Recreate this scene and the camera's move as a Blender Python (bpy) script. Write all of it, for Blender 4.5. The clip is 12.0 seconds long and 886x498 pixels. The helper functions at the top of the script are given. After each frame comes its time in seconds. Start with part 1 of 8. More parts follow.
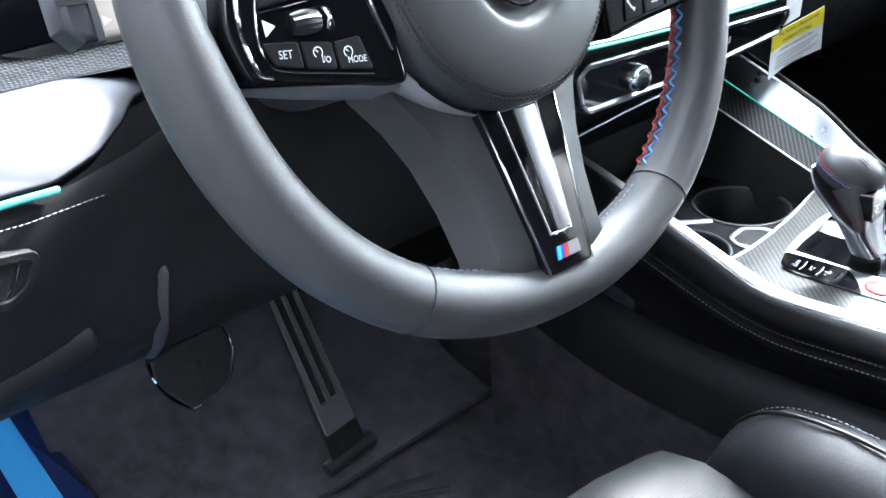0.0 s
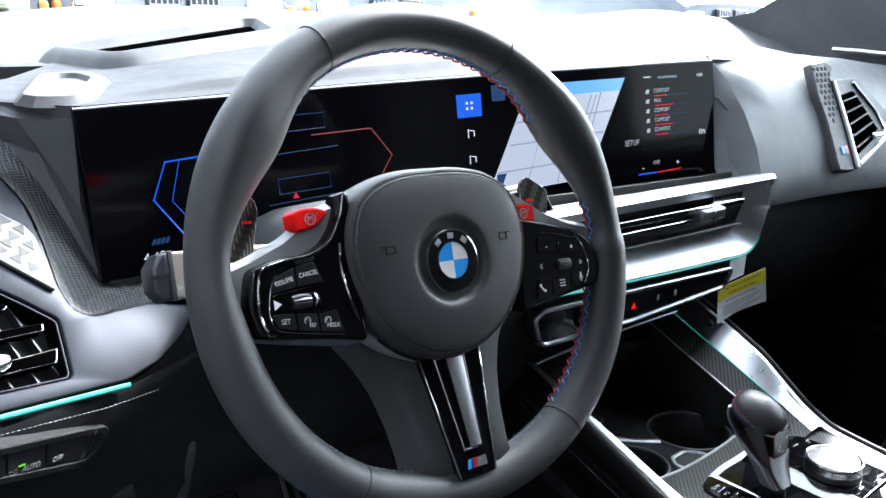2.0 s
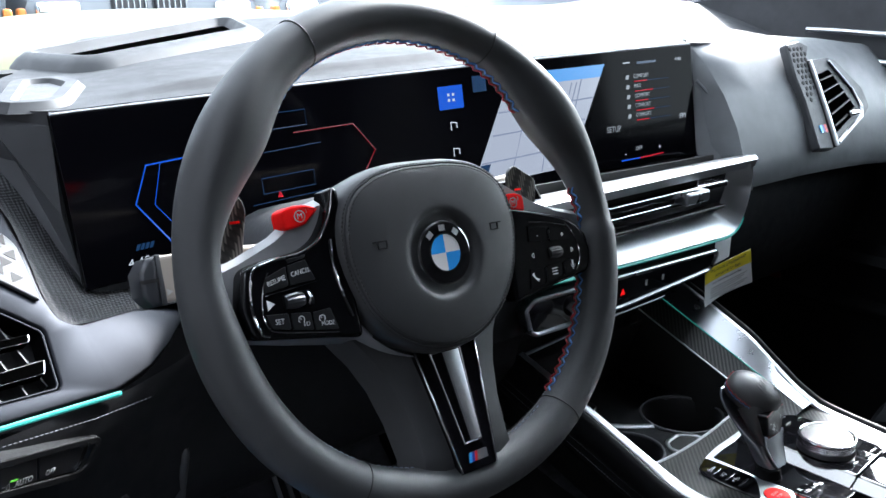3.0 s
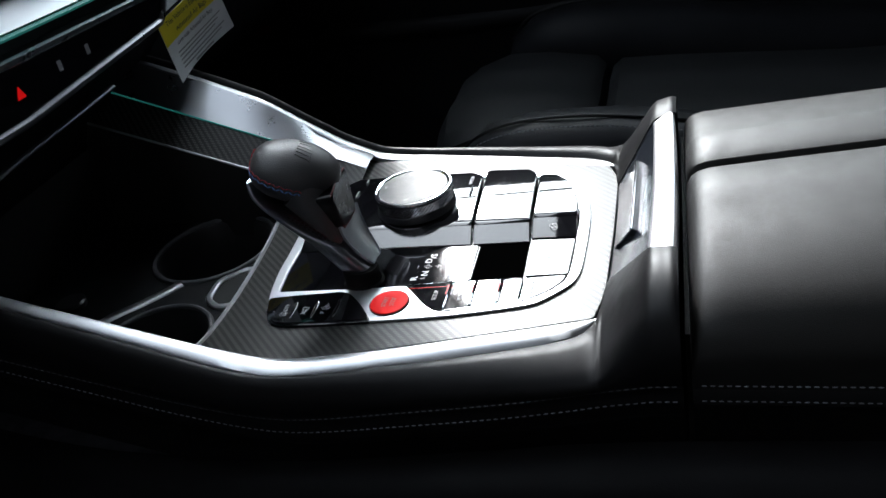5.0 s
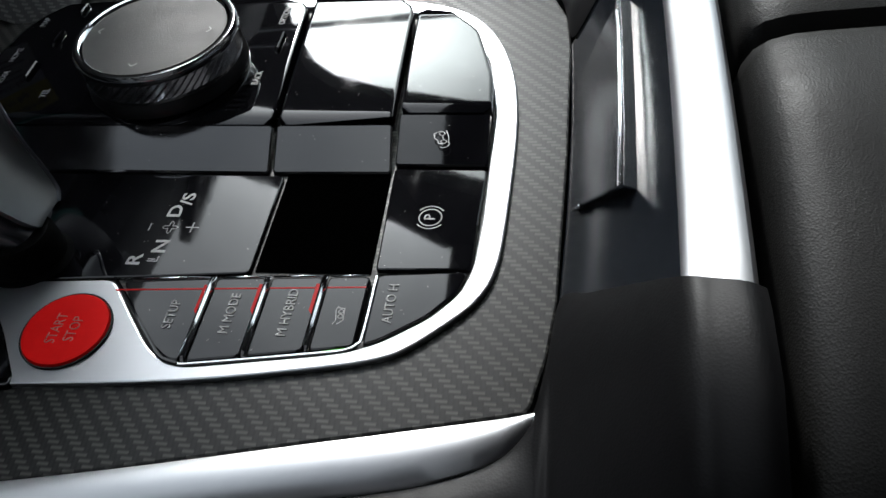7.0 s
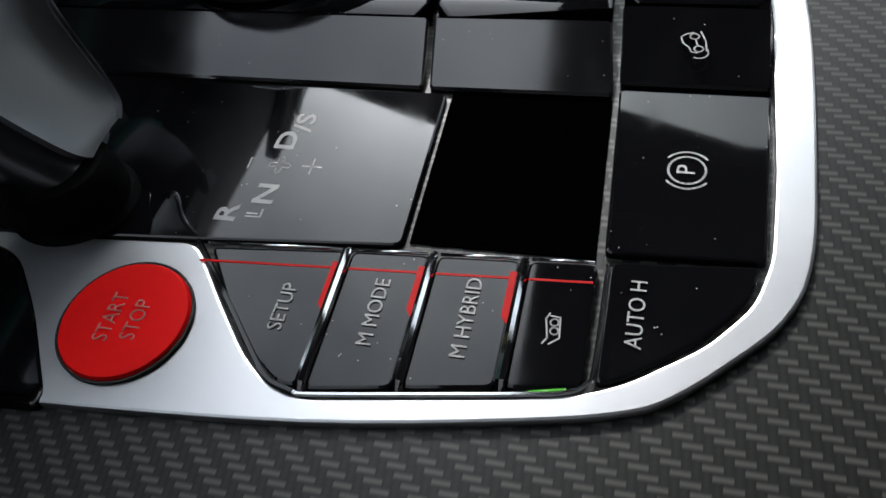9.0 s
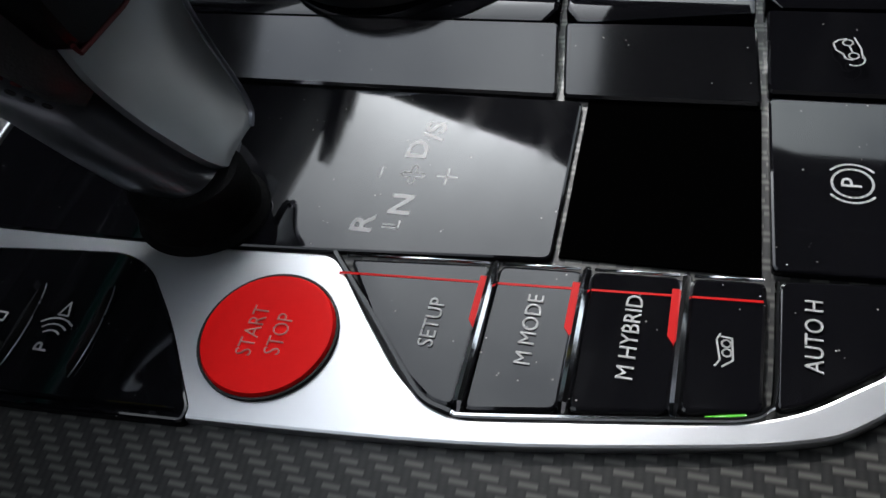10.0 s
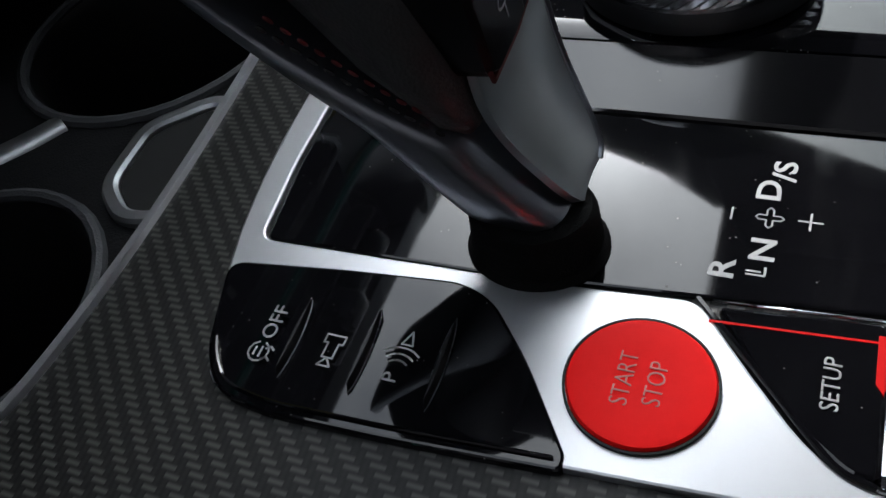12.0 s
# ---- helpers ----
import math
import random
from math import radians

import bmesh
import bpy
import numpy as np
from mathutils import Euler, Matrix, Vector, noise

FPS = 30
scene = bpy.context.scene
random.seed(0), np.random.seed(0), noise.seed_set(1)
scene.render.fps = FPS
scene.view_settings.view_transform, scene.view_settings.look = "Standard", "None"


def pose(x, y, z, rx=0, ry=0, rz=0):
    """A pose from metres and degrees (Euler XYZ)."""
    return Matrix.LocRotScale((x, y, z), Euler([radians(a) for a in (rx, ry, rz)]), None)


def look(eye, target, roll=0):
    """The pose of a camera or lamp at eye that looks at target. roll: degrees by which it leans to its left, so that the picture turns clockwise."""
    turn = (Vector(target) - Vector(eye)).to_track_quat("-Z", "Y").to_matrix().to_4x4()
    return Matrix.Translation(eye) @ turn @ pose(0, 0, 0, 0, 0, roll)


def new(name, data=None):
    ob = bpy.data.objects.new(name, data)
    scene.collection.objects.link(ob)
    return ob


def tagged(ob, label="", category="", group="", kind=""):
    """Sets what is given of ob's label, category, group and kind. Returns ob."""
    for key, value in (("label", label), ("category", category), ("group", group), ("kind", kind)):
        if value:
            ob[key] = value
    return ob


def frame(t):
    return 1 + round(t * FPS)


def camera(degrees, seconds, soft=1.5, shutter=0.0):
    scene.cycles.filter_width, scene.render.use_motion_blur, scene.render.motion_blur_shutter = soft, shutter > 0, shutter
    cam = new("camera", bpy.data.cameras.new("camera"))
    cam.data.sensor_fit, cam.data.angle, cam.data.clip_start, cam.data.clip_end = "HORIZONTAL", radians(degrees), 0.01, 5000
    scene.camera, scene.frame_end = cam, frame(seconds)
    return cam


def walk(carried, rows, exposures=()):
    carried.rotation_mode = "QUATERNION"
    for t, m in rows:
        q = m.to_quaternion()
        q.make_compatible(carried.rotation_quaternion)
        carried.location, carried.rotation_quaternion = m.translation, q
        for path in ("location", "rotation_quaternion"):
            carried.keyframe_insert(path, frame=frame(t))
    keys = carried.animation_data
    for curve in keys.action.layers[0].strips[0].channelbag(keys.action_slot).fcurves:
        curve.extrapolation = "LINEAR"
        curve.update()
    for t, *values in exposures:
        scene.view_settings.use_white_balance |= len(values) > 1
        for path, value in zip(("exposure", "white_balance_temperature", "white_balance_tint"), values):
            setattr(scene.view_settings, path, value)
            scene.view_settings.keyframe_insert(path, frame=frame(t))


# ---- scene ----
cam = camera(56.68, 12.0)
PATH = [
    (0, (-0.29562, -0.29132, 0.73933), (-0.01198, 0.04844, 0.50673), -3.79),
    (0.5, (-0.31563, -0.33608, 0.79374), (-0.04282, 0.03286, 0.59509), -2.07),
    (1, (-0.32150, -0.38267, 0.82513), (-0.03886, -0.00496, 0.65948), -0.12),
    (1.5, (-0.33349, -0.42836, 0.83966), (-0.04506, -0.04575, 0.69678), 0.77),
    (2, (-0.34336, -0.45496, 0.84195), (-0.05489, -0.06857, 0.70972), 0.30),
    (2.5, (-0.35275, -0.46323, 0.84623), (-0.06617, -0.07454, 0.71663), 0.19),
    (2.7, (-0.35404, -0.45978, 0.84293), (-0.06768, -0.07072, 0.71397), -0.43),
    (4.3, (-0.20200, -0.30900, 0.76700), (1.40000, 0.49600, -0.12000), -7.9),
    (4.5, (-0.16700, -0.28800, 0.73500), (1.47200, 0.37900, -0.19800), -8.6),
    (5, (-0.03128, -0.26290, 0.65680), (0.37211, -0.11694, 0.39996), -12.86),
    (5.5, (0.07445, -0.25886, 0.59544), (0.46049, -0.11311, 0.31308), -14.78),
    (6, (0.15366, -0.24710, 0.58251), (0.52440, -0.12287, 0.27087), -13.61),
    (6.5, (0.20069, -0.23529, 0.55752), (0.55096, -0.13195, 0.21600), -11.94),
    (7, (0.24874, -0.21695, 0.53636), (0.57858, -0.13367, 0.16993), -8.93),
    (7.5, (0.27374, -0.19401, 0.51589), (0.58742, -0.10271, 0.13738), -8.83),
    (7.7, (0.28220, -0.18394, 0.50876), (0.59004, -0.08915, 0.12633), -8.97),
    (9.3, (0.30958, -0.16341, 0.47866), (0.59085, -0.03629, 0.08531), -13.69),
    (9.5, (0.30950, -0.15982, 0.47821), (0.59065, -0.02951, 0.08581), -14.02),
    (10, (0.30831, -0.14315, 0.48085), (0.58967, -0.00324, 0.09192), -14.91),
    (10.5, (0.29933, -0.12469, 0.48232), (0.58112, 0.02538, 0.09751), -15.55),
    (11, (0.29741, -0.11103, 0.48545), (0.57535, 0.05349, 0.10377), -16.48),
    (11.5, (0.29671, -0.09758, 0.48282), (0.57194, 0.07934, 0.10473), -17.37),
    (12, (0.30112, -0.09061, 0.48708), (0.57391, 0.09613, 0.11197), -17.68),
]
EXPOSURES = [(0, 3.95, 5900, 10), (0.5, 3.92, 5900, 10), (1.0, 3.4, 5900, 10), (1.5, 2.75, 5900, 10), (2.7, 2.08, 5900, 10), (4.3, 1.45, 6000, 10), (5, 0.9, 6000, 10), (5.5, 0.15, 6200, 10), (6.5, -0.5, 6200, 10), (7.7, -0.55, 6200, 10), (9.3, -0.15, 6200, 12), (12, 0.4, 6200, 12)]
walk(cam, [(t, look(eye, target, roll)) for t, eye, target, roll in PATH], EXPOSURES)

# ---- world, sun, exposure ----
world = bpy.data.worlds.new("world")
scene.world = world
world.use_nodes = True
wn = world.node_tree
wn.nodes.clear()


def wnode(kind, **values):
    n = wn.nodes.new(kind)
    for k, v in values.items():
        n.inputs[k].default_value = v
    return n


HALO_NARROW, HALO_WIDE = 260.0, 37.0
SUN_DIR = Vector((0.80, 0.26, 0.56)).normalized()
sky = wn.nodes.new("ShaderNodeTexSky")
sky.sky_type, sky.sun_disc = "NISHITA", False
sky.sun_elevation = math.asin(SUN_DIR.z)
sky.sun_rotation = math.atan2(SUN_DIR.x, SUN_DIR.y)
cloud_at = wn.nodes.new("ShaderNodeTexCoord")
cloud = wnode("ShaderNodeTexNoise", Scale=3.2, Detail=7.0, Roughness=0.6)
cloud_ramp = wn.nodes.new("ShaderNodeValToRGB")
cloud_ramp.color_ramp.elements[0].position, cloud_ramp.color_ramp.elements[1].position = 0.27, 0.62
cloud_mix = wn.nodes.new("ShaderNodeMixRGB")
cloud_mix.inputs[2].default_value = (11.5, 11.8, 12.4, 1)
back = wnode("ShaderNodeBackground", Strength=0.13)
wout = wn.nodes.new("ShaderNodeOutputWorld")
wn.links.new(cloud_at.outputs["Generated"], cloud.inputs["Vector"])
wn.links.new(cloud.outputs["Fac"], cloud_ramp.inputs["Fac"])
wn.links.new(cloud_ramp.outputs["Color"], cloud_mix.inputs[0])
wn.links.new(sky.outputs["Color"], cloud_mix.inputs[1])
# the veiled sun's halo in the thin cloud
halo_dot = wn.nodes.new("ShaderNodeVectorMath")
halo_dot.operation = "DOT_PRODUCT"
halo_dot.inputs[1].default_value = SUN_DIR
wn.links.new(cloud_at.outputs["Generated"], halo_dot.inputs[0])


def wmath(op, a, b):
    n = wn.nodes.new("ShaderNodeMath")
    n.operation = op
    for k, v in enumerate((a, b)):
        if isinstance(v, (int, float)):
            n.inputs[k].default_value = v
        else:
            wn.links.new(v, n.inputs[k])
    return n.outputs[0]


up_dot = wmath("MAXIMUM", halo_dot.outputs["Value"], 0.0)
halo = wmath("ADD", wmath("MULTIPLY", wmath("POWER", up_dot, 90.0), HALO_NARROW), wmath("MULTIPLY", wmath("POWER", up_dot, 9.0), HALO_WIDE))
halo = wmath("MULTIPLY", halo, wmath("ADD", 0.45, wmath("MULTIPLY", cloud.outputs["Fac"], 1.1)))
halo_add = wn.nodes.new("ShaderNodeMixRGB")
halo_add.blend_type = "ADD"
halo_add.inputs[0].default_value = 1.0
wn.links.new(cloud_mix.outputs["Color"], halo_add.inputs[1])
wn.links.new(halo, halo_add.inputs[2])
wn.links.new(halo_add.outputs["Color"], back.inputs["Color"])
wn.links.new(back.outputs["Background"], wout.inputs["Surface"])

sun_data = bpy.data.lights.new("sun", "SUN")
sun_data.energy, sun_data.angle, sun_data.color = 3.6, radians(3.0), (1.0, 0.96, 0.9)
sun = new("sun", sun_data)
sun.matrix_world = look(SUN_DIR * 20, (0, 0, 0))


# ---- materials ----
def material(name, base=(0.5, 0.5, 0.5), rough=0.5, metal=0.0, coat=0.0, emit=None, power=1.0):
    m = bpy.data.materials.new(name)
    m.use_nodes = True
    b = m.node_tree.nodes["Principled BSDF"]
    b.inputs["Base Color"].default_value = (*base, 1)
    b.inputs["Roughness"].default_value = rough
    b.inputs["Metallic"].default_value = metal
    b.inputs["Coat Weight"].default_value = coat
    b.inputs["Coat Roughness"].default_value = 0.05
    if emit:
        b.inputs["Emission Color"].default_value = (*emit, 1)
        b.inputs["Emission Strength"].default_value = power
    return m


class Nodes:
    """Short hand for the nodes of one material."""

    def __init__(self, m):
        self.t = m.node_tree
        self.b = self.t.nodes["Principled BSDF"]
        self.at = self.t.nodes.new("ShaderNodeTexCoord").outputs["Object"]

    def node(self, kind, **values):
        n = self.t.nodes.new(kind)
        for k, v in values.items():
            n.inputs[k.replace("_", " ")].default_value = v
        return n

    def noise(self, scale, detail=4.0, rough=0.55, at=None):
        n = self.node("ShaderNodeTexNoise", Scale=scale, Detail=detail, Roughness=rough)
        self.t.links.new(at or self.at, n.inputs["Vector"])
        return n.outputs["Fac"]

    def cells(self, scale, feature="F1", out="Distance", at=None):
        n = self.node("ShaderNodeTexVoronoi", Scale=scale)
        n.feature = feature
        self.t.links.new(at or self.at, n.inputs["Vector"])
        return n.outputs[out]

    def scaled(self, x, y, z, turn=(0, 0, 0)):
        n = self.node("ShaderNodeMapping")
        n.inputs["Scale"].default_value = (x, y, z)
        n.inputs["Rotation"].default_value = [radians(a) for a in turn]
        self.t.links.new(self.at, n.inputs["Vector"])
        return n.outputs["Vector"]

    def math(self, op, a, b=0.0, c=0.0):
        n = self.t.nodes.new("ShaderNodeMath")
        n.operation = op
        for k, v in enumerate((a, b, c)):
            if isinstance(v, (int, float)):
                n.inputs[k].default_value = v
            else:
                self.t.links.new(v, n.inputs[k])
        return n.outputs[0]

    def span(self, v, lo, hi, a=0.0, b=1.0):
        n = self.node("ShaderNodeMapRange")
        for k, x in zip(("From Min", "From Max", "To Min", "To Max"), (lo, hi, a, b)):
            n.inputs[k].default_value = x
        self.t.links.new(v, n.inputs["Value"])
        return n.outputs["Result"]

    def mix(self, fac, a, b):
        n = self.t.nodes.new("ShaderNodeMixRGB")
        if isinstance(fac, (int, float)):
            n.inputs[0].default_value = fac
        else:
            self.t.links.new(fac, n.inputs[0])
        for k, v in ((1, a), (2, b)):
            if isinstance(v, tuple):
                n.inputs[k].default_value = (*v, 1)
            else:
                self.t.links.new(v, n.inputs[k])
        return n.outputs[0]

    def color(self, v):
        self.t.links.new(v, self.b.inputs["Base Color"])

    def rough(self, v):
        self.t.links.new(v, self.b.inputs["Roughness"])

    def bump(self, v, strength=0.3, dist=0.0005):
        n = self.node("ShaderNodeBump", Strength=strength, Distance=dist)
        self.t.links.new(v, n.inputs["Height"])
        self.t.links.new(n.outputs["Normal"], self.b.inputs["Normal"])


def leather(name, base, rough=0.42, grain=900.0, strength=0.35):
    m = material(name, base, rough)
    n = Nodes(m)
    big = n.noise(14, 3)
    n.color(n.mix(n.span(big, 0.3, 0.7), tuple(c * 0.82 for c in base), tuple(c * 1.2 for c in base)))
    n.rough(n.span(n.noise(60, 4), 0.3, 0.7, rough - 0.06, rough + 0.08))
    n.bump(n.math("ADD", n.cells(grain), n.math("MULTIPLY", n.noise(grain * 0.35, 3), 0.6)), strength, 0.0004)
    return m


LEATHER = leather("black_leather", (0.0065, 0.0065, 0.007), 0.46, 1500.0, 0.08)
LEATHER_WHEEL = leather("wheel_leather", (0.040, 0.0415, 0.0435), 0.48, 1600.0, 0.16)
LEATHER_GREY = leather("dash_leather", (0.16, 0.168, 0.175), 0.5, 1000.0, 0.3)
LEATHER_ARM = leather("armrest_leather", (0.0056, 0.0056, 0.0049), 0.52, 1700.0, 0.20)
LEATHER_SEAT = leather("seat_leather", (0.008, 0.0085, 0.010), 0.46, 1000.0, 0.3)
SOFT = leather("soft_plastic", (0.010, 0.0102, 0.0112), 0.58, 1500.0, 0.3)
SOFT.node_tree.nodes["Principled BSDF"].inputs["Specular IOR Level"].default_value = 0.15
LEATHER_SEAT.node_tree.nodes["Principled BSDF"].inputs["Specular IOR Level"].default_value = 0.08
LEATHER_ARM.node_tree.nodes["Principled BSDF"].inputs["Specular IOR Level"].default_value = 0.33
for dull in (LEATHER,):
    dull.node_tree.nodes["Principled BSDF"].inputs["Specular IOR Level"].default_value = 0.17
SPOKE_GREY = leather("spoke_plastic", (0.27, 0.275, 0.285), 0.34, 2200.0, 0.08)
LEATHER_DASH = leather("dash_top_leather", (0.052, 0.054, 0.057), 0.62, 1000.0, 0.3)
LEATHER_DASH.node_tree.nodes["Principled BSDF"].inputs["Specular IOR Level"].default_value = 0.07
SOFT_PALE = leather("pale_soft_plastic", (0.062, 0.064, 0.067), 0.5, 1500.0, 0.2)
SOFT_PALE.node_tree.nodes["Principled BSDF"].inputs["Specular IOR Level"].default_value = 0.12
SIDE_GREY = leather("side_soft_plastic", (0.030, 0.031, 0.033), 0.6, 1500.0, 0.2)
SOFT_GREY = leather("grey_soft_plastic", (0.05, 0.052, 0.056), 0.5, 1500.0, 0.3)


def perforated():
    m = material("perforated_leather", (0.05, 0.055, 0.06), 0.45)
    n = Nodes(m)
    sep = n.t.nodes.new("ShaderNodeSeparateXYZ")
    n.t.links.new(n.at, sep.inputs[0])
    u = n.math("SUBTRACT", n.math("FRACT", n.math("MULTIPLY", sep.outputs[0], 260.0)), 0.5)
    v = n.math("SUBTRACT", n.math("FRACT", n.math("MULTIPLY", sep.outputs[1], 260.0)), 0.5)
    d = n.math("SQRT", n.math("ADD", n.math("MULTIPLY", u, u), n.math("MULTIPLY", v, v)))
    hole = n.math("LESS_THAN", d, 0.24)
    n.color(n.mix(hole, n.mix(n.noise(20, 3), (0.008, 0.0088, 0.0098), (0.015, 0.0162, 0.0175)), (0.004, 0.004, 0.004)))
    n.bump(n.math("SUBTRACT", n.math("MULTIPLY", n.noise(900, 3), 0.4), hole), 0.4, 0.0006)
    n.b.inputs["Specular IOR Level"].default_value = 0.15
    n.b.inputs["Roughness"].default_value = 0.6
    return m


PERFORATED = perforated()


def carbon(name, cell, dark, light, rough, turn=45.0):
    """A two-by-two twill of carbon tows, cell metres wide each."""
    m = material(name, dark, rough)
    n = Nodes(m)
    at = n.scaled(1 / cell, 1 / cell, 1 / cell, (0, 0, turn))
    sep = n.t.nodes.new("ShaderNodeSeparateXYZ")
    n.t.links.new(at, sep.inputs[0])
    u, v = sep.outputs[0], sep.outputs[1]
    step = n.math("FLOORED_MODULO", n.math("SUBTRACT", n.math("FLOOR", u), n.math("FLOOR", v)), 4.0)
    warp = n.math("LESS_THAN", step, 1.5)
    fu, fv = n.math("FRACT", u), n.math("FRACT", v)
    hill_u = n.math("SINE", n.math("MULTIPLY", fu, math.pi))
    hill_v = n.math("SINE", n.math("MULTIPLY", fv, math.pi))
    pick = n.t.nodes.new("ShaderNodeMixRGB")
    n.t.links.new(warp, pick.inputs[0])
    n.t.links.new(hill_v, pick.inputs[1])
    n.t.links.new(hill_u, pick.inputs[2])
    fibre = n.noise(1.0, 3, 0.7, n.scaled(2600, 260, 260, (0, 0, turn)))
    fleck = n.math("POWER", pick.outputs[0], 2.0)
    tone = n.math("MULTIPLY", n.math("ADD", n.math("MULTIPLY", warp, 0.80), n.math("MULTIPLY", fibre, 0.20)), n.math("ADD", 0.15, n.math("MULTIPLY", fleck, 0.85)))
    n.color(n.mix(tone, dark, light))
    n.rough(n.math("ADD", n.math("MULTIPLY", warp, -0.06), rough + 0.04))
    n.bump(pick.outputs[0], 0.10, cell * 0.10)
    n.b.inputs["Specular IOR Level"].default_value = 0.26
    n.b.inputs["Coat Weight"].default_value = 0.10
    n.b.inputs["Coat Roughness"].default_value = 0.30
    return m


CARBON = carbon("carbon_weave", 0.00155, (0.0016, 0.0016, 0.0016), (0.074, 0.073, 0.066), 0.42, 0.0)


def knurl():
    """Dark trim pressed with a fine grid of dots."""
    m = material("knurled_trim", (0.02, 0.02, 0.021), 0.4, 0.3)
    n = Nodes(m)
    at = n.scaled(400, 400, 400, (35, 10, 20))
    sep = n.t.nodes.new("ShaderNodeSeparateXYZ")
    n.t.links.new(at, sep.inputs[0])
    u = n.math("SINE", n.math("MULTIPLY", sep.outputs[0], math.pi))
    v = n.math("SINE", n.math("MULTIPLY", sep.outputs[1], math.pi))
    w = n.math("SINE", n.math("MULTIPLY", sep.outputs[2], math.pi))
    dot = n.span(n.math("ADD", n.math("ADD", n.math("MULTIPLY", u, u), n.math("MULTIPLY", v, v)), n.math("MULTIPLY", w, w)), 1.3, 2.2)
    n.color(n.mix(dot, (0.014, 0.014, 0.015), (0.10, 0.102, 0.106)))
    n.bump(dot, 0.7, 0.0007)
    return m


CARBON_FINE = knurl()
CARBON_GLOSS = carbon("gloss_carbon", 0.0022, (0.008, 0.008, 0.008), (0.16, 0.15, 0.135), 0.30, 20.0)


def brushed(name, base, rough, streak=(40, 700, 700)):
    m = material(name, base, rough, 1.0)
    n = Nodes(m)
    f = n.noise(1.0, 4, 0.6, n.scaled(*streak))
    n.color(n.mix(f, tuple(c * 0.95 for c in base), tuple(min(1, c * 1.05) for c in base)))
    n.rough(n.span(f, 0.25, 0.75, rough - 0.015, rough + 0.02))
    return m


SILVER = brushed("satin_silver", (0.62, 0.63, 0.65), 0.37, (14, 60, 60))
SILVER_DARK = brushed("satin_graphite", (0.36, 0.37, 0.39), 0.28, (60, 60, 60))
SILVER_LEVER = brushed("satin_lever", (0.36, 0.375, 0.41), 0.30, (60, 60, 20))
# silver taken down to near black, standing for shade on the vent trim
DARKENED_SILVER = brushed("darkened_silver", (0.0105, 0.0113, 0.0136), 0.44, (40, 40, 40))
PEDAL_STEEL = brushed("pedal_steel", (0.80, 0.80, 0.82), 0.42, (900, 60, 900))
CHROME = material("chrome", (0.75, 0.76, 0.78), 0.10, 1.0)


def dusty_gloss(name, base, rough=0.035, dust=0.5):
    """Piano-black plastic with specks of dust and fine smears."""
    m = material(name, base, rough)
    n = Nodes(m)
    speck = n.math("MULTIPLY", n.math("LESS_THAN", n.cells(520), 0.085), n.math("GREATER_THAN", n.noise(160, 2), 0.57))
    smear = n.span(n.noise(1.0, 5, 0.65, n.scaled(30, 90, 60)), 0.55, 0.8)
    n.color(n.mix(n.math("MULTIPLY", speck, dust), n.mix(n.math("MULTIPLY", smear, 0.006), base, (0.7, 0.7, 0.7)), (0.5, 0.48, 0.45)))
    n.rough(n.math("ADD", n.math("MULTIPLY", smear, 0.06), n.math("ADD", n.math("MULTIPLY", speck, 0.6), rough)))
    return m


GLOSS = dusty_gloss("piano_black", (0.004, 0.004, 0.005))
GLOSS_BAND = dusty_gloss("grey_gloss", (0.006, 0.006, 0.007), 0.09, 0.2)
GLOSS.node_tree.nodes["Principled BSDF"].inputs["Specular IOR Level"].default_value = 0.5
GLOSS_BAND.node_tree.nodes["Principled BSDF"].inputs["Specular IOR Level"].default_value = 0.85
GLOSS_CLEAN = material("gloss_black", (0.004, 0.004, 0.005), 0.05)
SCREEN = material("screen_glass", (0.002, 0.002, 0.003), 0.08)
SCREEN.node_tree.nodes["Principled BSDF"].inputs["Specular IOR Level"].default_value = 0.06
MATTE = material("matte_black", (0.006, 0.006, 0.006), 0.7)
BLACK = material("satin_black", (0.012, 0.012, 0.013), 0.35)
RUBBER = leather("black_rubber", (0.012, 0.012, 0.012), 0.6, 1800, 0.5)


def red_paint():
    m = material("red_button", (0.80, 0.015, 0.010), 0.42, 0.0)
    m.node_tree.nodes["Principled BSDF"].inputs["Specular IOR Level"].default_value = 0.06
    n = Nodes(m)
    n.color(n.mix(n.noise(500, 3), (0.93, 0.009, 0.009), (0.98, 0.013, 0.012)))
    n.bump(n.noise(2500, 2), 0.05, 0.0002)
    return m


RED = red_paint()
RED_GLOW = material("red_light", (0.3, 0.0, 0.0), 0.4, emit=(1.0, 0.008, 0.008), power=0.20)
RED_GLOW.node_tree.nodes["Principled BSDF"].inputs["Specular IOR Level"].default_value = 0.1
RED_LENS = material("red_lens", (0.10, 0.002, 0.002), 0.35)
RED_THREAD = material("red_thread", (0.40, 0.022, 0.03), 0.7)
BLUE_THREAD = material("blue_thread", (0.10, 0.24, 0.56), 0.7)
GREY_THREAD = material("grey_thread", (0.17, 0.175, 0.19), 0.7)
PALE_THREAD = material("pale_thread", (0.30, 0.36, 0.45), 0.6)
DARK_THREAD = material("dark_thread", (0.012, 0.012, 0.013), 0.6)
WHITE_INK = material("white_print", (0.44, 0.44, 0.44), 0.5)
GREY_PRINT = material("soft_white_print", (0.38, 0.38, 0.38), 0.5)
GREY_INK = material("grey_print", (0.34, 0.34, 0.34), 0.5)
DARK_INK = material("dark_print", (0.05, 0.05, 0.05), 0.6)
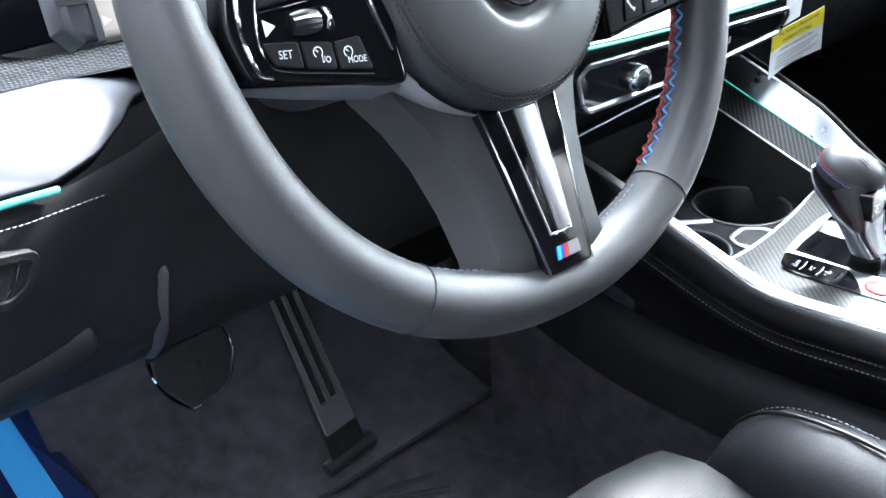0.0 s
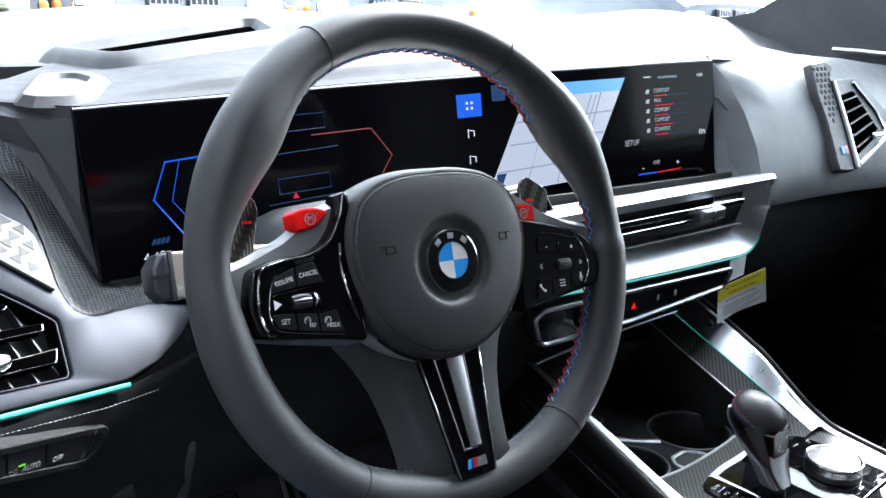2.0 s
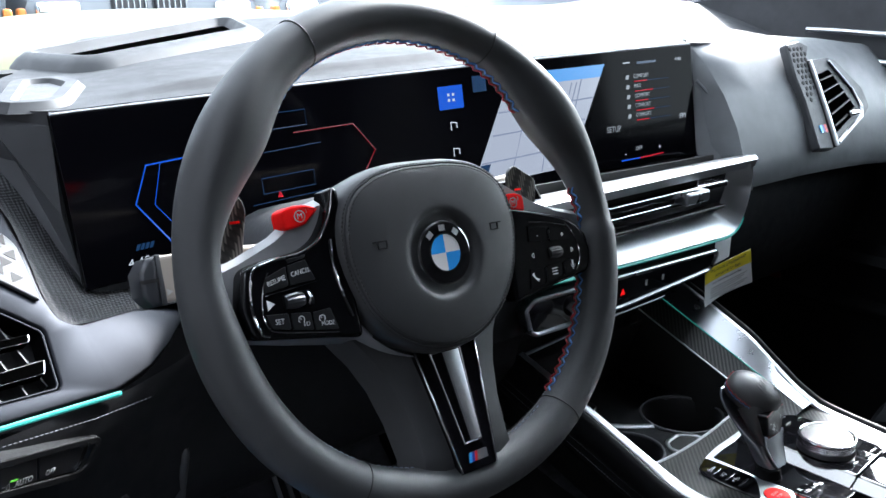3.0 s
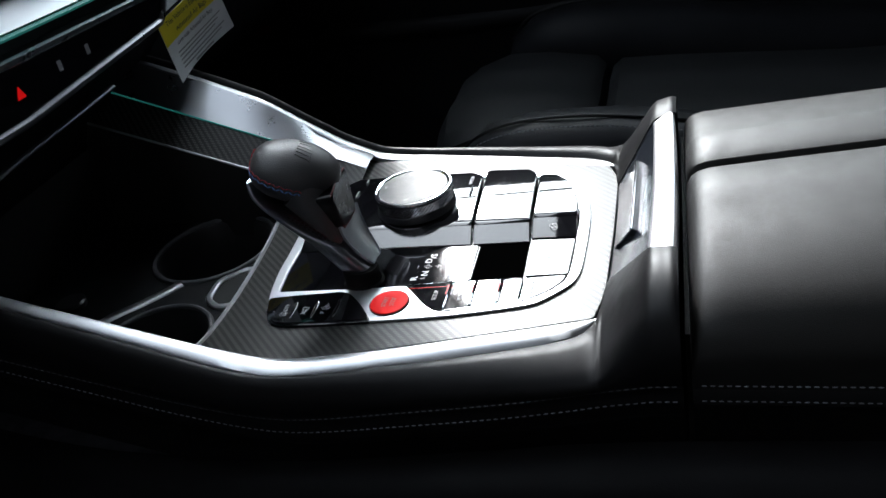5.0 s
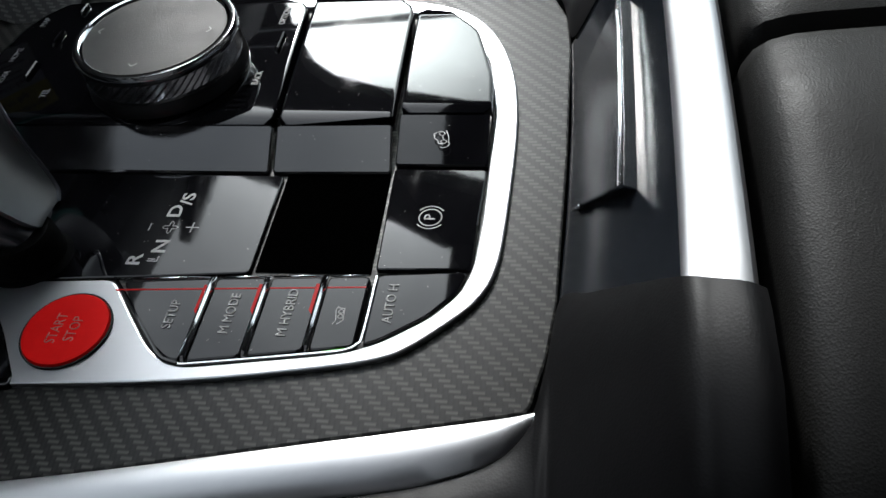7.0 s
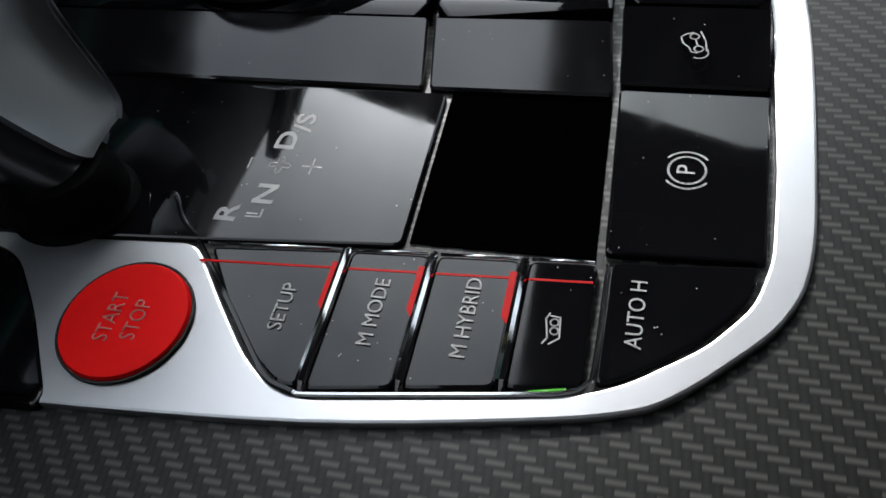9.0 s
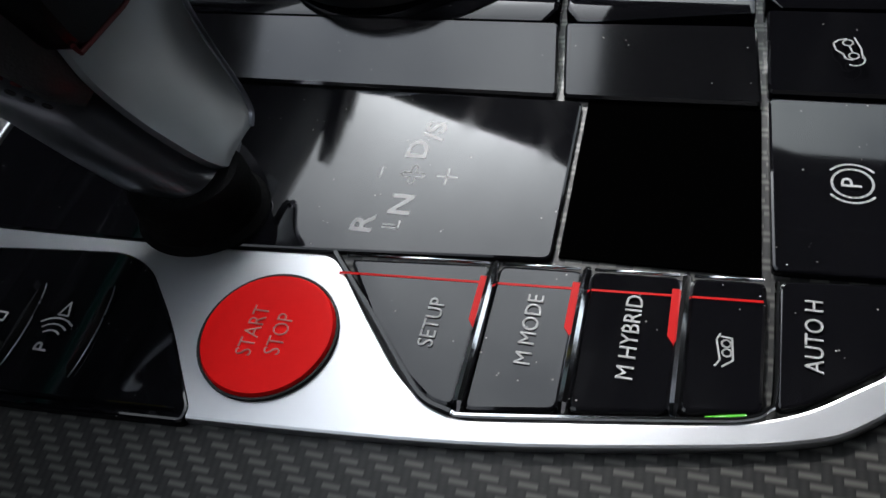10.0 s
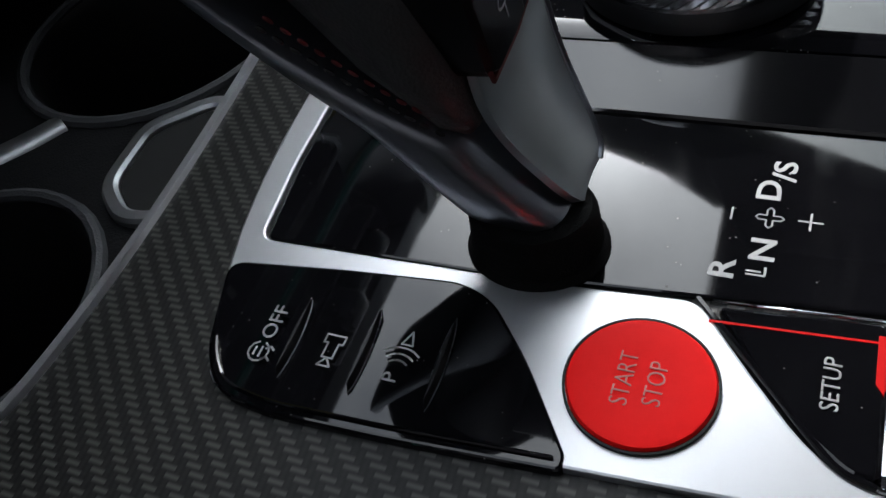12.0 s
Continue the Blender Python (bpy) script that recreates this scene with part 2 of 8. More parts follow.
BUTTON_INK = material("engraved_print", (0.66, 0.22, 0.19), 0.5)
TEAL = material("teal_light", (0.05, 0.35, 0.30), 0.3, emit=(0.10, 0.62, 0.50), power=0.045)
GREEN_GLOW = material("green_light", (0.05, 0.3, 0.02), 0.3, emit=(0.25, 0.8, 0.05), power=0.1)
BLUE = material("logo_blue", (0.04, 0.34, 0.85), 0.25)
WHITE = material("logo_white", (0.8, 0.8, 0.8), 0.25)
M_BLUE = material("stripe_light_blue", (0.05, 0.35, 0.75), 0.3)
M_NAVY = material("stripe_navy", (0.02, 0.04, 0.25), 0.3)
M_RED = material("stripe_red", (0.65, 0.03, 0.03), 0.3)


def glow(name, col, power):
    return material(name, (0, 0, 0), 0.2, emit=col, power=power)


S_GREY = glow("screen_grey", (0.65, 0.7, 0.75), 0.12)
S_BLUE = glow("screen_blue", (0.02, 0.14, 0.85), 0.18)
S_PALE = glow("screen_white", (0.65, 0.7, 0.75), 0.22)
S_DIM = glow("screen_dim_blue", (0.03, 0.10, 0.25), 0.10)
S_RED = glow("screen_red", (0.6, 0.01, 0.03), 0.2)
S_DARK_RED = glow("screen_dark_red", (0.6, 0.01, 0.03), 0.08)
S_MAP = glow("screen_map", (0.42, 0.45, 0.52), 0.26)
S_SKY = glow("screen_map_sky", (0.12, 0.36, 0.75), 0.26)
S_ROAD = glow("screen_map_road", (0.24, 0.27, 0.36), 0.26)


def carpet():
    m = material("black_carpet", (0.03, 0.03, 0.034), 0.95)
    n = Nodes(m)
    n.color(n.mix(n.span(n.noise(35, 5), 0.3, 0.7), (0.034, 0.033, 0.041), (0.085, 0.082, 0.096)))
    n.bump(n.noise(1500, 4), 0.9, 0.003)
    return m


CARPET = carpet()
FELT = leather("headliner", (0.055, 0.056, 0.060), 0.85, 2500, 0.3)
PAPER = leather("white_card", (0.72, 0.73, 0.74), 0.6, 400, 0.05)
YELLOW = material("yellow_print", (0.75, 0.62, 0.02), 0.6)


def car_paint(name, base):
    m = material(name, base, 0.3, 0.4, 1.0)
    n = Nodes(m)
    n.color(n.mix(n.noise(900, 2), tuple(c * 0.9 for c in base), tuple(c * 1.1 for c in base)))
    return m


PAINT_GREEN = car_paint("pale_green_paint", (0.125, 0.132, 0.060))
PAINT_GREEN.node_tree.nodes["Principled BSDF"].inputs["Coat Weight"].default_value = 0.2
PAINT_GREEN.node_tree.nodes["Principled BSDF"].inputs["Roughness"].default_value = 0.5
FILM_BLUE = material("blue_film", (0.08, 0.46, 0.95), 0.25, 0.2, 0.8)
SILL_NAVY = material("navy_sill", (0.012, 0.025, 0.10), 0.25, 0.2, 0.5)


def asphalt():
    m = material("asphalt", (0.055, 0.055, 0.055), 0.9)
    n = Nodes(m)
    n.color(n.mix(n.span(n.noise(0.6, 5), 0.3, 0.7), (0.04, 0.04, 0.04), (0.085, 0.083, 0.08)))
    n.bump(n.noise(80, 4), 0.6, 0.01)
    return m


ASPHALT = asphalt()


def pane():
    m = bpy.data.materials.new("window_glass")
    m.use_nodes = True
    t = m.node_tree
    t.nodes.clear()
    o = t.nodes.new("ShaderNodeOutputMaterial")
    mix = t.nodes.new("ShaderNodeMixShader")
    tr = t.nodes.new("ShaderNodeBsdfTransparent")
    tr.inputs[0].default_value = (0.93, 0.96, 0.94, 1)
    gl = t.nodes.new("ShaderNodeBsdfGlossy")
    gl.inputs["Roughness"].default_value = 0.02
    mix.inputs[0].default_value = 0.05
    t.links.new(tr.outputs[0], mix.inputs[1])
    t.links.new(gl.outputs[0], mix.inputs[2])
    t.links.new(mix.outputs[0], o.inputs["Surface"])
    return m


GLASS = pane()


# ---- building helpers ----
def place_of(ob):
    """An object's pose in the world, without waiting for an update."""
    if ob.parent:
        return place_of(ob.parent) @ ob.matrix_parent_inverse @ ob.matrix_basis
    return ob.matrix_basis.copy()


def thing(name, at, label, category, group="", kind=""):
    ob = new(name)
    ob.empty_display_size = 0.02
    ob.location = at
    return tagged(ob, label, category, group, kind)


def part(name, bm, mat, parent=None, label="", smooth=True, m=None, crease=38):
    """Links a bmesh as one mesh object, under parent where one is given."""
    if m is not None:
        bmesh.ops.transform(bm, matrix=m, verts=bm.verts)
    bmesh.ops.recalc_face_normals(bm, faces=bm.faces)
    me = bpy.data.meshes.new(name)
    bm.to_mesh(me)
    bm.free()
    me.materials.append(mat)
    if smooth:
        me.polygons.foreach_set("use_smooth", [True] * len(me.polygons))
        me.set_sharp_from_angle(angle=radians(crease))
        me.polygons.foreach_set("use_smooth", [len(p.vertices) <= 4 for p in me.polygons])
    ob = new(name, me)
    if parent:
        ob.parent = parent
        ob.matrix_parent_inverse = place_of(parent).inverted()
    if label:
        ob["label"] = label
    return ob


def structure(name, bm, mat, label="", category=""):
    return tagged(part(name, bm, mat), label, category, "", "structure")


def loft(rows, closed=False, caps=False, bm=None):
    """A skin over rows of points; closed: each row is a ring."""
    bm = bm or bmesh.new()
    made = [[bm.verts.new(p) for p in r] for r in rows]
    for a, b in zip(made, made[1:]):
        n = len(a)
        for k in range(n if closed else n - 1):
            bm.faces.new((a[k], a[(k + 1) % n], b[(k + 1) % n], b[k]))
    if caps:
        bm.faces.new(made[0])
        bm.faces.new(made[-1][::-1])
    return bm


def thick(bm, t):
    """Gives an open skin a thickness."""
    bmesh.ops.recalc_face_normals(bm, faces=bm.faces)
    bmesh.ops.solidify(bm, geom=bm.faces[:], thickness=t)
    return bm


def area(poly):
    return 0.5 * sum(a[0] * b[1] - b[0] * a[1] for a, b in zip(poly, poly[1:] + poly[:1]))


def inset(poly, d):
    """A polygon moved inwards by d."""
    poly = [Vector(p[:2]) for p in poly]
    side = 1 if area([tuple(p) for p in poly]) > 0 else -1
    out = []
    n = len(poly)
    for k in range(n):
        a, p, b = poly[k - 1], poly[k], poly[(k + 1) % n]
        u, v = (p - a).normalized(), (b - p).normalized()
        nu, nv = Vector((-u.y, u.x)) * side, Vector((-v.y, v.x)) * side
        mid = nu + nv
        if mid.length < 1e-6:
            mid = nu
        mid.normalize()
        out.append(tuple(p + mid * (d / max(0.35, mid.dot(nu)))))
    return out


def rounded(poly, r, n=5):
    """A polygon with its corners rounded."""
    out = []
    m = len(poly)
    for k in range(m):
        a, p, b = (Vector(poly[(k + j) % m][:2]) for j in (-1, 0, 1))
        rr = min(r, (a - p).length * 0.48, (b - p).length * 0.48)
        s, e = p + (a - p).normalized() * rr, p + (b - p).normalized() * rr
        for j in range(n + 1):
            f = j / n
            out.append(tuple(s * (1 - f) ** 2 + p * 2 * f * (1 - f) + e * f * f))
    return out


def spline(points, n=8, closed=False):
    """A smooth curve through points of any dimension."""
    pts = [Vector(p) for p in points]
    m = len(pts)
    out = []
    for k in range(m if closed else m - 1):
        p0 = pts[(k - 1) % m] if closed or k > 0 else pts[0] * 2 - pts[1]
        p1, p2 = pts[k], pts[(k + 1) % m]
        p3 = pts[(k + 2) % m] if closed or k + 2 < m else pts[-1] * 2 - pts[-2]
        for j in range(n):
            t = j / n
            out.append(0.5 * (2 * p1 + (p2 - p0) * t + (2 * p0 - 5 * p1 + 4 * p2 - p3) * t * t + (3 * p1 - p0 - 3 * p2 + p3) * t ** 3))
    if not closed:
        out.append(pts[-1].copy())
    return out


def prism(poly, z0, z1, bevel=0.0, steps=2, bm=None):
    """A polygon raised from z0 to z1, its upper edge rounded."""
    bm = bm or bmesh.new()
    rows = [[(*p[:2], z0) for p in poly]]
    if bevel:
        for k in range(steps + 1):
            a = k / steps * math.pi / 2
            rows.append([(*p, z1 - bevel * (1 - math.sin(a))) for p in inset(poly, bevel * (1 - math.cos(a)))])
    else:
        rows.append([(*p[:2], z1) for p in poly])
    return loft(rows, True, True, bm)


def frame_ring(outer, inner, z0, z1, bevel=0.0, bm=None):
    """A raised frame between two outlines with as many corners."""
    bm = bm or bmesh.new()
    b = bevel
    rows = [[(*p[:2], z0) for p in outer], [(*p[:2], z1 - b) for p in outer]]
    if b:
        rows.append([(*p, z1) for p in inset(outer, b)])
        rows.append([(*p, z1) for p in inset(inner, -b)])
    else:
        rows.append([(*p[:2], z1) for p in outer])
        rows.append([(*p[:2], z1) for p in inner])
    rows += [[(*p[:2], z1 - b) for p in inner], [(*p[:2], z0) for p in inner]]
    rows.append(rows[0])
    made = loft(rows, True, False, bm)
    bmesh.ops.remove_doubles(made, verts=made.verts, dist=1e-6)
    return made


def box(x0, x1, y0, y1, z0, z1, bevel=0.0, bm=None):
    own = bmesh.new()
    bmesh.ops.create_cube(own, size=1)
    bmesh.ops.transform(own, matrix=Matrix.LocRotScale(((x0 + x1) / 2, (y0 + y1) / 2, (z0 + z1) / 2), None, (x1 - x0, y1 - y0, z1 - z0)), verts=own.verts)
    if bevel:
        bmesh.ops.bevel(own, geom=own.edges[:] , offset=bevel, segments=3, affect="EDGES", profile=0.5)
    if bm is None:
        return own
    me = bpy.data.meshes.new("piece")
    own.to_mesh(me)
    own.free()
    bm.from_mesh(me)
    bpy.data.meshes.remove(me)
    return bm


def tube(points, radius, n=8, closed=False, bm=None, flat=1.0, up=(0, 0, 1)):
    """A round or flattened bar along points; radius may be a list."""
    pts = [Vector(p) for p in points]
    m = len(pts)
    rows = []
    for k, p in enumerate(pts):
        a = pts[(k - 1) % m] if closed or k else p
        b = pts[(k + 1) % m] if closed or k < m - 1 else p
        t = (b - a).normalized()
        s = t.cross(Vector(up))
        if s.length < 1e-5:
            s = t.orthogonal()
        s.normalize()
        w = s.cross(t)
        r = radius[k] if isinstance(radius, (list, tuple)) else radius
        rows.append([p + s * (r * math.cos(2 * math.pi * j / n)) + w * (r * flat * math.sin(2 * math.pi * j / n)) for j in range(n)])
    if closed:
        rows.append(rows[0])
        out = loft(rows, True, False, bm)
        bmesh.ops.remove_doubles(out, verts=out.verts, dist=1e-7)
        return out
    return loft(rows, True, True, bm)


def lathe(profile, n=32, bm=None):
    """A turned body about z from (radius, z) pairs."""
    rows = [[(r * math.cos(2 * math.pi * k / n), r * math.sin(2 * math.pi * k / n), z) for k in range(n)] for r, z in profile]
    return loft(rows, True, True, bm)


def circle(cx, cy, r, n=32):
    return [(cx + r * math.cos(2 * math.pi * k / n), cy + r * math.sin(2 * math.pi * k / n)) for k in range(n)]


def stitches(points, mat, parent, gap=0.0045, size=0.0005, fill=0.62, name="stitching", lift=(0, 0, 0), label="", zig=0.0, side=(1, 0, 0)):
    """A seam of short threads along a line."""
    pts = [Vector(p) + Vector(lift) for p in points]
    lens = [0.0]
    for a, b in zip(pts, pts[1:]):
        lens.append(lens[-1] + (b - a).length)

    def at(s):
        s = max(0, min(lens[-1], s))
        for k in range(len(pts) - 1):
            if s <= lens[k + 1]:
                return pts[k].lerp(pts[k + 1], (s - lens[k]) / max(1e-9, lens[k + 1] - lens[k]))
        return pts[-1]

    bm = bmesh.new()
    s, k = 0.0, 0
    sd = Vector(side) * zig
    while s + gap * fill < lens[-1]:
        a, b = at(s), at(s + gap * fill)
        if zig:
            a, b = (a + sd, b - sd) if k % 2 else (a - sd, b + sd)
        tube([a, a.lerp(b, 0.25), a.lerp(b, 0.75), b], [size * 0.5, size, size, size * 0.5], 5, bm=bm)
        s, k = s + gap, k + 1
    ob = part(name, bm, mat, parent, label)
    ob["kind"] = "stuff"
    return ob


def writing(name, body, size, mat, parent, m, depth=0.0001, label="", align="CENTER", wide=1.0, bold=0.0):
    """Raised letters, lying in the plane of m."""
    cu = bpy.data.curves.new(name, "FONT")
    cu.body, cu.size, cu.extrude, cu.align_x, cu.align_y = body, size, depth, align, "CENTER"
    cu.resolution_u = 3
    cu.offset = bold * size
    ob = new(name, cu)
    dg = bpy.context.evaluated_depsgraph_get()
    me = bpy.data.meshes.new_from_object(ob.evaluated_get(dg))
    bpy.data.objects.remove(ob)
    me.transform(m @ Matrix.Diagonal((wide, 1, 1, 1)))
    me.materials.clear()
    me.materials.append(mat)
    ob = new(name, me)
    if parent:
        ob.parent = parent
        ob.matrix_parent_inverse = place_of(parent).inverted()
    if label:
        ob["label"] = label
    return ob


# ---- the centre console ----
XC = 0.452


def flat(x, y, z, turn=0.0):
    """A pose for letters lying on the console, read from the rear."""
    return pose(x, y, z, 0, 0, turn)


def both(fn, *a, **k):
    """Builds a side of the console and its mirror image."""
    fn(lambda p: p, *a, **k)
    fn(lambda p: (2 * XC - p[0], p[1], p[2]), *a, **k)


console = thing("center_console", (XC, -0.02, 0.0), "black leather centre console with silver edge strips and carbon top", "console")

RAIL = [  # y, strip inner x, strip outer x, z of the strip
    (0.27, 0.3120, 0.3040, 0.4500), (0.20, 0.3120, 0.3035, 0.4290), (0.13, 0.3125, 0.3030, 0.4065), (0.07, 0.3140, 0.3030, 0.3860),
    (0.02, 0.3165, 0.3030, 0.3680), (-0.013, 0.3180, 0.3030, 0.3600), (-0.05, 0.3225, 0.3085, 0.3590), (-0.10, 0.3320, 0.3180, 0.3588),
    (-0.15, 0.3430, 0.3280, 0.3586), (-0.18, 0.3495, 0.3340, 0.3586), (-0.198, 0.3535, 0.3420, 0.3586), (-0.207, 0.3560, 0.3535, 0.3586)]
RAIL_S = spline(RAIL, 5)
LIFT = [(-1.0, 0.0), (0.0, 0.0), (0.034, 0.005), (0.065, 0.0145), (0.10, 0.027), (0.148, 0.034), (0.20, 0.040), (0.30, 0.045)]


def lift_right(y):
    """The passenger's rail climbs more steeply towards the dash."""
    for (a, u), (b, v) in zip(LIFT, LIFT[1:]):
        if y <= b:
            return u + (v - u) * (y - a) / (b - a)
    return LIFT[-1][1]



def edge_strip(f):
    rows = []
    right = f((0, 0, 0))[0] > 0.1
    for y, xi, xo, z in RAIL_S:
        w, z = xi - xo, z - 0.0010 + (lift_right(y) if right else 0)
        g = min(1.0, w / 0.012)
        rows.append([f((xi, y, z - 0.004)), f((xi, y, z)), f((xi - 0.2 * w, y, z + 0.0012 * g)), f((xi - 0.6 * w, y, z + 0.0008 * g)), f((xo + 0.1 * w, y, z - 0.0012 * g)), f((xo, y, z - 0.004 * g)), f((xo, y, z - 0.008))])
    part("edge_strip", loft(rows), SILVER, console, "satin silver edge strip")


both(edge_strip)

SKIN = [  # y, inner x, inner z, bulge x, stitch x, stitch z
    (0.30, 0.3035, 0.456, 0.2920, 0.297, 0.412), (0.20, 0.3035, 0.426, 0.2910, 0.297, 0.382), (0.12, 0.3030, 0.400, 0.2905, 0.298, 0.357),
    (0.06, 0.3030, 0.379, 0.2905, 0.299, 0.338), (0.01, 0.3030, 0.361, 0.2915, 0.2995, 0.326), (-0.03, 0.3055, 0.3555, 0.2940, 0.300, 0.323),
    (-0.09, 0.3160, 0.3550, 0.2985, 0.303, 0.327), (-0.15, 0.3285, 0.3550, 0.3020, 0.306, 0.332), (-0.19, 0.3390, 0.3555, 0.3035, 0.309, 0.336),
    (-0.204, 0.3520, 0.3560, 0.3042, 0.310, 0.338), (-0.2085, 0.3690, 0.3582, 0.3044, 0.3102, 0.3385), (-0.2115, 0.3898, 0.3605, 0.3045, 0.3105, 0.339),
    (-0.2190, 0.3838, 0.3712, 0.3047, 0.311, 0.3397), (-0.228, 0.3760, 0.3842, 0.3050, 0.3115, 0.3405), (-0.2379, 0.3675, 0.3978, 0.3052, 0.312, 0.3415), (-0.2440, 0.3652, 0.4004, 0.3053, 0.312, 0.3417), (-0.2506, 0.3630, 0.4022, 0.3053, 0.312, 0.3418),
    (-0.2545, 0.3622, 0.4010, 0.3054, 0.312, 0.342)]
SKIN_S = spline(SKIN, 4)


def side_skin(f, crest):
    rows = []
    right = f((0, 0, 0))[0] > 0.1
    for y, xi, zi, xb, xs, zs in SKIN_S:
        zi += lift_right(y) if right else 0
        h = zi - zs
        c = crest * min(1, max(0, (y + 0.24) / 0.03))
        row = [(xi, y, zi), (xi - 0.12 * (xi - xb), y, zi + 0.0012 + 0.7 * c), (xi - 0.42 * (xi - xb), y, zi + 0.0008 + c), (xi - 0.75 * (xi - xb), y, zi - 0.10 * h),
               (xb + 0.06 * (xi - xb), y, zi - 0.30 * h), (xb, y, zi - 0.55 * h), (xs - 0.002, y, zs + 0.004), (xs + 0.0005, y, zs), (xs - 0.0015, y, zs - 0.004),
               (xs - 0.0015, y, zs - 0.012), (xs + 0.002, y, zs - 0.020), (xs + 0.014, y, zs - 0.034), (xs + 0.016, y, zs - 0.075)]
        rows.append([f(p) for p in row])
    part("side_skin", loft(rows), LEATHER, console, "black leather side with a double seam", crease=85)
    stitches([f((xs - 0.0022, y, zs + 0.0045)) for y, xi, zi, xb, xs, zs in SKIN_S], GREY_THREAD, console, 0.0042, 0.00042)
    stitches([f((xs - 0.0026, y, zs - 0.0060)) for y, xi, zi, xb, xs, zs in SKIN_S], GREY_THREAD, console, 0.0042, 0.00042)
    low = []
    for y, xi, zi, xb, xs, zs in spline([(0.34, 0, 0, 0, 0.292, 0.30), (0.18, 0, 0, 0, 0.290, 0.262), (0.05, 0, 0, 0, 0.288, 0.258), (-0.10, 0, 0, 0, 0.290, 0.268), (-0.3, 0, 0, 0, 0.296, 0.280), (-0.8, 0, 0, 0, 0.300, 0.285)], 4):
        low.append([f(p) for p in ((xs + 0.03, y, zs + 0.012), (xs + 0.012, y, zs + 0.010), (xs + 0.002, y, zs + 0.002), (xs - 0.003, y, zs - 0.012), (xs - 0.004, y, zs - 0.06), (xs + 0.004, y, zs - 0.12), (xs + 0.010, y, 0.0))])
    part("lower_side", loft([q[:5] for q in low]), SOFT, console, "black soft plastic lower side panel")
    part("carpet_side", loft([q[4:] for q in low]), CARPET, console, "black carpeted lower side")


side_skin(lambda p: p, 0.0015)
side_skin(lambda p: (2 * XC - p[0], p[1], p[2]), 0.0045)

# carbon top plate, its front edge cut on a curve
front_edge = spline([(0.3165, 0.062), (0.326, 0.0525), (0.345, 0.0475), (0.39, 0.047), (0.45, 0.052), (0.50, 0.060), (0.55, 0.068), (0.5885, 0.072)], 6)
left_edge = [(xi, y) for y, xi, xo, z in RAIL_S if -0.205 < y < 0.05][::-1]
rear_edge = [(0.372, -0.2088), (0.39, -0.2108), (0.452, -0.2118), (0.514, -0.2112), (0.532, -0.2095), (0.545, -0.2045)]
right_edge = [(2 * XC - xi, y) for y, xi, xo, z in RAIL_S if -0.203 < y < 0.06][::-1]
plate = left_edge[::-1] + [(0.357, -0.2055)] + rear_edge + right_edge + [tuple(p) for p in front_edge][::-1]
part("carbon_plate", prism(plate, 0.338, 0.3580, 0.0008), CARBON, console, "matt carbon-fibre weave plate")
part("front_trim", tube([(p[0], p[1] + 0.0008, 0.3574) for p in front_edge], 0.0021, 6), SILVER, console, "thin silver trim")

# right-hand inner slope with its light line
slope_rows = []
for k in range(23):
    y = 0.004 + 0.271 * k / 22
    zr = min(((abs(q[0] - y), q[3]) for q in RAIL_S), key=lambda q: q[0])[1] + lift_right(y)
    zt = min(zr - 0.001, max(0.3582, 0.410 + 0.42 * (y - 0.114)))
    zl = max(0.3574, 0.398 + 0.40 * (y - 0.13))
    slope_rows.append([(0.535, y, zl), (0.5485, y, (zl + zt) / 2 + 0.0005), (0.562, y, zt), (0.577, y, (zt + zr) / 2 + 0.0004), (0.5908, y, zr - 0.0012)])
part("inner_slope_carbon", loft([r[:3] for r in slope_rows]), CARBON, console, "carbon-fibre inner slope")
part("inner_slope_silver", loft([[(a[2][0] + 0.001, a[2][1], a[2][2] + 0.0008), (a[3][0], a[3][1], a[3][2] + 0.0012), a[4]] for a in slope_rows]), SILVER_DARK, console, "graphite inner slope")
part("light_line", tube([(a[2][0], a[2][1], a[2][2] + 0.001) for a in slope_rows if a[2][1] > 0.05], 0.0008, 6), TEAL, console, "thin teal light line")
part("slope_lip", tube([(a[0][0], a[0][1], a[0][2]) for a in slope_rows if a[0][1] > 0.055], 0.0011, 6), SILVER, console, "thin silver lip")
part("slope_wall", loft([[(a[0][0], a[0][1], a[0][2] - 0.001), (a[0][0] - 0.002, a[0][1], a[0][2] - 0.02), (a[0][0], a[0][1], 0.32)] for a in slope_rows if a[0][1] > 0.06]), MATTE, console, "dark tray wall")
# left inner wall of the storage tray
lw = [[(0.3125, 0.05 + 0.22 * k / 8, 0.372 + 0.080 * k / 8), (0.318, 0.05 + 0.22 * k / 8, 0.352 + 0.06 * k / 8), (0.326, 0.05 + 0.22 * k / 8, 0.30)] for k in range(9)]
part("tray_wall", loft(lw), SOFT, console)

# ---- cup holder tray ----
tray = thing("cup_holder", (XC, 0.13, 0.26), "black twin cup holder with silver divider trim", "cup holder")
CUPS = [(0.3625, 0.112, 0.0415), (0.4880, 0.125, 0.0500)]
tz = 0.336
tray_out = [(0.318, 0.055), (0.40, 0.0465), (0.50, 0.058), (0.56, 0.068), (0.56, 0.27), (0.318, 0.27)]


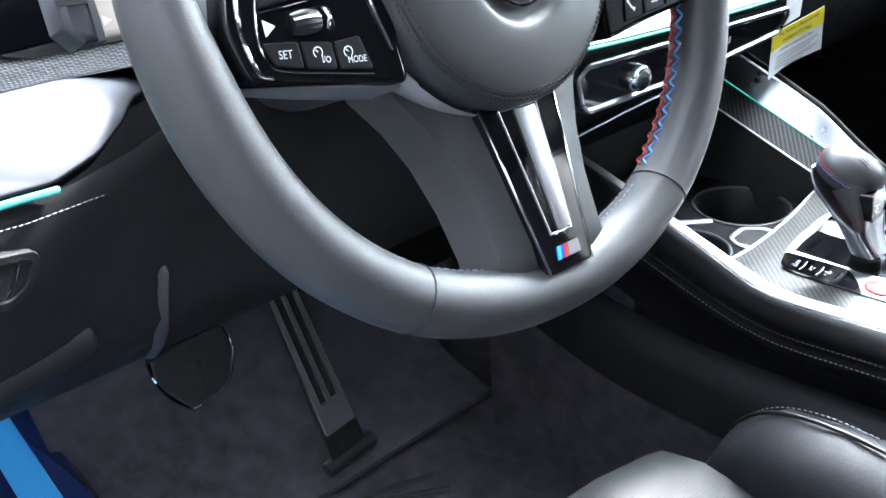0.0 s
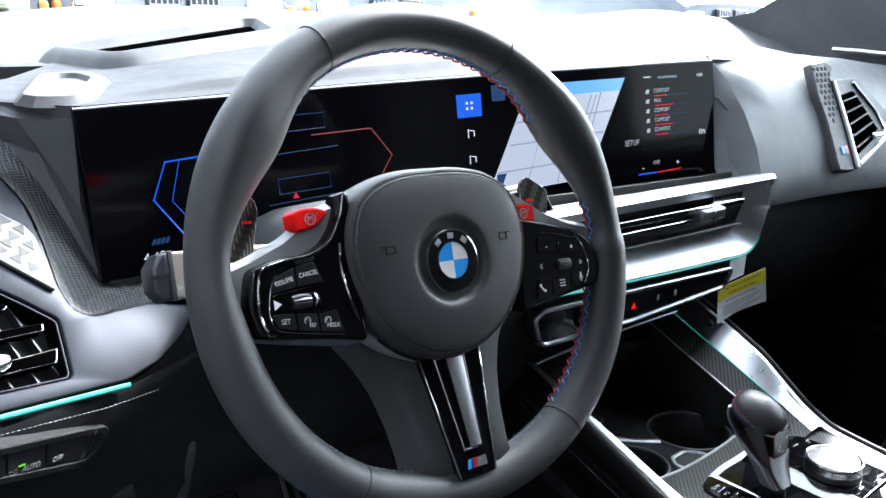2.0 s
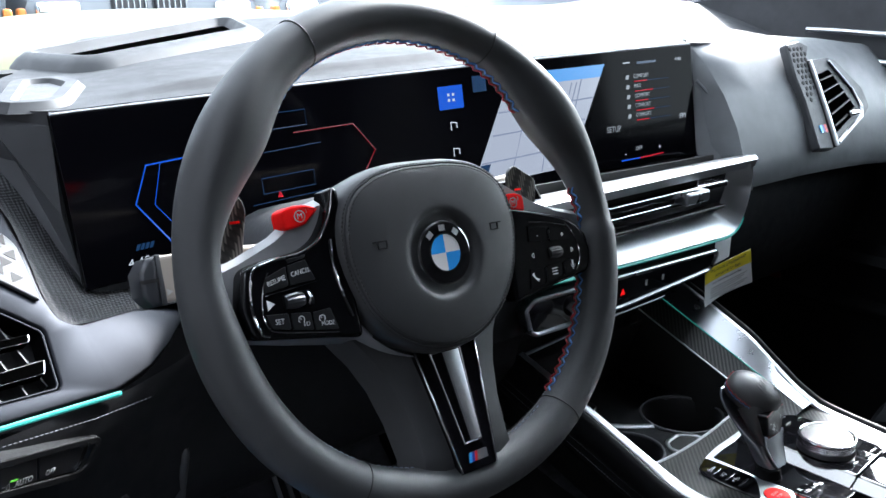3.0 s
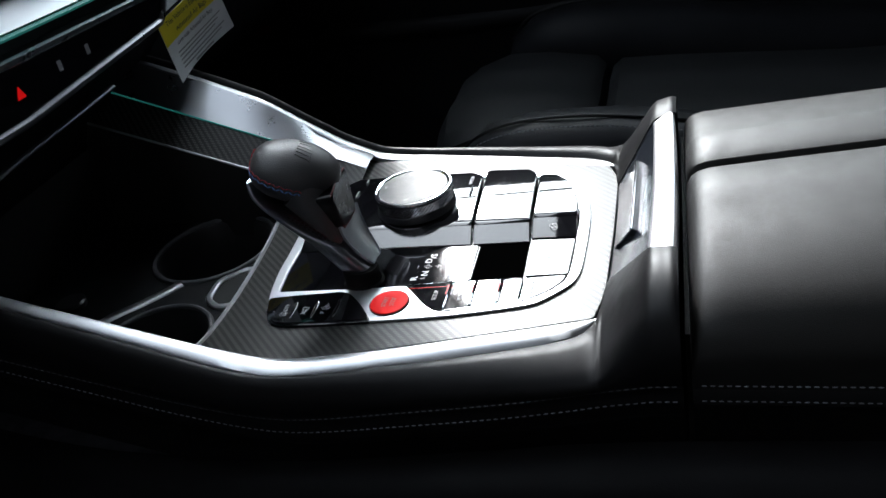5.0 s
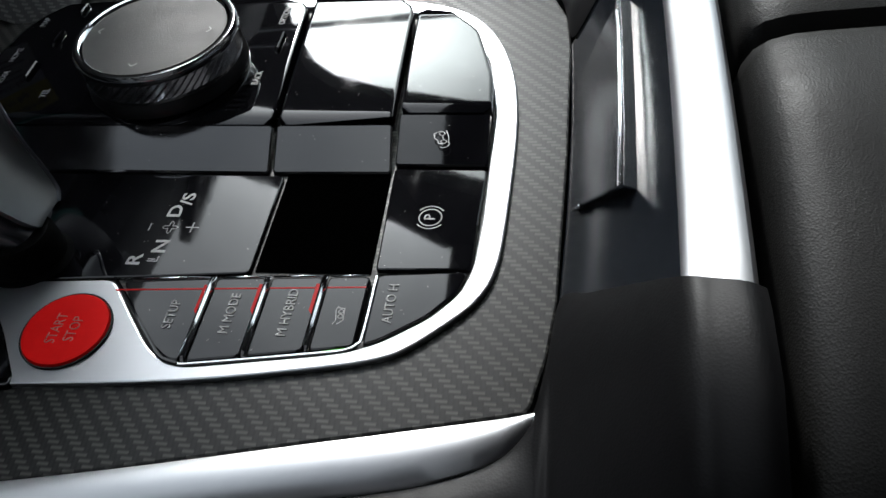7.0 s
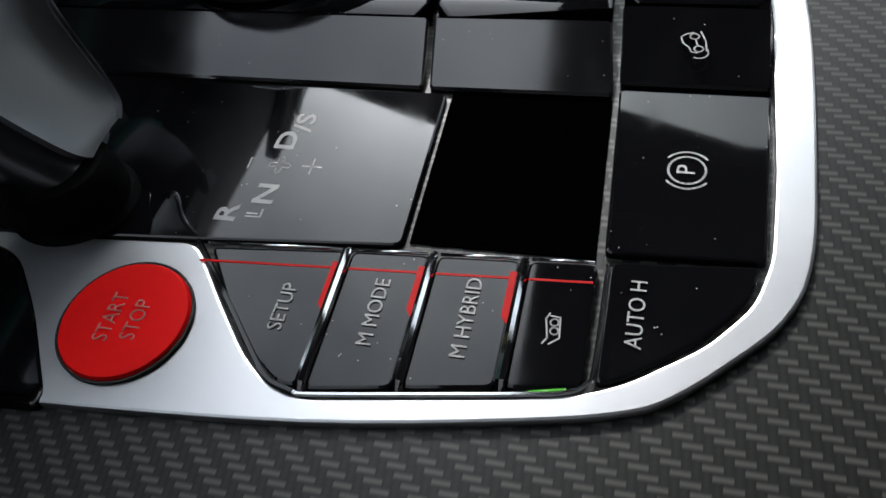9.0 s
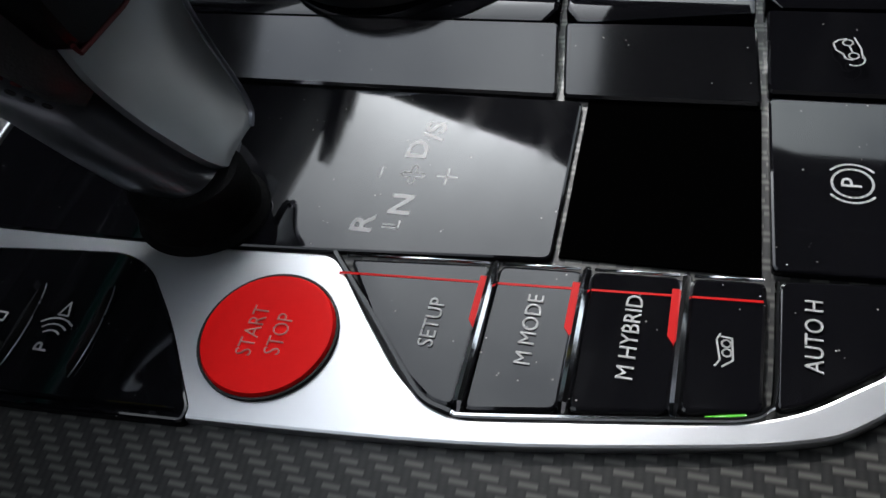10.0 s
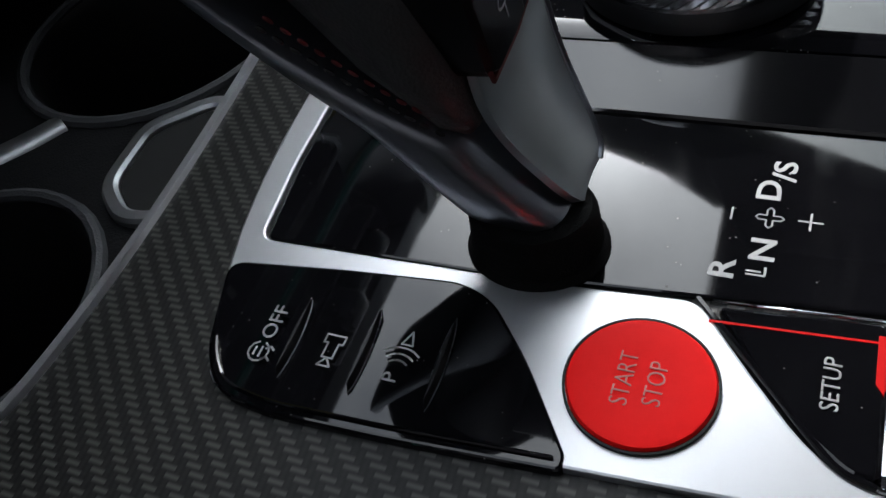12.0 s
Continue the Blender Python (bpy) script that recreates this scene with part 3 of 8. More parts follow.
def holed_sheet(outline, holes, z, seg=36):
    """A flat sheet with round holes, each with a wall that goes down."""
    bm = bmesh.new()
    edges = []
    def ring(points):
        vs = [bm.verts.new((x, y, z)) for x, y in points]
        return [bm.edges.new((vs[k], vs[(k + 1) % len(vs)])) for k in range(len(vs))]
    edges += ring(outline)
    for cx, cy, r in holes:
        edges += ring(circle(cx, cy, r, seg))
    bmesh.ops.triangle_fill(bm, edges=edges, use_beauty=True)
    return bm


sheet = holed_sheet(rounded(tray_out, 0.01, 3), CUPS, tz)
part("tray_top", sheet, SOFT, tray, "black soft tray top", smooth=False)
for cx, cy, r in CUPS:
    wall = loft([[(x, y, z) for x, y in circle(cx, cy, rr, 36)] for rr, z in ((r, tz), (r - 0.0015, tz - 0.003), (r - 0.003, tz - 0.05), (r - 0.006, tz - 0.068))], True)
    bm2 = wall
    bm2.faces.new([bm2.verts.new((x, y, tz - 0.068)) for x, y in circle(cx, cy, r - 0.006, 36)])
    part("cup_well", bm2, BLACK, tray)
    arc = [(cx + (r + 0.0015) * math.cos(radians(a)), cy + (r + 0.0015) * math.sin(radians(a)), tz + 0.0005) for a in range(0, 360, 10)]
    part("cup_rim", tube(arc, 0.0022, 8, True), SOFT_GREY, tray, "dark grey rim")
bar = [(0.352, 0.184, tz), (0.387, 0.172, tz), (0.410, 0.151, tz), (0.426, 0.137, tz), (0.436, 0.130, tz)]
part("divider_trim", tube(spline(bar, 5), 0.0050, 10, flat=0.45), SILVER, tray, "satin silver divider trim")
clip = rounded([(0.404, 0.058), (0.452, 0.060), (0.455, 0.078), (0.438, 0.097), (0.411, 0.095), (0.399, 0.080)], 0.007, 4)
part("divider_clip", frame_ring(clip, inset(clip, 0.005), tz - 0.002, tz + 0.003, 0.001), SILVER, tray, "silver divider clip")
part("clip_pad", prism(inset(clip, 0.005), tz - 0.002, tz + 0.001, 0.0005), MATTE, tray)
back_wall = [[(x, 0.268 - 0.02 * k, tz + 0.0 + 0.045 * k) for x in (0.318, 0.40, 0.48, 0.56)] for k in range(3)]
part("back_wall", loft(back_wall), MATTE, tray)
part("charging_knob", lathe([(0.012, tz), (0.0125, tz + 0.004), (0.011, tz + 0.006), (0.0, tz + 0.006)], 20), BLACK, tray, m=Matrix.Translation((0.408, 0.215, 0)))

# ---- control panel on the console ----
panel = thing("control_panel", (XC, -0.085, 0.3585), "piano-black shift control panel with silver frame on carbon", "control panel")
PZ = 0.3590
FRAME_UP = 0.0008
OUT = [(0.3525, 0.003), (0.3525, -0.03), (0.3540, -0.065), (0.3580, -0.112), (0.3640, -0.148), (0.3678, -0.164), (0.3715, -0.1715), (0.3795, -0.1805), (0.3885, -0.1885), (0.4000, -0.1930), (0.4210, -0.1945), (0.4680, -0.1945),
       (0.5010, -0.1895), (0.5260, -0.1780), (0.5400, -0.1590), (0.5465, -0.1250), (0.5480, -0.0900), (0.5480, -0.0300), (0.5460, 0.0030), (0.5380, 0.0150), (0.5200, 0.0225),
       (0.4750, 0.0292), (0.4380, 0.0270), (0.4110, 0.0250), (0.3830, 0.0195), (0.3600, 0.0105)]
out_s = [tuple(p) for p in spline(OUT, 4, True)]
part("panel_base", prism(out_s, 0.342, PZ - 0.0125), MATTE, panel)
# the frame widens into the plate that holds the start button
in_pts = [(0.3885, 0.0148), (0.3890, -0.010), (0.3896, -0.037), (0.3905, -0.06), (0.3918, -0.0788), (0.3790, -0.0893), (0.3690, -0.0980), (0.3640, -0.1045), (0.3622, -0.1110), (0.3680, -0.147), (0.3702, -0.157), (0.3732, -0.164), (0.3820, -0.1762), (0.3910, -0.1836), (0.4010, -0.1865), (0.4210, -0.1873),
          (0.4700, -0.1868), (0.5010, -0.1820), (0.5220, -0.1720), (0.5330, -0.1560), (0.5400, -0.1220), (0.5415, -0.0900), (0.5415, -0.0300), (0.5400, 0.0000), (0.5330, 0.0090), (0.5180, 0.0155),
          (0.4740, 0.0218), (0.4390, 0.0192), (0.4130, 0.0180)]
block = [(0.3815, 0.0135), (0.3570, 0.0060), (0.3535, -0.003), (0.3535, -0.030), (0.3550, -0.0630), (0.3700, -0.0525), (0.3820, -0.0415), (0.3848, -0.0330), (0.3838, -0.010)]
block_cap = [(0.3812, 0.0192), (0.3592, 0.0118), (0.3512, 0.0046), (0.3496, -0.008), (0.3508, -0.034), (0.3530, -0.0638), (0.3560, -0.0640), (0.3720, -0.0525), (0.3836, -0.0420), (0.3866, -0.0345), (0.3846, -0.010)]


def frame_bm():
    bm = bmesh.new()
    edges = []
    for pts in (out_s, rounded(in_pts, 0.0035, 4), rounded(block, 0.004, 4)):
        vs = [bm.verts.new((*p, 0)) for p in pts]
        edges += [bm.edges.new((vs[k], vs[(k + 1) % len(vs)])) for k in range(len(vs))]
    bmesh.ops.triangle_fill(bm, edges=edges, use_beauty=True)
    res = bmesh.ops.extrude_face_region(bm, geom=bm.faces[:])
    up = [v for v in res["geom"] if isinstance(v, bmesh.types.BMVert)]
    for v in bm.verts:
        v.co.z = PZ - 0.006
    for v in up:
        v.co.z = PZ + FRAME_UP
    rim = [e for e in bm.edges if all(abs(v.co.z - (PZ + FRAME_UP)) < 1e-6 for v in e.verts) and any(abs(f.normal.z) < 0.5 for f in e.link_faces)]
    bm.normal_update()
    rim = [e for e in bm.edges if all(abs(v.co.z - (PZ + FRAME_UP)) < 1e-6 for v in e.verts) and any(abs(f.normal.z) < 0.5 for f in e.link_faces)]
    bmesh.ops.bevel(bm, geom=rim, offset=0.0006, segments=2, affect="EDGES", profile=0.5)
    return bm


part("silver_frame", frame_bm(), SILVER, panel, "satin silver frame with a wide button plate", crease=20)

RIDGE_SATIN = material("ridge_satin", (0.012, 0.012, 0.013), 0.26)
# black button block with three ridges
part("button_block", prism(rounded(block_cap, 0.005, 5), PZ - 0.006, PZ + 0.0011, 0.0008, 3), GLOSS, panel, "piano-black button block", crease=15)
part("block_groove", tube([(*p, PZ + 0.0016) for p in rounded(inset(block_cap, 0.0022), 0.004, 4)[6:30]], 0.00035, 5), GLOSS_CLEAN, panel)
for x0, y0, x1, y1 in ((0.3569, -0.0068, 0.3750, -0.0056), (0.3572, -0.0221, 0.3761, -0.0210), (0.3574, -0.0376, 0.3776, -0.0365)):
    leaf = [(x0 + (x1 - x0) * k / 12, y0 + (y1 - y0) * k / 12 + 0.00105 * math.sin(math.pi * k / 12) ** 0.7) for k in range(13)]
    leaf += [(x0 + (x1 - x0) * k / 12, y0 + (y1 - y0) * k / 12 - 0.00105 * math.sin(math.pi * k / 12) ** 0.7) for k in range(11, 0, -1)]
    mid = [((x0 + x1) / 2 + (x - (x0 + x1) / 2) * 0.86, (y0 + y1) / 2 + (y - (y0 + y1) / 2) * 0.35) for x, y in leaf]
    part("ridge", loft([[(*p, PZ + 0.0010) for p in leaf], [(*p, PZ + 0.0014) for p in leaf], [(*p, PZ + 0.0029) for p in mid]], True, True), RIDGE_SATIN, panel, "slim gloss-black ridge", crease=60)
    # metal outline modelled in place of the ridge's reflected highlight
    part("ridge_glint", tube([(*p, PZ + 0.0014) for p in leaf], 0.00014, 5, True), SILVER_DARK, panel, "fine metal line standing for the edge highlight")
writing("off_lettering", "OFF", 0.0046, GREY_PRINT, panel, flat(0.3683, -0.0005, PZ + 0.0017))


def strokes(name, lines, w, z, parent, mat=WHITE_INK):
    """Thin printed lines of an icon."""
    bm = bmesh.new()
    for line in lines:
        pts = [Vector((*p, z)) for p in line]
        for a, b in zip(pts, pts[1:]):
            d = (b - a).normalized()
            s = Vector((-d.y, d.x, 0)) * w / 2
            a2, b2 = a - d * w * 0.3, b + d * w * 0.3
            bm.faces.new([bm.verts.new(p) for p in (a2 - s, b2 - s, b2 + s, a2 + s)])
    return part(name, bm, mat, parent, smooth=False)


def icon(cx, cy, s, lines):
    return [[(cx + s * x, cy + s * y) for x, y in l] for l in lines]


def arc_pts(cx, cy, r, a0, a1, n=10):
    return [(cx + r * math.cos(radians(a0 + (a1 - a0) * k / n)), cy + r * math.sin(radians(a0 + (a1 - a0) * k / n))) for k in range(n + 1)]


IZ = PZ + 0.00175
strokes("traction_icon", icon(0.3612, -0.0005, 0.0022, [arc_pts(0, 0.1, 1, 20, 340), [(-0.5, -0.1), (0.5, -0.1)], [(-0.4, 0.5), (0.4, 0.5)], [(-0.7, -1.3), (-0.4, -0.9), (-0.7, -0.5)], [(0.4, -1.3), (0.7, -0.9), (0.4, -0.5)]]), 0.00045, IZ, panel, GREY_PRINT)
strokes("camera_icon", icon(0.3655, -0.0148, 0.0023, [[(-1, 0.5), (-1, -0.5), (0.4, -0.5), (0.4, -0.9), (1.2, -0.9), (1.2, 0.9), (0.4, 0.9), (0.4, 0.5), (-1, 0.5)], [(-1, 0), (-1.8, 0.6), (-1.8, -0.6), (-1, 0)]]), 0.0004, IZ, panel, GREY_PRINT)
writing("parking_lettering", "P", 0.0042, GREY_PRINT, panel, flat(0.3622, -0.0288, PZ + 0.0017))
strokes("parking_waves", [arc_pts(0.3632, -0.0290, r, -40, 40, 5) for r in (0.0028, 0.0042, 0.0056)] + [[(0.3695, -0.0305), (0.3725, -0.0295), (0.3695, -0.0282), (0.3695, -0.0305)]], 0.0004, IZ, panel, GREY_PRINT)

# start button
button = part("start_button", lathe([(0.0, PZ - 0.004), (0.0128, PZ - 0.004), (0.0128, PZ + 0.0016), (0.0124, PZ + 0.0022), (0.0112, PZ + 0.0023), (0.006, PZ + 0.0020), (0.0, PZ + 0.0019)], 48), RED, panel, "round red start stop button", m=Matrix.Translation((0.3722, -0.0725, 0)))
writing("start_lettering", "START", 0.0046, BUTTON_INK, button, flat(0.3722, -0.0699, PZ + 0.0021), wide=0.80, bold=-0.012)
writing("stop_lettering", "STOP", 0.0046, BUTTON_INK, button, flat(0.3722, -0.0752, PZ + 0.0021), wide=0.80, bold=-0.012)
part("button_gap", frame_ring(circle(0.3722, -0.0725, 0.01335, 48), circle(0.3722, -0.0725, 0.0129, 48), PZ + 0.0004, PZ + 0.0016), MATTE, panel)

# mode button row
ROW_Y = [-0.0800, -0.1105, -0.1272, -0.1442, -0.1580]


def row_x(y):
    f = (-0.080 - y) / 0.078
    return 0.3638 + 0.162 * max(0, -0.111 - y), 0.3918 + 0.0045 * f


labels = ["SETUP", "M MODE", "M HYBRID", ""]
for k in range(4):
    ya, yb = ROW_Y[k] - 0.0006, ROW_Y[k + 1] + 0.0006
    if k == 0:
        poly = [(0.3912, ya - 0.0015), (0.3788, -0.0907), (0.3694, -0.0990), (0.3645, -0.1055), (0.3640, yb), (row_x(yb)[1], yb)]
    else:
        poly = [(row_x(ya)[1], ya), (row_x(ya)[0], ya), (row_x(yb)[0], yb), (row_x(yb)[1], yb)]
    key = part("mode_button", prism(rounded(poly, 0.0018, 3), PZ - 0.005, PZ + 0.0010, 0.0007), GLOSS, panel, "piano-black mode button")
    cy = (ya + yb) / 2 if k else -0.1015
    if labels[k]:
        writing("mode_lettering", labels[k], 0.0041, GREY_INK, key, flat(0.3795 + 0.0012 * k, cy - 0.0005, PZ + 0.0012), wide=0.9)
    else:
        strokes("exhaust_icon", icon(0.3815, cy, 0.0017, [[(-1.7, 0.75), (-1.0, 0.35), (1.2, 0.75), (1.9, 0.45)], arc_pts(0.85, -0.15, 0.42, 0, 360), arc_pts(-0.15, -0.25, 0.42, 0, 360), [(1.6, 0.35), (1.5, -0.65), (-0.9, -0.85), (-1.7, 0.1)]]), 0.00032, PZ + 0.0011, key, GREY_INK)
    xa, xb = row_x(ya)[1] - 0.0042, row_x(yb)[1] - 0.0042
    part("red_line", box(-1, 1, -1, 1, -1, 1), RED_GLOW, key, "thin red light line", smooth=False, m=Matrix.Translation(((xa + xb) / 2, (ya + yb) / 2, PZ + 0.0010)) @ Matrix.Rotation(math.atan2(xb - xa, -(yb - ya)), 4, "Z") @ Matrix.Diagonal((0.00022, abs(yb - ya) / 2 - 0.0006, 0.0001, 1)))
for k in (1, 2, 3):
    y = ROW_Y[k]
    x0, x1 = row_x(y)
    part("ridge", tube([(x0 - 0.0003, y, PZ + 0.0006), (x0 + 0.001, y, PZ + 0.0016), (x1 - 0.001, y, PZ + 0.0016), (x1 + 0.0006, y, PZ + 0.0006)], [0.0006, 0.0010, 0.0010, 0.0006], 8), CHROME, panel, "chrome ridge")
    part("red_bar", prism([(x1 - 0.0030, y + 0.0022), (x1 - 0.0125, y + 0.0022), (x1 - 0.0145, y + 0.0008), (x1 - 0.0030, y + 0.0008)], PZ, PZ + 0.00125), RED_GLOW, panel, "red light bar", smooth=False)
for k in range(4):
    ya, yb = ROW_Y[k] - 0.0012, ROW_Y[k + 1] + 0.0012
    part("chrome_rim", tube([(row_x(ya)[1] + 0.0002, ya, PZ + 0.0010), (row_x(yb)[1] + 0.0002, yb, PZ + 0.0010)], 0.00035, 6), CHROME, panel, "thin chrome rim")
part("row_lip", tube(spline([(0.3925, -0.0785, PZ + 0.0004), (0.3788, -0.0912, PZ + 0.0006), (0.3690, -0.1000, PZ + 0.0007), (0.3648, -0.1045, PZ + 0.0008), (0.3632, -0.1095, PZ + 0.0009)], 6), 0.0007, 6), GLOSS_CLEAN, panel, "gloss-black lip")
part("row_lip", tube(spline([(0.3632, -0.1095, PZ + 0.0009), (0.3634, -0.1140, PZ + 0.0009), (0.3686, -0.1470, PZ + 0.0009), (0.3702, -0.1550, PZ + 0.0009), (0.3722, -0.1580, PZ + 0.0009), (0.3756, -0.1590, PZ + 0.0008), (0.3965, -0.1590, PZ + 0.0006)], 6), 0.00045, 6), CHROME, panel, "thin chrome lip")
part("green_mark", tube([(0.3692, -0.1490, PZ + FRAME_UP), (0.3706, -0.1550, PZ + FRAME_UP)], 0.0004, 5), GREEN_GLOW, panel, "small green light")

# black without reflection; also colours in the shade of slot and vent openings
LIGHTLESS_BLACK = material("lightless_black", (0.0005, 0.0005, 0.0005), 1.0)
LIGHTLESS_BLACK.node_tree.nodes["Principled BSDF"].inputs["Specular IOR Level"].default_value = 0.0
# piano-black plates with joints between them
UP = 0.0062
auto = [(0.3972, -0.1592), (0.3722, -0.1592), (0.3742, -0.1638), (0.3828, -0.1755), (0.3916, -0.1828), (0.3995, -0.1852)]
part("hold_button", prism(rounded(auto, 0.002, 3), PZ - 0.005, PZ + 0.0006, 0.0006), GLOSS, panel, "piano-black auto hold button")
writing("hold_lettering", "AUTO H", 0.0041, GREY_INK, panel, flat(0.3868, -0.1648, PZ + 0.0008), wide=0.9)
shift = [(0.3892, 0.0142), (0.3900, -0.0370), (0.3932, -0.0800), (0.3965, -0.1202), (0.4390, -0.1195), (0.4390, 0.0186), (0.4130, 0.0174)]
part("shift_plate", prism(rounded(shift, 0.002, 3), PZ - 0.006, PZ + 0.0002, 0.0006), GLOSS, panel, "piano-black shift plate")
part("display_well", prism([(0.3980, -0.1212), (0.3985, -0.1565), (0.4400, -0.1552), (0.4400, -0.1205)], PZ - 0.0030, PZ - 0.0005), LIGHTLESS_BLACK, panel, "unlit black display field")
park = [(0.3990, -0.1580), (0.4002, -0.1858), (0.4425, -0.1866), (0.4425, -0.1562)]
part("parking_brake_button", prism(rounded(park, 0.0015, 3), PZ - 0.005, PZ + 0.0006, 0.0006), GLOSS, panel, "piano-black parking brake button")
writing("brake_lettering", "P", 0.0050, WHITE_INK, panel, flat(0.4205, -0.1712, PZ + 0.0008))
strokes("brake_icon", icon(0.4205, -0.1712, 0.0035, [arc_pts(0, 0, 1, 0, 360, 20), arc_pts(0, 0, 1.35, -50, 50, 8), arc_pts(0, 0, 1.35, 130, 230, 8)]), 0.00045, PZ + 0.0008, panel)
for nm, pts in (("slope_band", [(0.4400, 0.0188), (0.4400, -0.1135), (0.4590, -0.1110), (0.4590, 0.0200)]), ("slope_band", [(0.4400, -0.1150), (0.4405, -0.1552), (0.4595, -0.1530), (0.4590, -0.1125)]), ("hill_button", [(0.4435, -0.1562), (0.4435, -0.1866), (0.4650, -0.1862), (0.4650, -0.1548)])):
    bm = bmesh.new()
    ring = rounded(pts, 0.001, 2)
    lift = lambda x, h=0.0: PZ + 0.0004 + (UP - 0.0015) * max(0, min(1, (x - 0.4400) / 0.019)) + h
    loft([[(*p, PZ - 0.006) for p in ring], [(*p, lift(p[0], -0.0005)) for p in ring], [(*p, lift(p[0])) for p in inset(ring, 0.0005)]], True, True, bm)
    part(nm, bm, GLOSS_BAND if nm == "slope_band" else GLOSS, panel, "sloping gloss-black face")
hill = [arc_pts(-0.75, -0.15, 0.38, 0, 360), arc_pts(0.85, 0.25, 0.38, 0, 360), [(-1.25, -0.05), (-1.15, 0.45), (-0.55, 0.65), (-0.10, 1.15), (0.75, 1.35), (1.15, 0.95), (1.35, 0.35)], [(-0.35, -0.05), (0.45, 0.15)], arc_pts(-1.2, -0.2, 0.75, 150, 300, 6), [(-1.0, -0.8), (0.2, -0.7), (1.5, -0.25)]]
strokes("hill_icon", icon(0.4535, -0.1712, 0.0025, hill), 0.00036, PZ + 0.0044, panel, GREY_INK)


def crown(x):
    """The covers fall away in a soft curve towards the driver."""
    return PZ + UP + 0.0008 - 0.62 * min(0.056, max(0, 0.516 - x)) ** 2


def crowned(poly):
    """A cover with a curved top, cut to a convex outline."""
    def span_at(x):
        ys = []
        for a, b in zip(poly, poly[1:] + poly[:1]):
            if min(a[0], b[0]) <= x <= max(a[0], b[0]) and abs(a[0] - b[0]) > 1e-9:
                ys.append(a[1] + (b[1] - a[1]) * (x - a[0]) / (b[0] - a[0]))
        return min(ys), max(ys)

    lo, hi = min(p[0] for p in poly) + 0.00005, max(p[0] for p in poly) - 0.00005
    rows = []
    for k in range(25):
        x = lo + (hi - lo) * k / 24
        y0, y1 = span_at(x)
        z = crown(x) - (0.0006 if k in (0, 24) else 0)
        e = min(0.0007, (y1 - y0) / 6)
        rows.append([(x, y0, PZ - 0.004), (x, y0, z - 0.0007), (x, y0 + e * 0.35, z - 0.00015), (x, y0 + e, z), (x, y0 + 2 * e, z), (x, y1 - 2 * e, z), (x, y1 - e, z), (x, y1 - e * 0.35, z - 0.00015), (x, y1, z - 0.0007), (x, y1, PZ - 0.004)])
    bm = loft(rows)
    loft([[(x, y, PZ - 0.004) for x, y, z in rows[0]], rows[0]], False, False, bm)
    loft([rows[-1], [(x, y, PZ - 0.004) for x, y, z in rows[-1]]], False, False, bm)
    return bm


up_poly = [(0.4600, 0.0202), (0.4600, -0.1105), (0.5330, -0.1060), (0.5400, -0.088), (0.5405, -0.030), (0.5390, -0.001), (0.5320, 0.0080), (0.5175, 0.0145)]
part("controller_plate", crowned(rounded(up_poly, 0.003, 3)), GLOSS, panel, "piano-black controller plate")
cover = [(0.4600, -0.1122), (0.4605, -0.1528), (0.5290, -0.1500), (0.5390, -0.1400), (0.5402, -0.1080)]
part("storage_cover", crowned(rounded(cover, 0.003, 3)), GLOSS, panel, "piano-black blank cover")
last = [(0.4660, -0.1548), (0.4660, -0.1862), (0.4850, -0.1848), (0.5120, -0.1772), (0.5270, -0.1640), (0.5280, -0.1520)]
part("blank_button", crowned(rounded(last, 0.003, 3)), GLOSS, panel, "piano-black blank button")
# shift pattern letters
LZ = PZ + 0.00024
for body, x, y, s in (("R", 0.4003, -0.0817, 0.0064), ("N", 0.4062, -0.0882, 0.0064), ("D", 0.4215, -0.0875, 0.0064), ("/S", 0.4272, -0.0898, 0.0062)):
    writing("shift_lettering", body, s, GREY_PRINT, panel, flat(x, y, LZ), 0.00002, wide=1.22, bold=0.02)
strokes("shift_marks", [[(0.4128, -0.0812), (0.4158, -0.0812)], [(0.4124, -0.0955), (0.4166, -0.0955)], [(0.4145, -0.0934), (0.4145, -0.0976)], [(0.4000, -0.0858), (0.4000, -0.0890), (0.4020, -0.0890)], [(0.4008, -0.0858), (0.4008, -0.0882)]], 0.0004, LZ, panel, GREY_PRINT)
strokes("cross_mark", icon(0.4143, -0.0882, 0.0010, [[(0.6, 0.6), (0.6, 2.0), (0, 2.6), (-0.6, 2.0), (-0.6, 0.6), (-2, 0.6), (-2.6, 0), (-2, -0.6), (-0.6, -0.6), (-0.6, -2), (0, -2.6), (0.6, -2), (0.6, -0.6), (2, -0.6), (2.6, 0), (2, 0.6), (0.6, 0.6)]]), 0.0003, LZ, panel, GREY_INK)
for body, x, y in (("MAP", 0.5230, 0.0060), ("HOME", 0.5000, 0.0075), ("MEDIA", 0.4850, 0.006), ("TEL", 0.4760, -0.0165), ("OPTION", 0.5240, -0.0985), ("BACK", 0.4840, -0.0985)):
    writing("controller_lettering", body, 0.0036, GREY_INK, panel, flat(x, y, crown(x) + 0.0003), wide=0.9)
for x0, x1, y in ((0.505, 0.516, -0.006), (0.484, 0.495, -0.0045), (0.528, 0.536, -0.008), (0.500, 0.512, -0.1015)):
    part("ridge", tube([(x0, y, crown(x0)), (x0 + 0.001, y, crown(x0) + 0.0007), (x1 - 0.001, y, crown(x1) + 0.0007), (x1, y, crown(x1))], [0.0004, 0.0009, 0.0009, 0.0004], 8), GLOSS_CLEAN, panel)

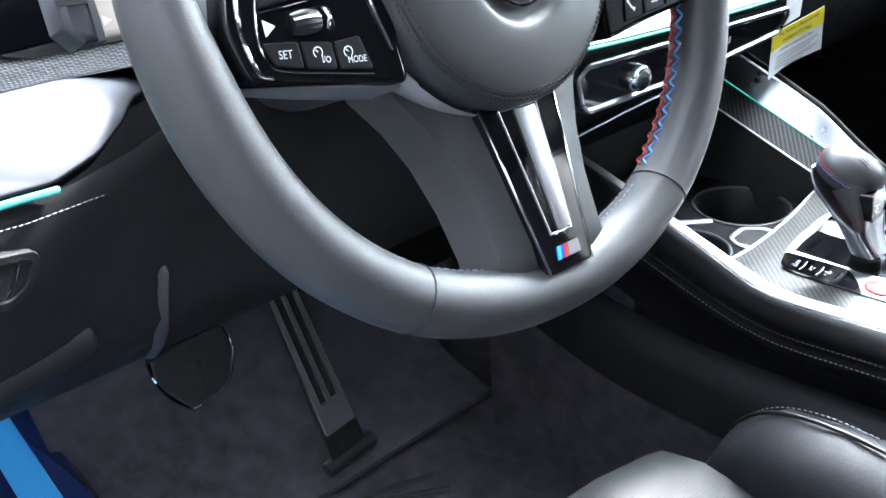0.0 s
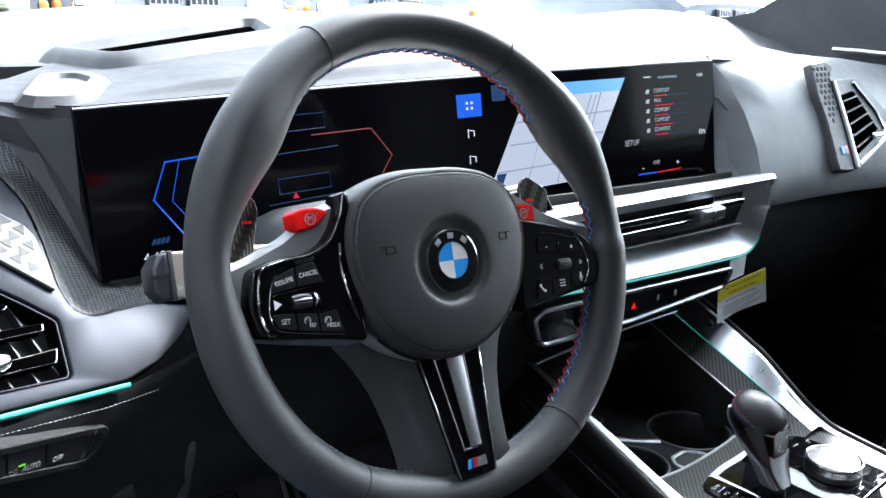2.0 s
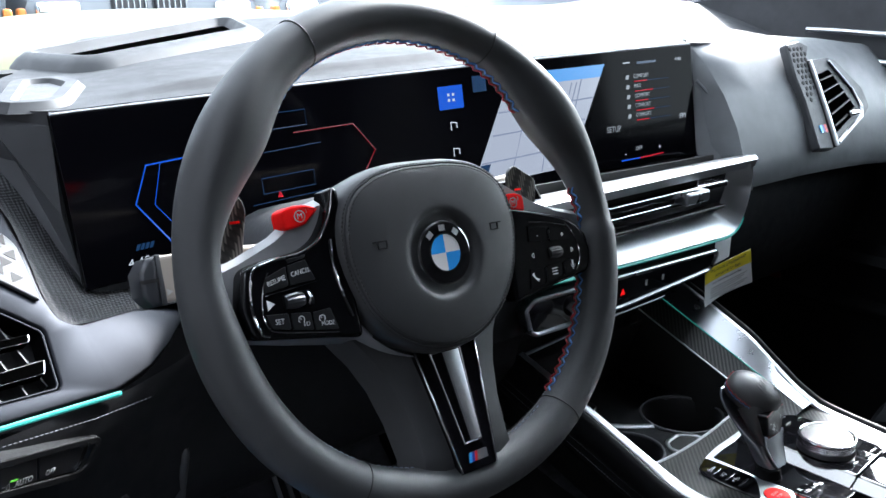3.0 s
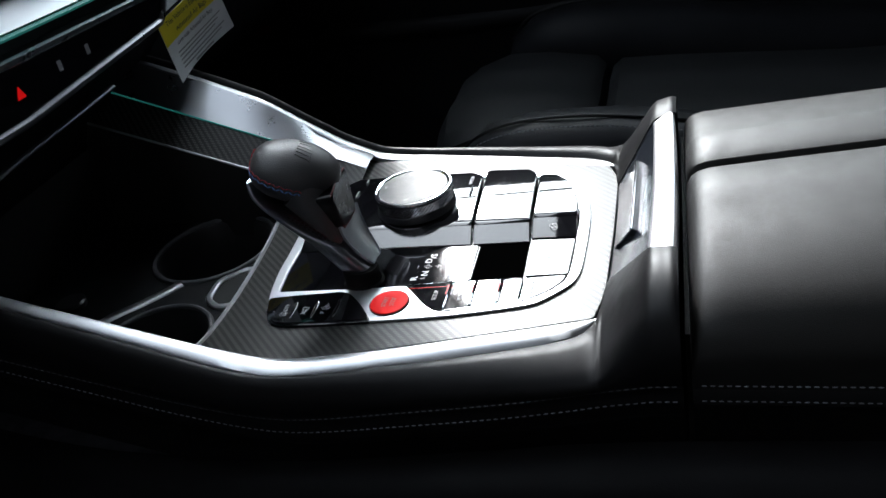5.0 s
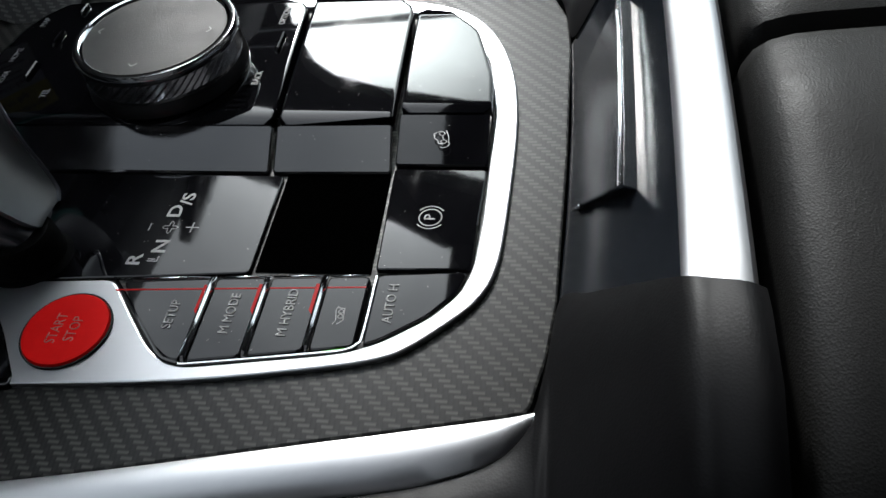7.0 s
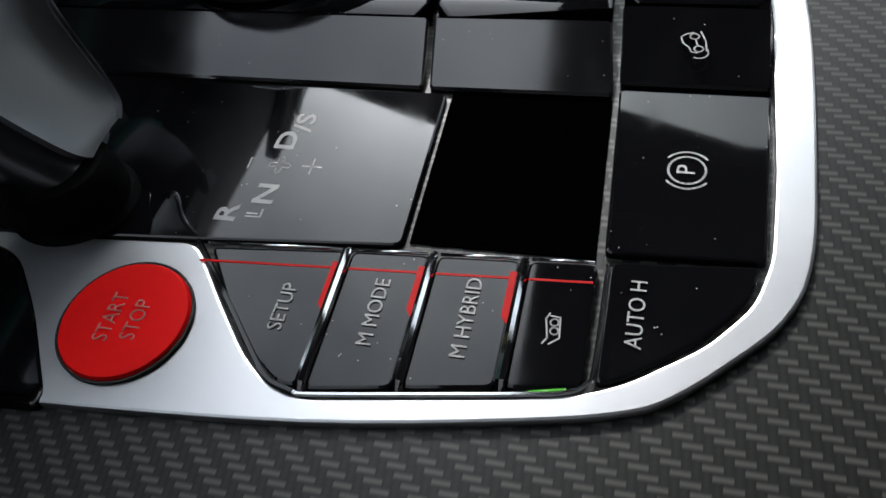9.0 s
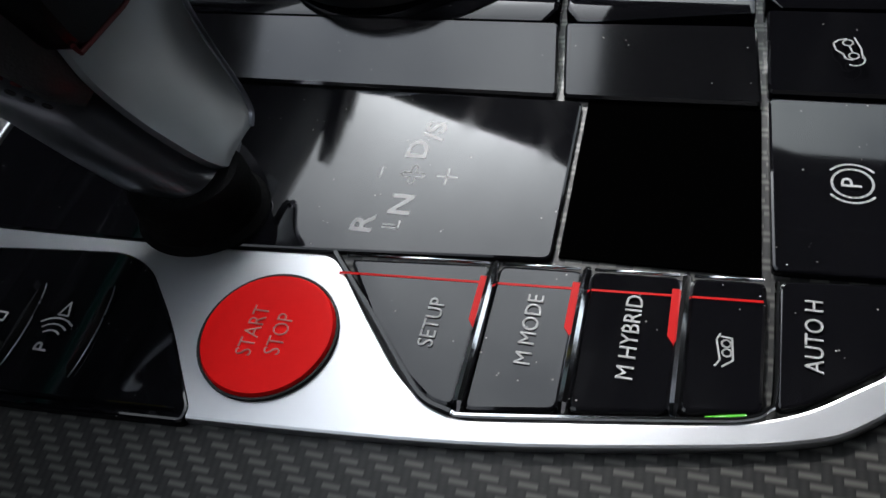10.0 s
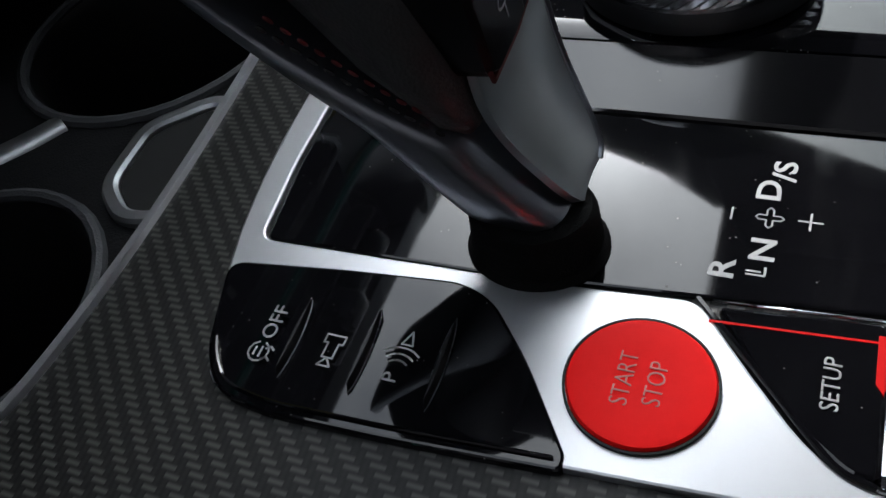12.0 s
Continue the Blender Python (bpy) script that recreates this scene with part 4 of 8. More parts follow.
# ---- rotary controller ----
knob = thing("rotary_controller", (0.491, -0.0615, PZ + UP), "round satin controller knob with knurled chrome edge", "control knob")
KX = Matrix.Translation((0.491, -0.0615, PZ + UP)) @ Matrix.Rotation(radians(0), 4, "X")
part("skirt", lathe([(0.0, 0.0), (0.0305, 0.0), (0.0300, 0.004), (0.0285, 0.0055), (0.0, 0.0055)], 48), BLACK, knob, m=KX)
rows = []
NK = 110
for zz, amp in ((0.0050, 0.0), (0.0062, 0.0), (0.0068, 1.0), (0.0082, -1.0), (0.0096, 1.0), (0.0110, -1.0), (0.0124, 1.0), (0.0132, 0.0)):
    rows.append([((0.0292 + (0.00032 * amp * (1 if k % 2 else -1))) * math.cos(2 * math.pi * k / NK), (0.0292 + (0.00032 * amp * (1 if k % 2 else -1))) * math.sin(2 * math.pi * k / NK), zz) for k in range(NK)])
part("knurled_edge", loft(rows, True), brushed("knurl_metal", (0.78, 0.78, 0.80), 0.24), knob, "knurled dark chrome edge", smooth=False, m=KX)
part("chrome_ring", lathe([(0.0275, 0.0128), (0.0296, 0.0130), (0.0303, 0.0140), (0.0303, 0.0158), (0.0296, 0.0170), (0.0278, 0.0172), (0.0268, 0.0166), (0.0262, 0.0160)], 64), CHROME, knob, "polished chrome ring", m=KX)
part("touch_disc", lathe([(0.0, 0.0150), (0.0266, 0.0150), (0.0266, 0.0162), (0.02, 0.0166), (0.0, 0.0168)], 64), leather("touch_pad", (0.045, 0.045, 0.043), 0.48, 2600, 0.25), knob, "dark grey touch disc", m=KX)
for a in range(4):
    m2 = KX @ Matrix.Rotation(a * math.pi / 2, 4, "Z")
    bm = bmesh.new()
    for s in (-1, 1):
        d = Vector((0.0012, 0.0011 * s, 0))
        p = Vector((0.0222, 0, 0.0168))
        q = p + Vector((-0.0016, 0.0016 * s, 0))
        n2 = Vector((q.y - p.y, -(q.x - p.x), 0)).normalized() * 0.0002
        bm.faces.new([bm.verts.new(v) for v in (p - n2, q - n2, q + n2, p + n2)])
    part("arrow_mark", bm, WHITE_INK, knob, smooth=False, m=m2)

# ---- gear lever ----
lever = thing("gear_lever", (0.404, -0.049, PZ), "leather-topped gear lever with satin metal stem", "gear lever")
base = Vector((0.3995, -0.0460, PZ))
GAITER = leather("gaiter_black", (0.003, 0.003, 0.003), 0.8, 2500, 0.4)
GAITER.node_tree.nodes["Principled BSDF"].inputs["Specular IOR Level"].default_value = 0.12
gaiter_rows = [(0.0138, 0.0), (0.0138, 0.0008), (0.0128, 0.0016)] + [(0.0124 - 0.00008 * k + (0.0003 if k % 2 else 0.0), 0.0020 + 0.0011 * k) for k in range(9)]
part("gaiter", lathe([(0.0, 0.0)] + gaiter_rows + [(0.0110, 0.0122), (0.0, 0.0122)], 40), GAITER, lever, "black ribbed collar", m=Matrix.Translation(base) @ Matrix.Diagonal((0.92, 1.06, 1, 1)))


def section(c, ax, ay, w, d, n=24, power=2.4):
    out = []
    for k in range(n):
        a = 2 * math.pi * k / n
        cx, sx = math.cos(a), math.sin(a)
        out.append(c + ax * (w * math.copysign(abs(cx) ** (2 / power), cx)) + ay * (d * math.copysign(abs(sx) ** (2 / power), sx)))
    return out


# stem: a satin shell, broad at its foot, that sweeps forward and up under the head
SHELL = [  # z, front y, rear y, left x, right x
    (0.3703, -0.0322, -0.0540, 0.3940, 0.4130), (0.3712, -0.0316, -0.0546, 0.3926, 0.4144), (0.3760, -0.0292, -0.0508, 0.3916, 0.4140), (0.3820, -0.0262, -0.0466, 0.3905, 0.4134), (0.3890, -0.0222, -0.0420, 0.3896, 0.4130),
    (0.3956, -0.0180, -0.0380, 0.3888, 0.4132), (0.4030, -0.0125, -0.0262, 0.3880, 0.4138), (0.4110, -0.0062, -0.0165, 0.3872, 0.4134), (0.4190, 0.0003, -0.0080, 0.3866, 0.4132), (0.4270, 0.0065, -0.0005, 0.3864, 0.4132), (0.4360, 0.0112, 0.0060, 0.3872, 0.4126), (0.4440, 0.0126, 0.0095, 0.3912, 0.4088)]
stem_rows = []
for z_, yf_, yr_, xl_, xr_ in spline(SHELL, 3):
    stem_rows.append(section(Vector(((xl_ + xr_) / 2, (yf_ + yr_) / 2, z_)), Vector((1, 0, 0)), Vector((0, 1, 0.12)), (xr_ - xl_) / 2, (yf_ - yr_) / 2, 28, 3.4))
part("stem", loft(stem_rows, True, True), SILVER_LEVER, lever, "dark satin metal stem shell")
# hollow satin plate at the rear of the stem, flaring to a bright lip
PLATE = [  # z, left x, left y, right x, right y, middle y
    (0.4060, 0.3945, -0.0428, 0.4262, -0.0432, -0.0416), (0.3995, 0.3950, -0.0432, 0.4242, -0.0446, -0.0419), (0.3930, 0.3960, -0.0446, 0.4216, -0.0470, -0.0436), (0.3870, 0.3967, -0.0474, 0.4196, -0.0496, -0.0464),
    (0.3810, 0.3976, -0.0512, 0.4182, -0.0522, -0.0498), (0.3765, 0.3986, -0.0540, 0.4168, -0.0542, -0.0527), (0.3735, 0.4000, -0.0556, 0.4150, -0.0556, -0.0549), (0.3718, 0.4015, -0.0560, 0.4126, -0.0560, -0.0556)]
plate_rows = []
for z_, xl_, yl_, xr_, yr_, ym_ in spline(PLATE, 4):
    row = []
    for k in range(13):
        f = k / 12
        edge = abs(2 * f - 1) ** 2.2
        row.append((xl_ + (xr_ - xl_) * f, ym_ + ((yl_ if f < 0.5 else yr_) - ym_) * edge, z_))
    plate_rows.append(row)
part("rear_plate", thick(loft(plate_rows), 0.0016), brushed("satin_plate", (0.56, 0.60, 0.62), 0.36, (200, 200, 30)), lever, "hollow satin rear plate")
part("plate_edge", tube([(r[-1][0] + 0.0003, r[-1][1], r[-1][2]) for r in plate_rows], 0.0007, 6), SILVER_LEVER, lever, "thin dark metal edge")
# leather neck between shell and plate
neck = []
for c, w, d in (((0.3975, -0.0395, 0.3940), 0.0036, 0.0028), ((0.3985, -0.0365, 0.3990), 0.0086, 0.0052), ((0.4005, -0.0335, 0.4060), 0.0124, 0.0078), ((0.4030, -0.0285, 0.4150), 0.0166, 0.0118), ((0.4065, -0.0245, 0.4255), 0.0204, 0.0170), ((0.4085, -0.0180, 0.4360), 0.0222, 0.0195)):
    neck.append(section(Vector(c), Vector((1, 0.2, 0)).normalized(), Vector((-0.1, 0.75, -0.65)).normalized(), w, d, 20, 2.2))
DARK_RED_THREAD = material("dark_red_thread", (0.10, 0.004, 0.005), 0.7)
LEVER_LEATHER = leather("lever_leather", (0.034, 0.034, 0.034), 0.42, 1500, 0.25)
part("neck", loft(neck, True, True), LEVER_LEATHER, lever, "black leather neck")
# leather head
hx, hy = Vector((1, 0.22, 0)).normalized(), Vector((-0.20, 0.90, 0.40)).normalized()
hz = hx.cross(hy).normalized()
hc = Vector((0.4090, -0.0155, 0.4410))
head_rows = []
NV = 22


def head_at(a, b, grow=1.0):
    """A place on the egg-shaped head: a from rear to front, b round it."""
    r = max(0.015, math.cos(a)) ** 0.72
    c = hc + hy * (0.0295 * math.sin(a))
    fat = 1.0 + 0.10 * math.sin(a)
    up_ = 0.0200 if math.sin(b) > 0 else 0.0185
    return c + (hx * (0.0245 * r * fat * math.cos(b)) + hz * (up_ * r * math.sin(b))) * grow


for k in range(NV + 1):
    a = -math.pi / 2 + math.pi * k / NV
    head_rows.append([head_at(a, 2 * math.pi * j / 28) for j in range(28)])
part("grip", loft(head_rows, True, True), LEVER_LEATHER, lever, "black leather grip with a stitched seam")
seam_ = [head_at(radians(-38 + 6 * k), radians(192 - 0.9 * k)) for k in range(19)]
front_ = [head_at(radians(76), radians(175 - 17 * k)) for k in range(10)]
for mat, dz in ((RED_THREAD, 0.0012), (BLUE_THREAD, -0.0012)):
    stitches(seam_ + front_, mat, lever, 0.0028, 0.00042, 0.8, lift=hz * dz, zig=0.0007, side=hz)
neck_seam = spline([(0.3848, -0.0150, 0.4225), (0.3868, -0.0240, 0.4125), (0.3888, -0.0320, 0.4040), (0.3916, -0.0385, 0.3965)], 5)
stitches(neck_seam, DARK_RED_THREAD, lever, 0.0030, 0.0004)
stitches([p + Vector((-0.0012, 0.001, -0.0008)) for p in neck_seam], DARK_THREAD, lever, 0.0030, 0.0004)
# button plate on the rear of the grip
bx, bup = Vector((1, 0.115, 0)).normalized(), Vector((0.0, 0.05, 1)).normalized()
bc = Vector((0.4085, -0.0430, 0.4180))
bn = bx.cross(bup)
LEVER_BLACK = material("lever_button_black", (0.0025, 0.0025, 0.003), 0.22)
LEVER_BLACK.node_tree.nodes["Principled BSDF"].inputs["Specular IOR Level"].default_value = 0.22
pl = [bc + bx * x + bup * z for x, z in rounded([(-0.0195, 0.0135), (-0.0150, -0.0125), (0.0010, -0.0148), (0.0160, -0.0150), (0.0210, 0.0140), (0.0, 0.0170)], 0.003, 3)]
bm = bmesh.new()
loft([[bc + (p - bc) * 0.96 - bn * 0.014 for p in pl], pl, [bc + (p - bc) * 0.94 + bn * 0.0012 for p in pl]], True, True, bm)
bplate = part("button_plate", bm, LEVER_BLACK, lever, "gloss-black button plate with a red edge")
low_edge = [bc + bx * x + bup * z + bn * 0.0006 for x, z in ((-0.0152, -0.0105), (-0.0146, -0.0125), (0.0010, -0.0148), (0.0148, -0.0150), (0.0166, -0.0132))]
part("red_edge", tube(low_edge, 0.0005, 6), DARK_RED_THREAD, bplate, "thin red edge")
part("red_edge", tube([bc + bx * x + bup * z + bn * 0.0004 for x, z in ((-0.0190, 0.0130), (0.0, 0.0162), (0.0200, 0.0138))], 0.0005, 6), DARK_RED_THREAD, bplate, "thin red edge")
mb = Matrix((tuple(bx) + (0,), tuple(bup) + (0,), tuple(bn) + (0,), (0, 0, 0, 1))).transposed()
mface = Matrix.Translation(bc + bn * 0.0013) @ mb
writing("lever_lettering", "P", 0.0058, GREY_INK, bplate, mface @ Matrix.Translation((0.0125, 0.0030, 0)) @ Matrix.Rotation(radians(8), 4, "Z"), wide=0.9)


def face_lines(name, lines, w, parent, m, mat):
    """Thin printed lines in the plane of m."""
    bm_ = bmesh.new()
    for line in lines:
        for a_, b_ in zip(line, line[1:]):
            d_ = (Vector(b_) - Vector(a_)).normalized()
            s_ = Vector((-d_.y, d_.x)) * w / 2
            bm_.faces.new([bm_.verts.new((*q, 0)) for q in (Vector(a_) - s_, Vector(b_) - s_, Vector(b_) + s_, Vector(a_) + s_)])
    return part(name, bm_, mat, parent, smooth=False, m=m)


oval = [(-0.0035 + 0.0034 * math.cos(radians(a_)), -0.0045 + 0.0014 * math.sin(radians(a_))) for a_ in range(0, 361, 24)]
face_lines("release_icon", [oval, [(-0.0060, -0.0012), (-0.0035, -0.0022), (-0.0010, -0.0012)], [(-0.0056, 0.0006), (-0.0035, -0.0004), (-0.0014, 0.0006)], [(-0.0035, -0.0058), (-0.0028, -0.0090)]], 0.0005, bplate, mface, GREY_INK)
face_lines("arrow_mark", [[(-0.0120, 0.0020), (-0.0108, 0.0032), (-0.0096, 0.0020)], [(0.0020, -0.0085), (0.0032, -0.0098), (0.0044, -0.0085)]], 0.0004, bplate, mface, GREY_INK)
face_lines("button_joint", [[(0.0062, 0.0150), (0.0058, -0.0140)], [(-0.0140, 0.0085), (-0.0020, 0.0105)], [(-0.0010, 0.0108), (0.0050, 0.0118)]], 0.0003, bplate, mface, DARK_INK)


def on_head(p, q):
    """A place on the crown of the grip, p across and q along it."""
    drop = 1 - math.sqrt(max(0.0, 1 - (p / 0.0245) ** 2 - (q / 0.0295) ** 2))
    return hc + hx * p + hy * q + hz * (0.0200 - 0.0200 * drop)


EMBOSS = leather("embossed_leather", (0.010, 0.010, 0.010), 0.6, 1500, 0.2)
for line in ([(-0.013, -0.009), (-0.004, -0.009), (-0.002, 0.001), (-0.011, 0.001), (-0.013, -0.009)], [(-0.010, -0.009), (-0.008, 0.001)], [(-0.007, -0.009), (-0.005, 0.001)], [(0.001, -0.007), (0.002, 0.000)], [(0.005, -0.006), (0.006, 0.001)]):
    pts = []
    for u_, v_ in zip(line, line[1:]):
        pts += [on_head(u_[0] + (v_[0] - u_[0]) * k / 5, u_[1] + (v_[1] - u_[1]) * k / 5) for k in range(5)]
    pts.append(on_head(*line[-1]))
    part("embossed_line", tube(pts, 0.00028, 5), EMBOSS, lever, "pressed line")

# ---- rear of the panel: latch plate, silver band, armrest ----
latch = thing("armrest_latch", (XC, -0.23, 0.36), "gloss-black latch plate with silver band before the armrest", "latch")
lp = []
for k in range(9):
    f = k / 8
    bow = 1 - (2 * f - 1) ** 2
    row = []
    for xl, y, z, bend in ((0.3905, -0.2112, 0.3578, 0.0012), (0.3880, -0.2142, 0.3632, 0.0012), (0.3780, -0.2256, 0.3796, 0.0012), (0.3670, -0.2381, 0.3970, 0.0012)):
        row.append((xl + (2 * XC - 2 * xl) * f, y - bend * bow, z))
    lp.append(row)
part("plate", loft(lp), dusty_gloss("satin_gloss", (0.012, 0.0145, 0.0185), 0.22, 0.12), latch, "satin black plate")
# a flap that opens at its upper edge
flap = bmesh.new()
flap_v = [flap.verts.new(p) for p in ((0.4208, -0.2138, 0.3640), (2 * XC - 0.4208, -0.2138, 0.3640), (2 * XC - 0.4063, -0.2269, 0.3874), (0.4063, -0.2269, 0.3874), (0.4063, -0.2320, 0.3850), (2 * XC - 0.4063, -0.2320, 0.3850), (0.4208, -0.2175, 0.3620), (2 * XC - 0.4208, -0.2175, 0.3620))]
for ids in ((0, 1, 2, 3), (3, 2, 5, 4), (0, 3, 4, 6), (1, 7, 5, 2), (0, 6, 7, 1), (4, 5, 7, 6)):
    flap.faces.new([flap_v[k] for k in ids])
bmesh.ops.bevel(flap, geom=flap.edges[:], offset=0.0006, segments=2, affect="EDGES", profile=0.5)
part("handle", flap, dusty_gloss("flap_gloss", (0.012, 0.0145, 0.0185), 0.20, 0.12), latch, "black latch flap", smooth=False)
part("handle_edge", tube([(0.4066, -0.2264, 0.3870), (0.430, -0.2268, 0.3873), (2 * XC - 0.430, -0.2268, 0.3873), (2 * XC - 0.4066, -0.2264, 0.3870)], 0.0009, 8), CHROME, latch, "chrome handle edge")
part("handle_edge", tube([(0.4206, -0.2139, 0.3640), (0.4178, -0.2164, 0.3684)], 0.0006, 8), CHROME, latch, "short chrome corner")
band = []
for k in range(25):
    f = k / 24
    bow = 1 - (2 * f - 1) ** 2
    row = []
    for xl, y, z, b_ in ((0.3690, -0.2370, 0.3900, 0.0), (0.3674, -0.2378, 0.3962, 0.0), (0.3672, -0.2383, 0.3972, 0.0003), (0.3668, -0.2398, 0.3981, 0.0006), (0.3650, -0.2450, 0.4005, 0.0014), (0.3630, -0.2500, 0.4022, 0.0010), (0.3626, -0.2518, 0.4020, 0.0006), (0.3622, -0.2532, 0.4002, 0.0), (0.3622, -0.2538, 0.3760, 0.0)):
        row.append((xl + (2 * XC - 2 * xl) * f, y - 0.0012 * bow, z + b_ * bow))
    band.append(row)
part("silver_band", loft(band), SILVER, latch, "bright satin silver band", crease=40)

armrest = thing("armrest", (XC, -0.52, 0.30), "black leather split-lid centre armrest", "armrest")


def lid(x0, x1, f, name):
    """A padded lid, higher towards its middle, with a rounded front."""
    rows = []
    for y, dz in ((-0.2592, -0.030), (-0.2595, -0.018), (-0.2605, -0.0110), (-0.2630, -0.0058), (-0.2670, -0.0026), (-0.2730, -0.0007), (-0.281, 0.0002), (-0.32, 0.0030), (-0.42, 0.0095), (-0.56, 0.0160), (-0.74, 0.019), (-0.76, -0.02)):
        top = 0.4030 + dz
        w = x1 - x0
        h = top - 0.345
        row = [(x0 - 0.0005, y, 0.345)] + [(x0 + dx, y, 0.345 + h * v) for dx, v in ((0.0, 0.30), (0.0018, 0.42), (0.0075, 0.555), (0.0165, 0.680), (0.0280, 0.775), (0.0420, 0.850), (0.0580, 0.910), (0.0760, 0.953), (0.0950, 0.982))] + [(x0 + 0.72 * w, y, top + 0.0006),
               (x1 - 0.010, y, top), (x1 - 0.0035, y, top - 0.0022), (x1 - 0.0005, y, top - 0.008), (x1, y, top - 0.03)]
        rows.append([f(p) for p in row])
    part(name, loft(rows), LEATHER_ARM, armrest, "grained black leather lid")


lid(0.3105, XC + 0.0063, lambda p: p, "lid")
lid(0.3105, XC - 0.0087, lambda p: (2 * XC - p[0], p[1], p[2]), "lid")
for f in (lambda p: p, lambda p: (2 * XC - p[0], p[1], p[2])):
    rows = [[f(p) for p in ((0.3130, y, 0.346), (0.3105, y, 0.343), (0.3100, y, 0.334), (0.3135, y, 0.330), (0.326, y, 0.31), (0.328, y, 0.26))] for y in (-0.2595, -0.2615, -0.45, -0.76)]
    part("base_side", loft(rows), LEATHER, armrest)
    stitches([f((0.3095, y, 0.3475)) for y in (-0.264, -0.45, -0.75)], GREY_THREAD, armrest, 0.0042, 0.00042)
    stitches([f((0.3088, y, 0.3375)) for y in (-0.264, -0.45, -0.75)], GREY_THREAD, armrest, 0.0042, 0.00042)
part("core", box(0.33, 0.574, -0.75, -0.2565, 0.2, 0.366), MATTE, armrest, smooth=False)


# ---- steering wheel ----
# the wheel and the dashboard lean a little towards the driver
SETTLE = Matrix(((0.99996, -0.00754, 0.00437, -0.01365), (0.00771, 0.99922, -0.03861, 0.00710), (-0.00407, 0.03864, 0.99924, -0.00137), (0, 0, 0, 1)))
WHEEL = pose(0.004, 0.024, 0.681, 0, 0, 0) @ Matrix.Rotation(radians(0.4), 4, "Z") @ Matrix.Rotation(radians(-19.3), 4, "X") @ Matrix.Rotation(radians(2.5), 4, "Y")
WHEEL_EYE = Vector((-0.344, -0.450, 0.842))
SEAT_WHEEL = Matrix.Translation(WHEEL_EYE) @ Matrix.Scale(1.022, 4) @ Matrix.Translation(-WHEEL_EYE) @ SETTLE
WHEEL = SEAT_WHEEL @ WHEEL
wheel = thing("steering_wheel", WHEEL.translation, "black leather three-spoke steering wheel with red and blue seams", "steering wheel")
RIM = 0.171


def rim_at(a):
    """Centre of the rim at an angle from the right, rising."""
    low = max(0.0, -math.sin(a))
    r = RIM * (1 - 0.035 * low ** 6)
    return Vector((r * math.cos(a), 0, r * math.sin(a)))


def grip(a):
    """Thickness of the rim: fuller where the hands hold it."""
    d = math.degrees(a) % 360
    bulge = sum(math.exp(-((d - c) / 14) ** 2) for c in (35, 145))
    flat_ = sum(math.exp(-((d - c) / 11) ** 2) for c in (6, 174))
    return 1 + 0.62 * bulge - 0.36 * flat_


RIM_AT = WHEEL @ Matrix.Translation((0.0045, 0, -0.0028))
NR, NS = 160, 20
rows = []
for k in range(NR + 1):
    a = 2 * math.pi * k / NR
    c = rim_at(a)
    out = c.normalized()
    g = grip(a)
    row = []
    for j in range(NS):
        b = 2 * math.pi * j / NS
        rr = 0.0160 * math.cos(b)
        yy = 0.0178 * math.sin(b)
        if math.cos(b) < 0:
            rr *= g * 1.05
        row.append(c + out * rr + Vector((0, yy * (0.5 + 0.5 * g), 0)))
    rows.append(row)
bm = loft(rows, True)
bmesh.ops.remove_doubles(bm, verts=bm.verts, dist=1e-7)
rim = part("rim", bm, LEATHER_WHEEL, wheel, "black leather rim", m=RIM_AT)
for deg in (62, 118, 236, 304):
    a = radians(deg)
    c, out = rim_at(a), rim_at(a).normalized()
    g = grip(a)
    ring = [c + out * (0.0161 * math.cos(b) * (g * 1.05 if math.cos(b) < 0 else 1)) + Vector((0, 0.0179 * math.sin(b) * (0.5 + 0.5 * g), 0)) for b in [2 * math.pi * j / 24 for j in range(24)]]
    part("seam", tube([RIM_AT @ p for p in ring], 0.0006, 6, True), DARK_THREAD, rim)
for a0, a1 in ((-54, 12), (42, 138), (190, 234), (240, 262), (278, 300)):
    for mat, off in ((RED_THREAD, 0.0030), (BLUE_THREAD, -0.0016)):
        pts = []
        for k in range(41):
            a = radians(a0 + (a1 - a0) * k / 40)
            c, out, g = rim_at(a), rim_at(a).normalized(), grip(a)
            b = radians(166 if a0 < 0 else 172)
            pts.append(RIM_AT @ (c + out * (0.0164 * math.cos(b) * g * 1.05) + Vector((0, 0.0180 * math.sin(b) * (0.5 + 0.5 * g) + off, 0))))
        left_side = a0 > 180
        stitches(pts, mat if not left_side else PALE_THREAD if mat is BLUE_THREAD else DARK_THREAD, rim, 0.0046, 0.00034 if left_side else 0.00085, 0.7 if left_side else 0.95, zig=0.0004 if left_side else 0.0022, side=(RIM_AT.to_3x3() @ Vector((0, 1, 0))))

# hub pad
HALF = [(0.0, 0.0638), (0.026, 0.0630), (0.050, 0.0575), (0.0695, 0.0440), (0.0785, 0.0205), (0.0770, -0.006), (0.0660, -0.0355), (0.0450, -0.0585), (0.0210, -0.0702), (0.0, -0.0728)]
hub_line = [tuple(p) for p in spline(HALF + [(-x, z) for x, z in HALF[1:-1]][::-1], 4, True)]
EM_X, EM_Z = 0.0022, -0.0040


def hub_ring(s, y):
    return [(x * s, y, -0.002 + (z + 0.002) * s) for x, z in hub_line]


def dish_ring(r, y):
    """A round ring about the emblem, point for point with the outline."""
    out = []
    for x, z in hub_line:
        d = math.hypot(x, z + 0.002)
        out.append((EM_X + r * x / d, y, EM_Z + r * (z + 0.002) / d))
    return out


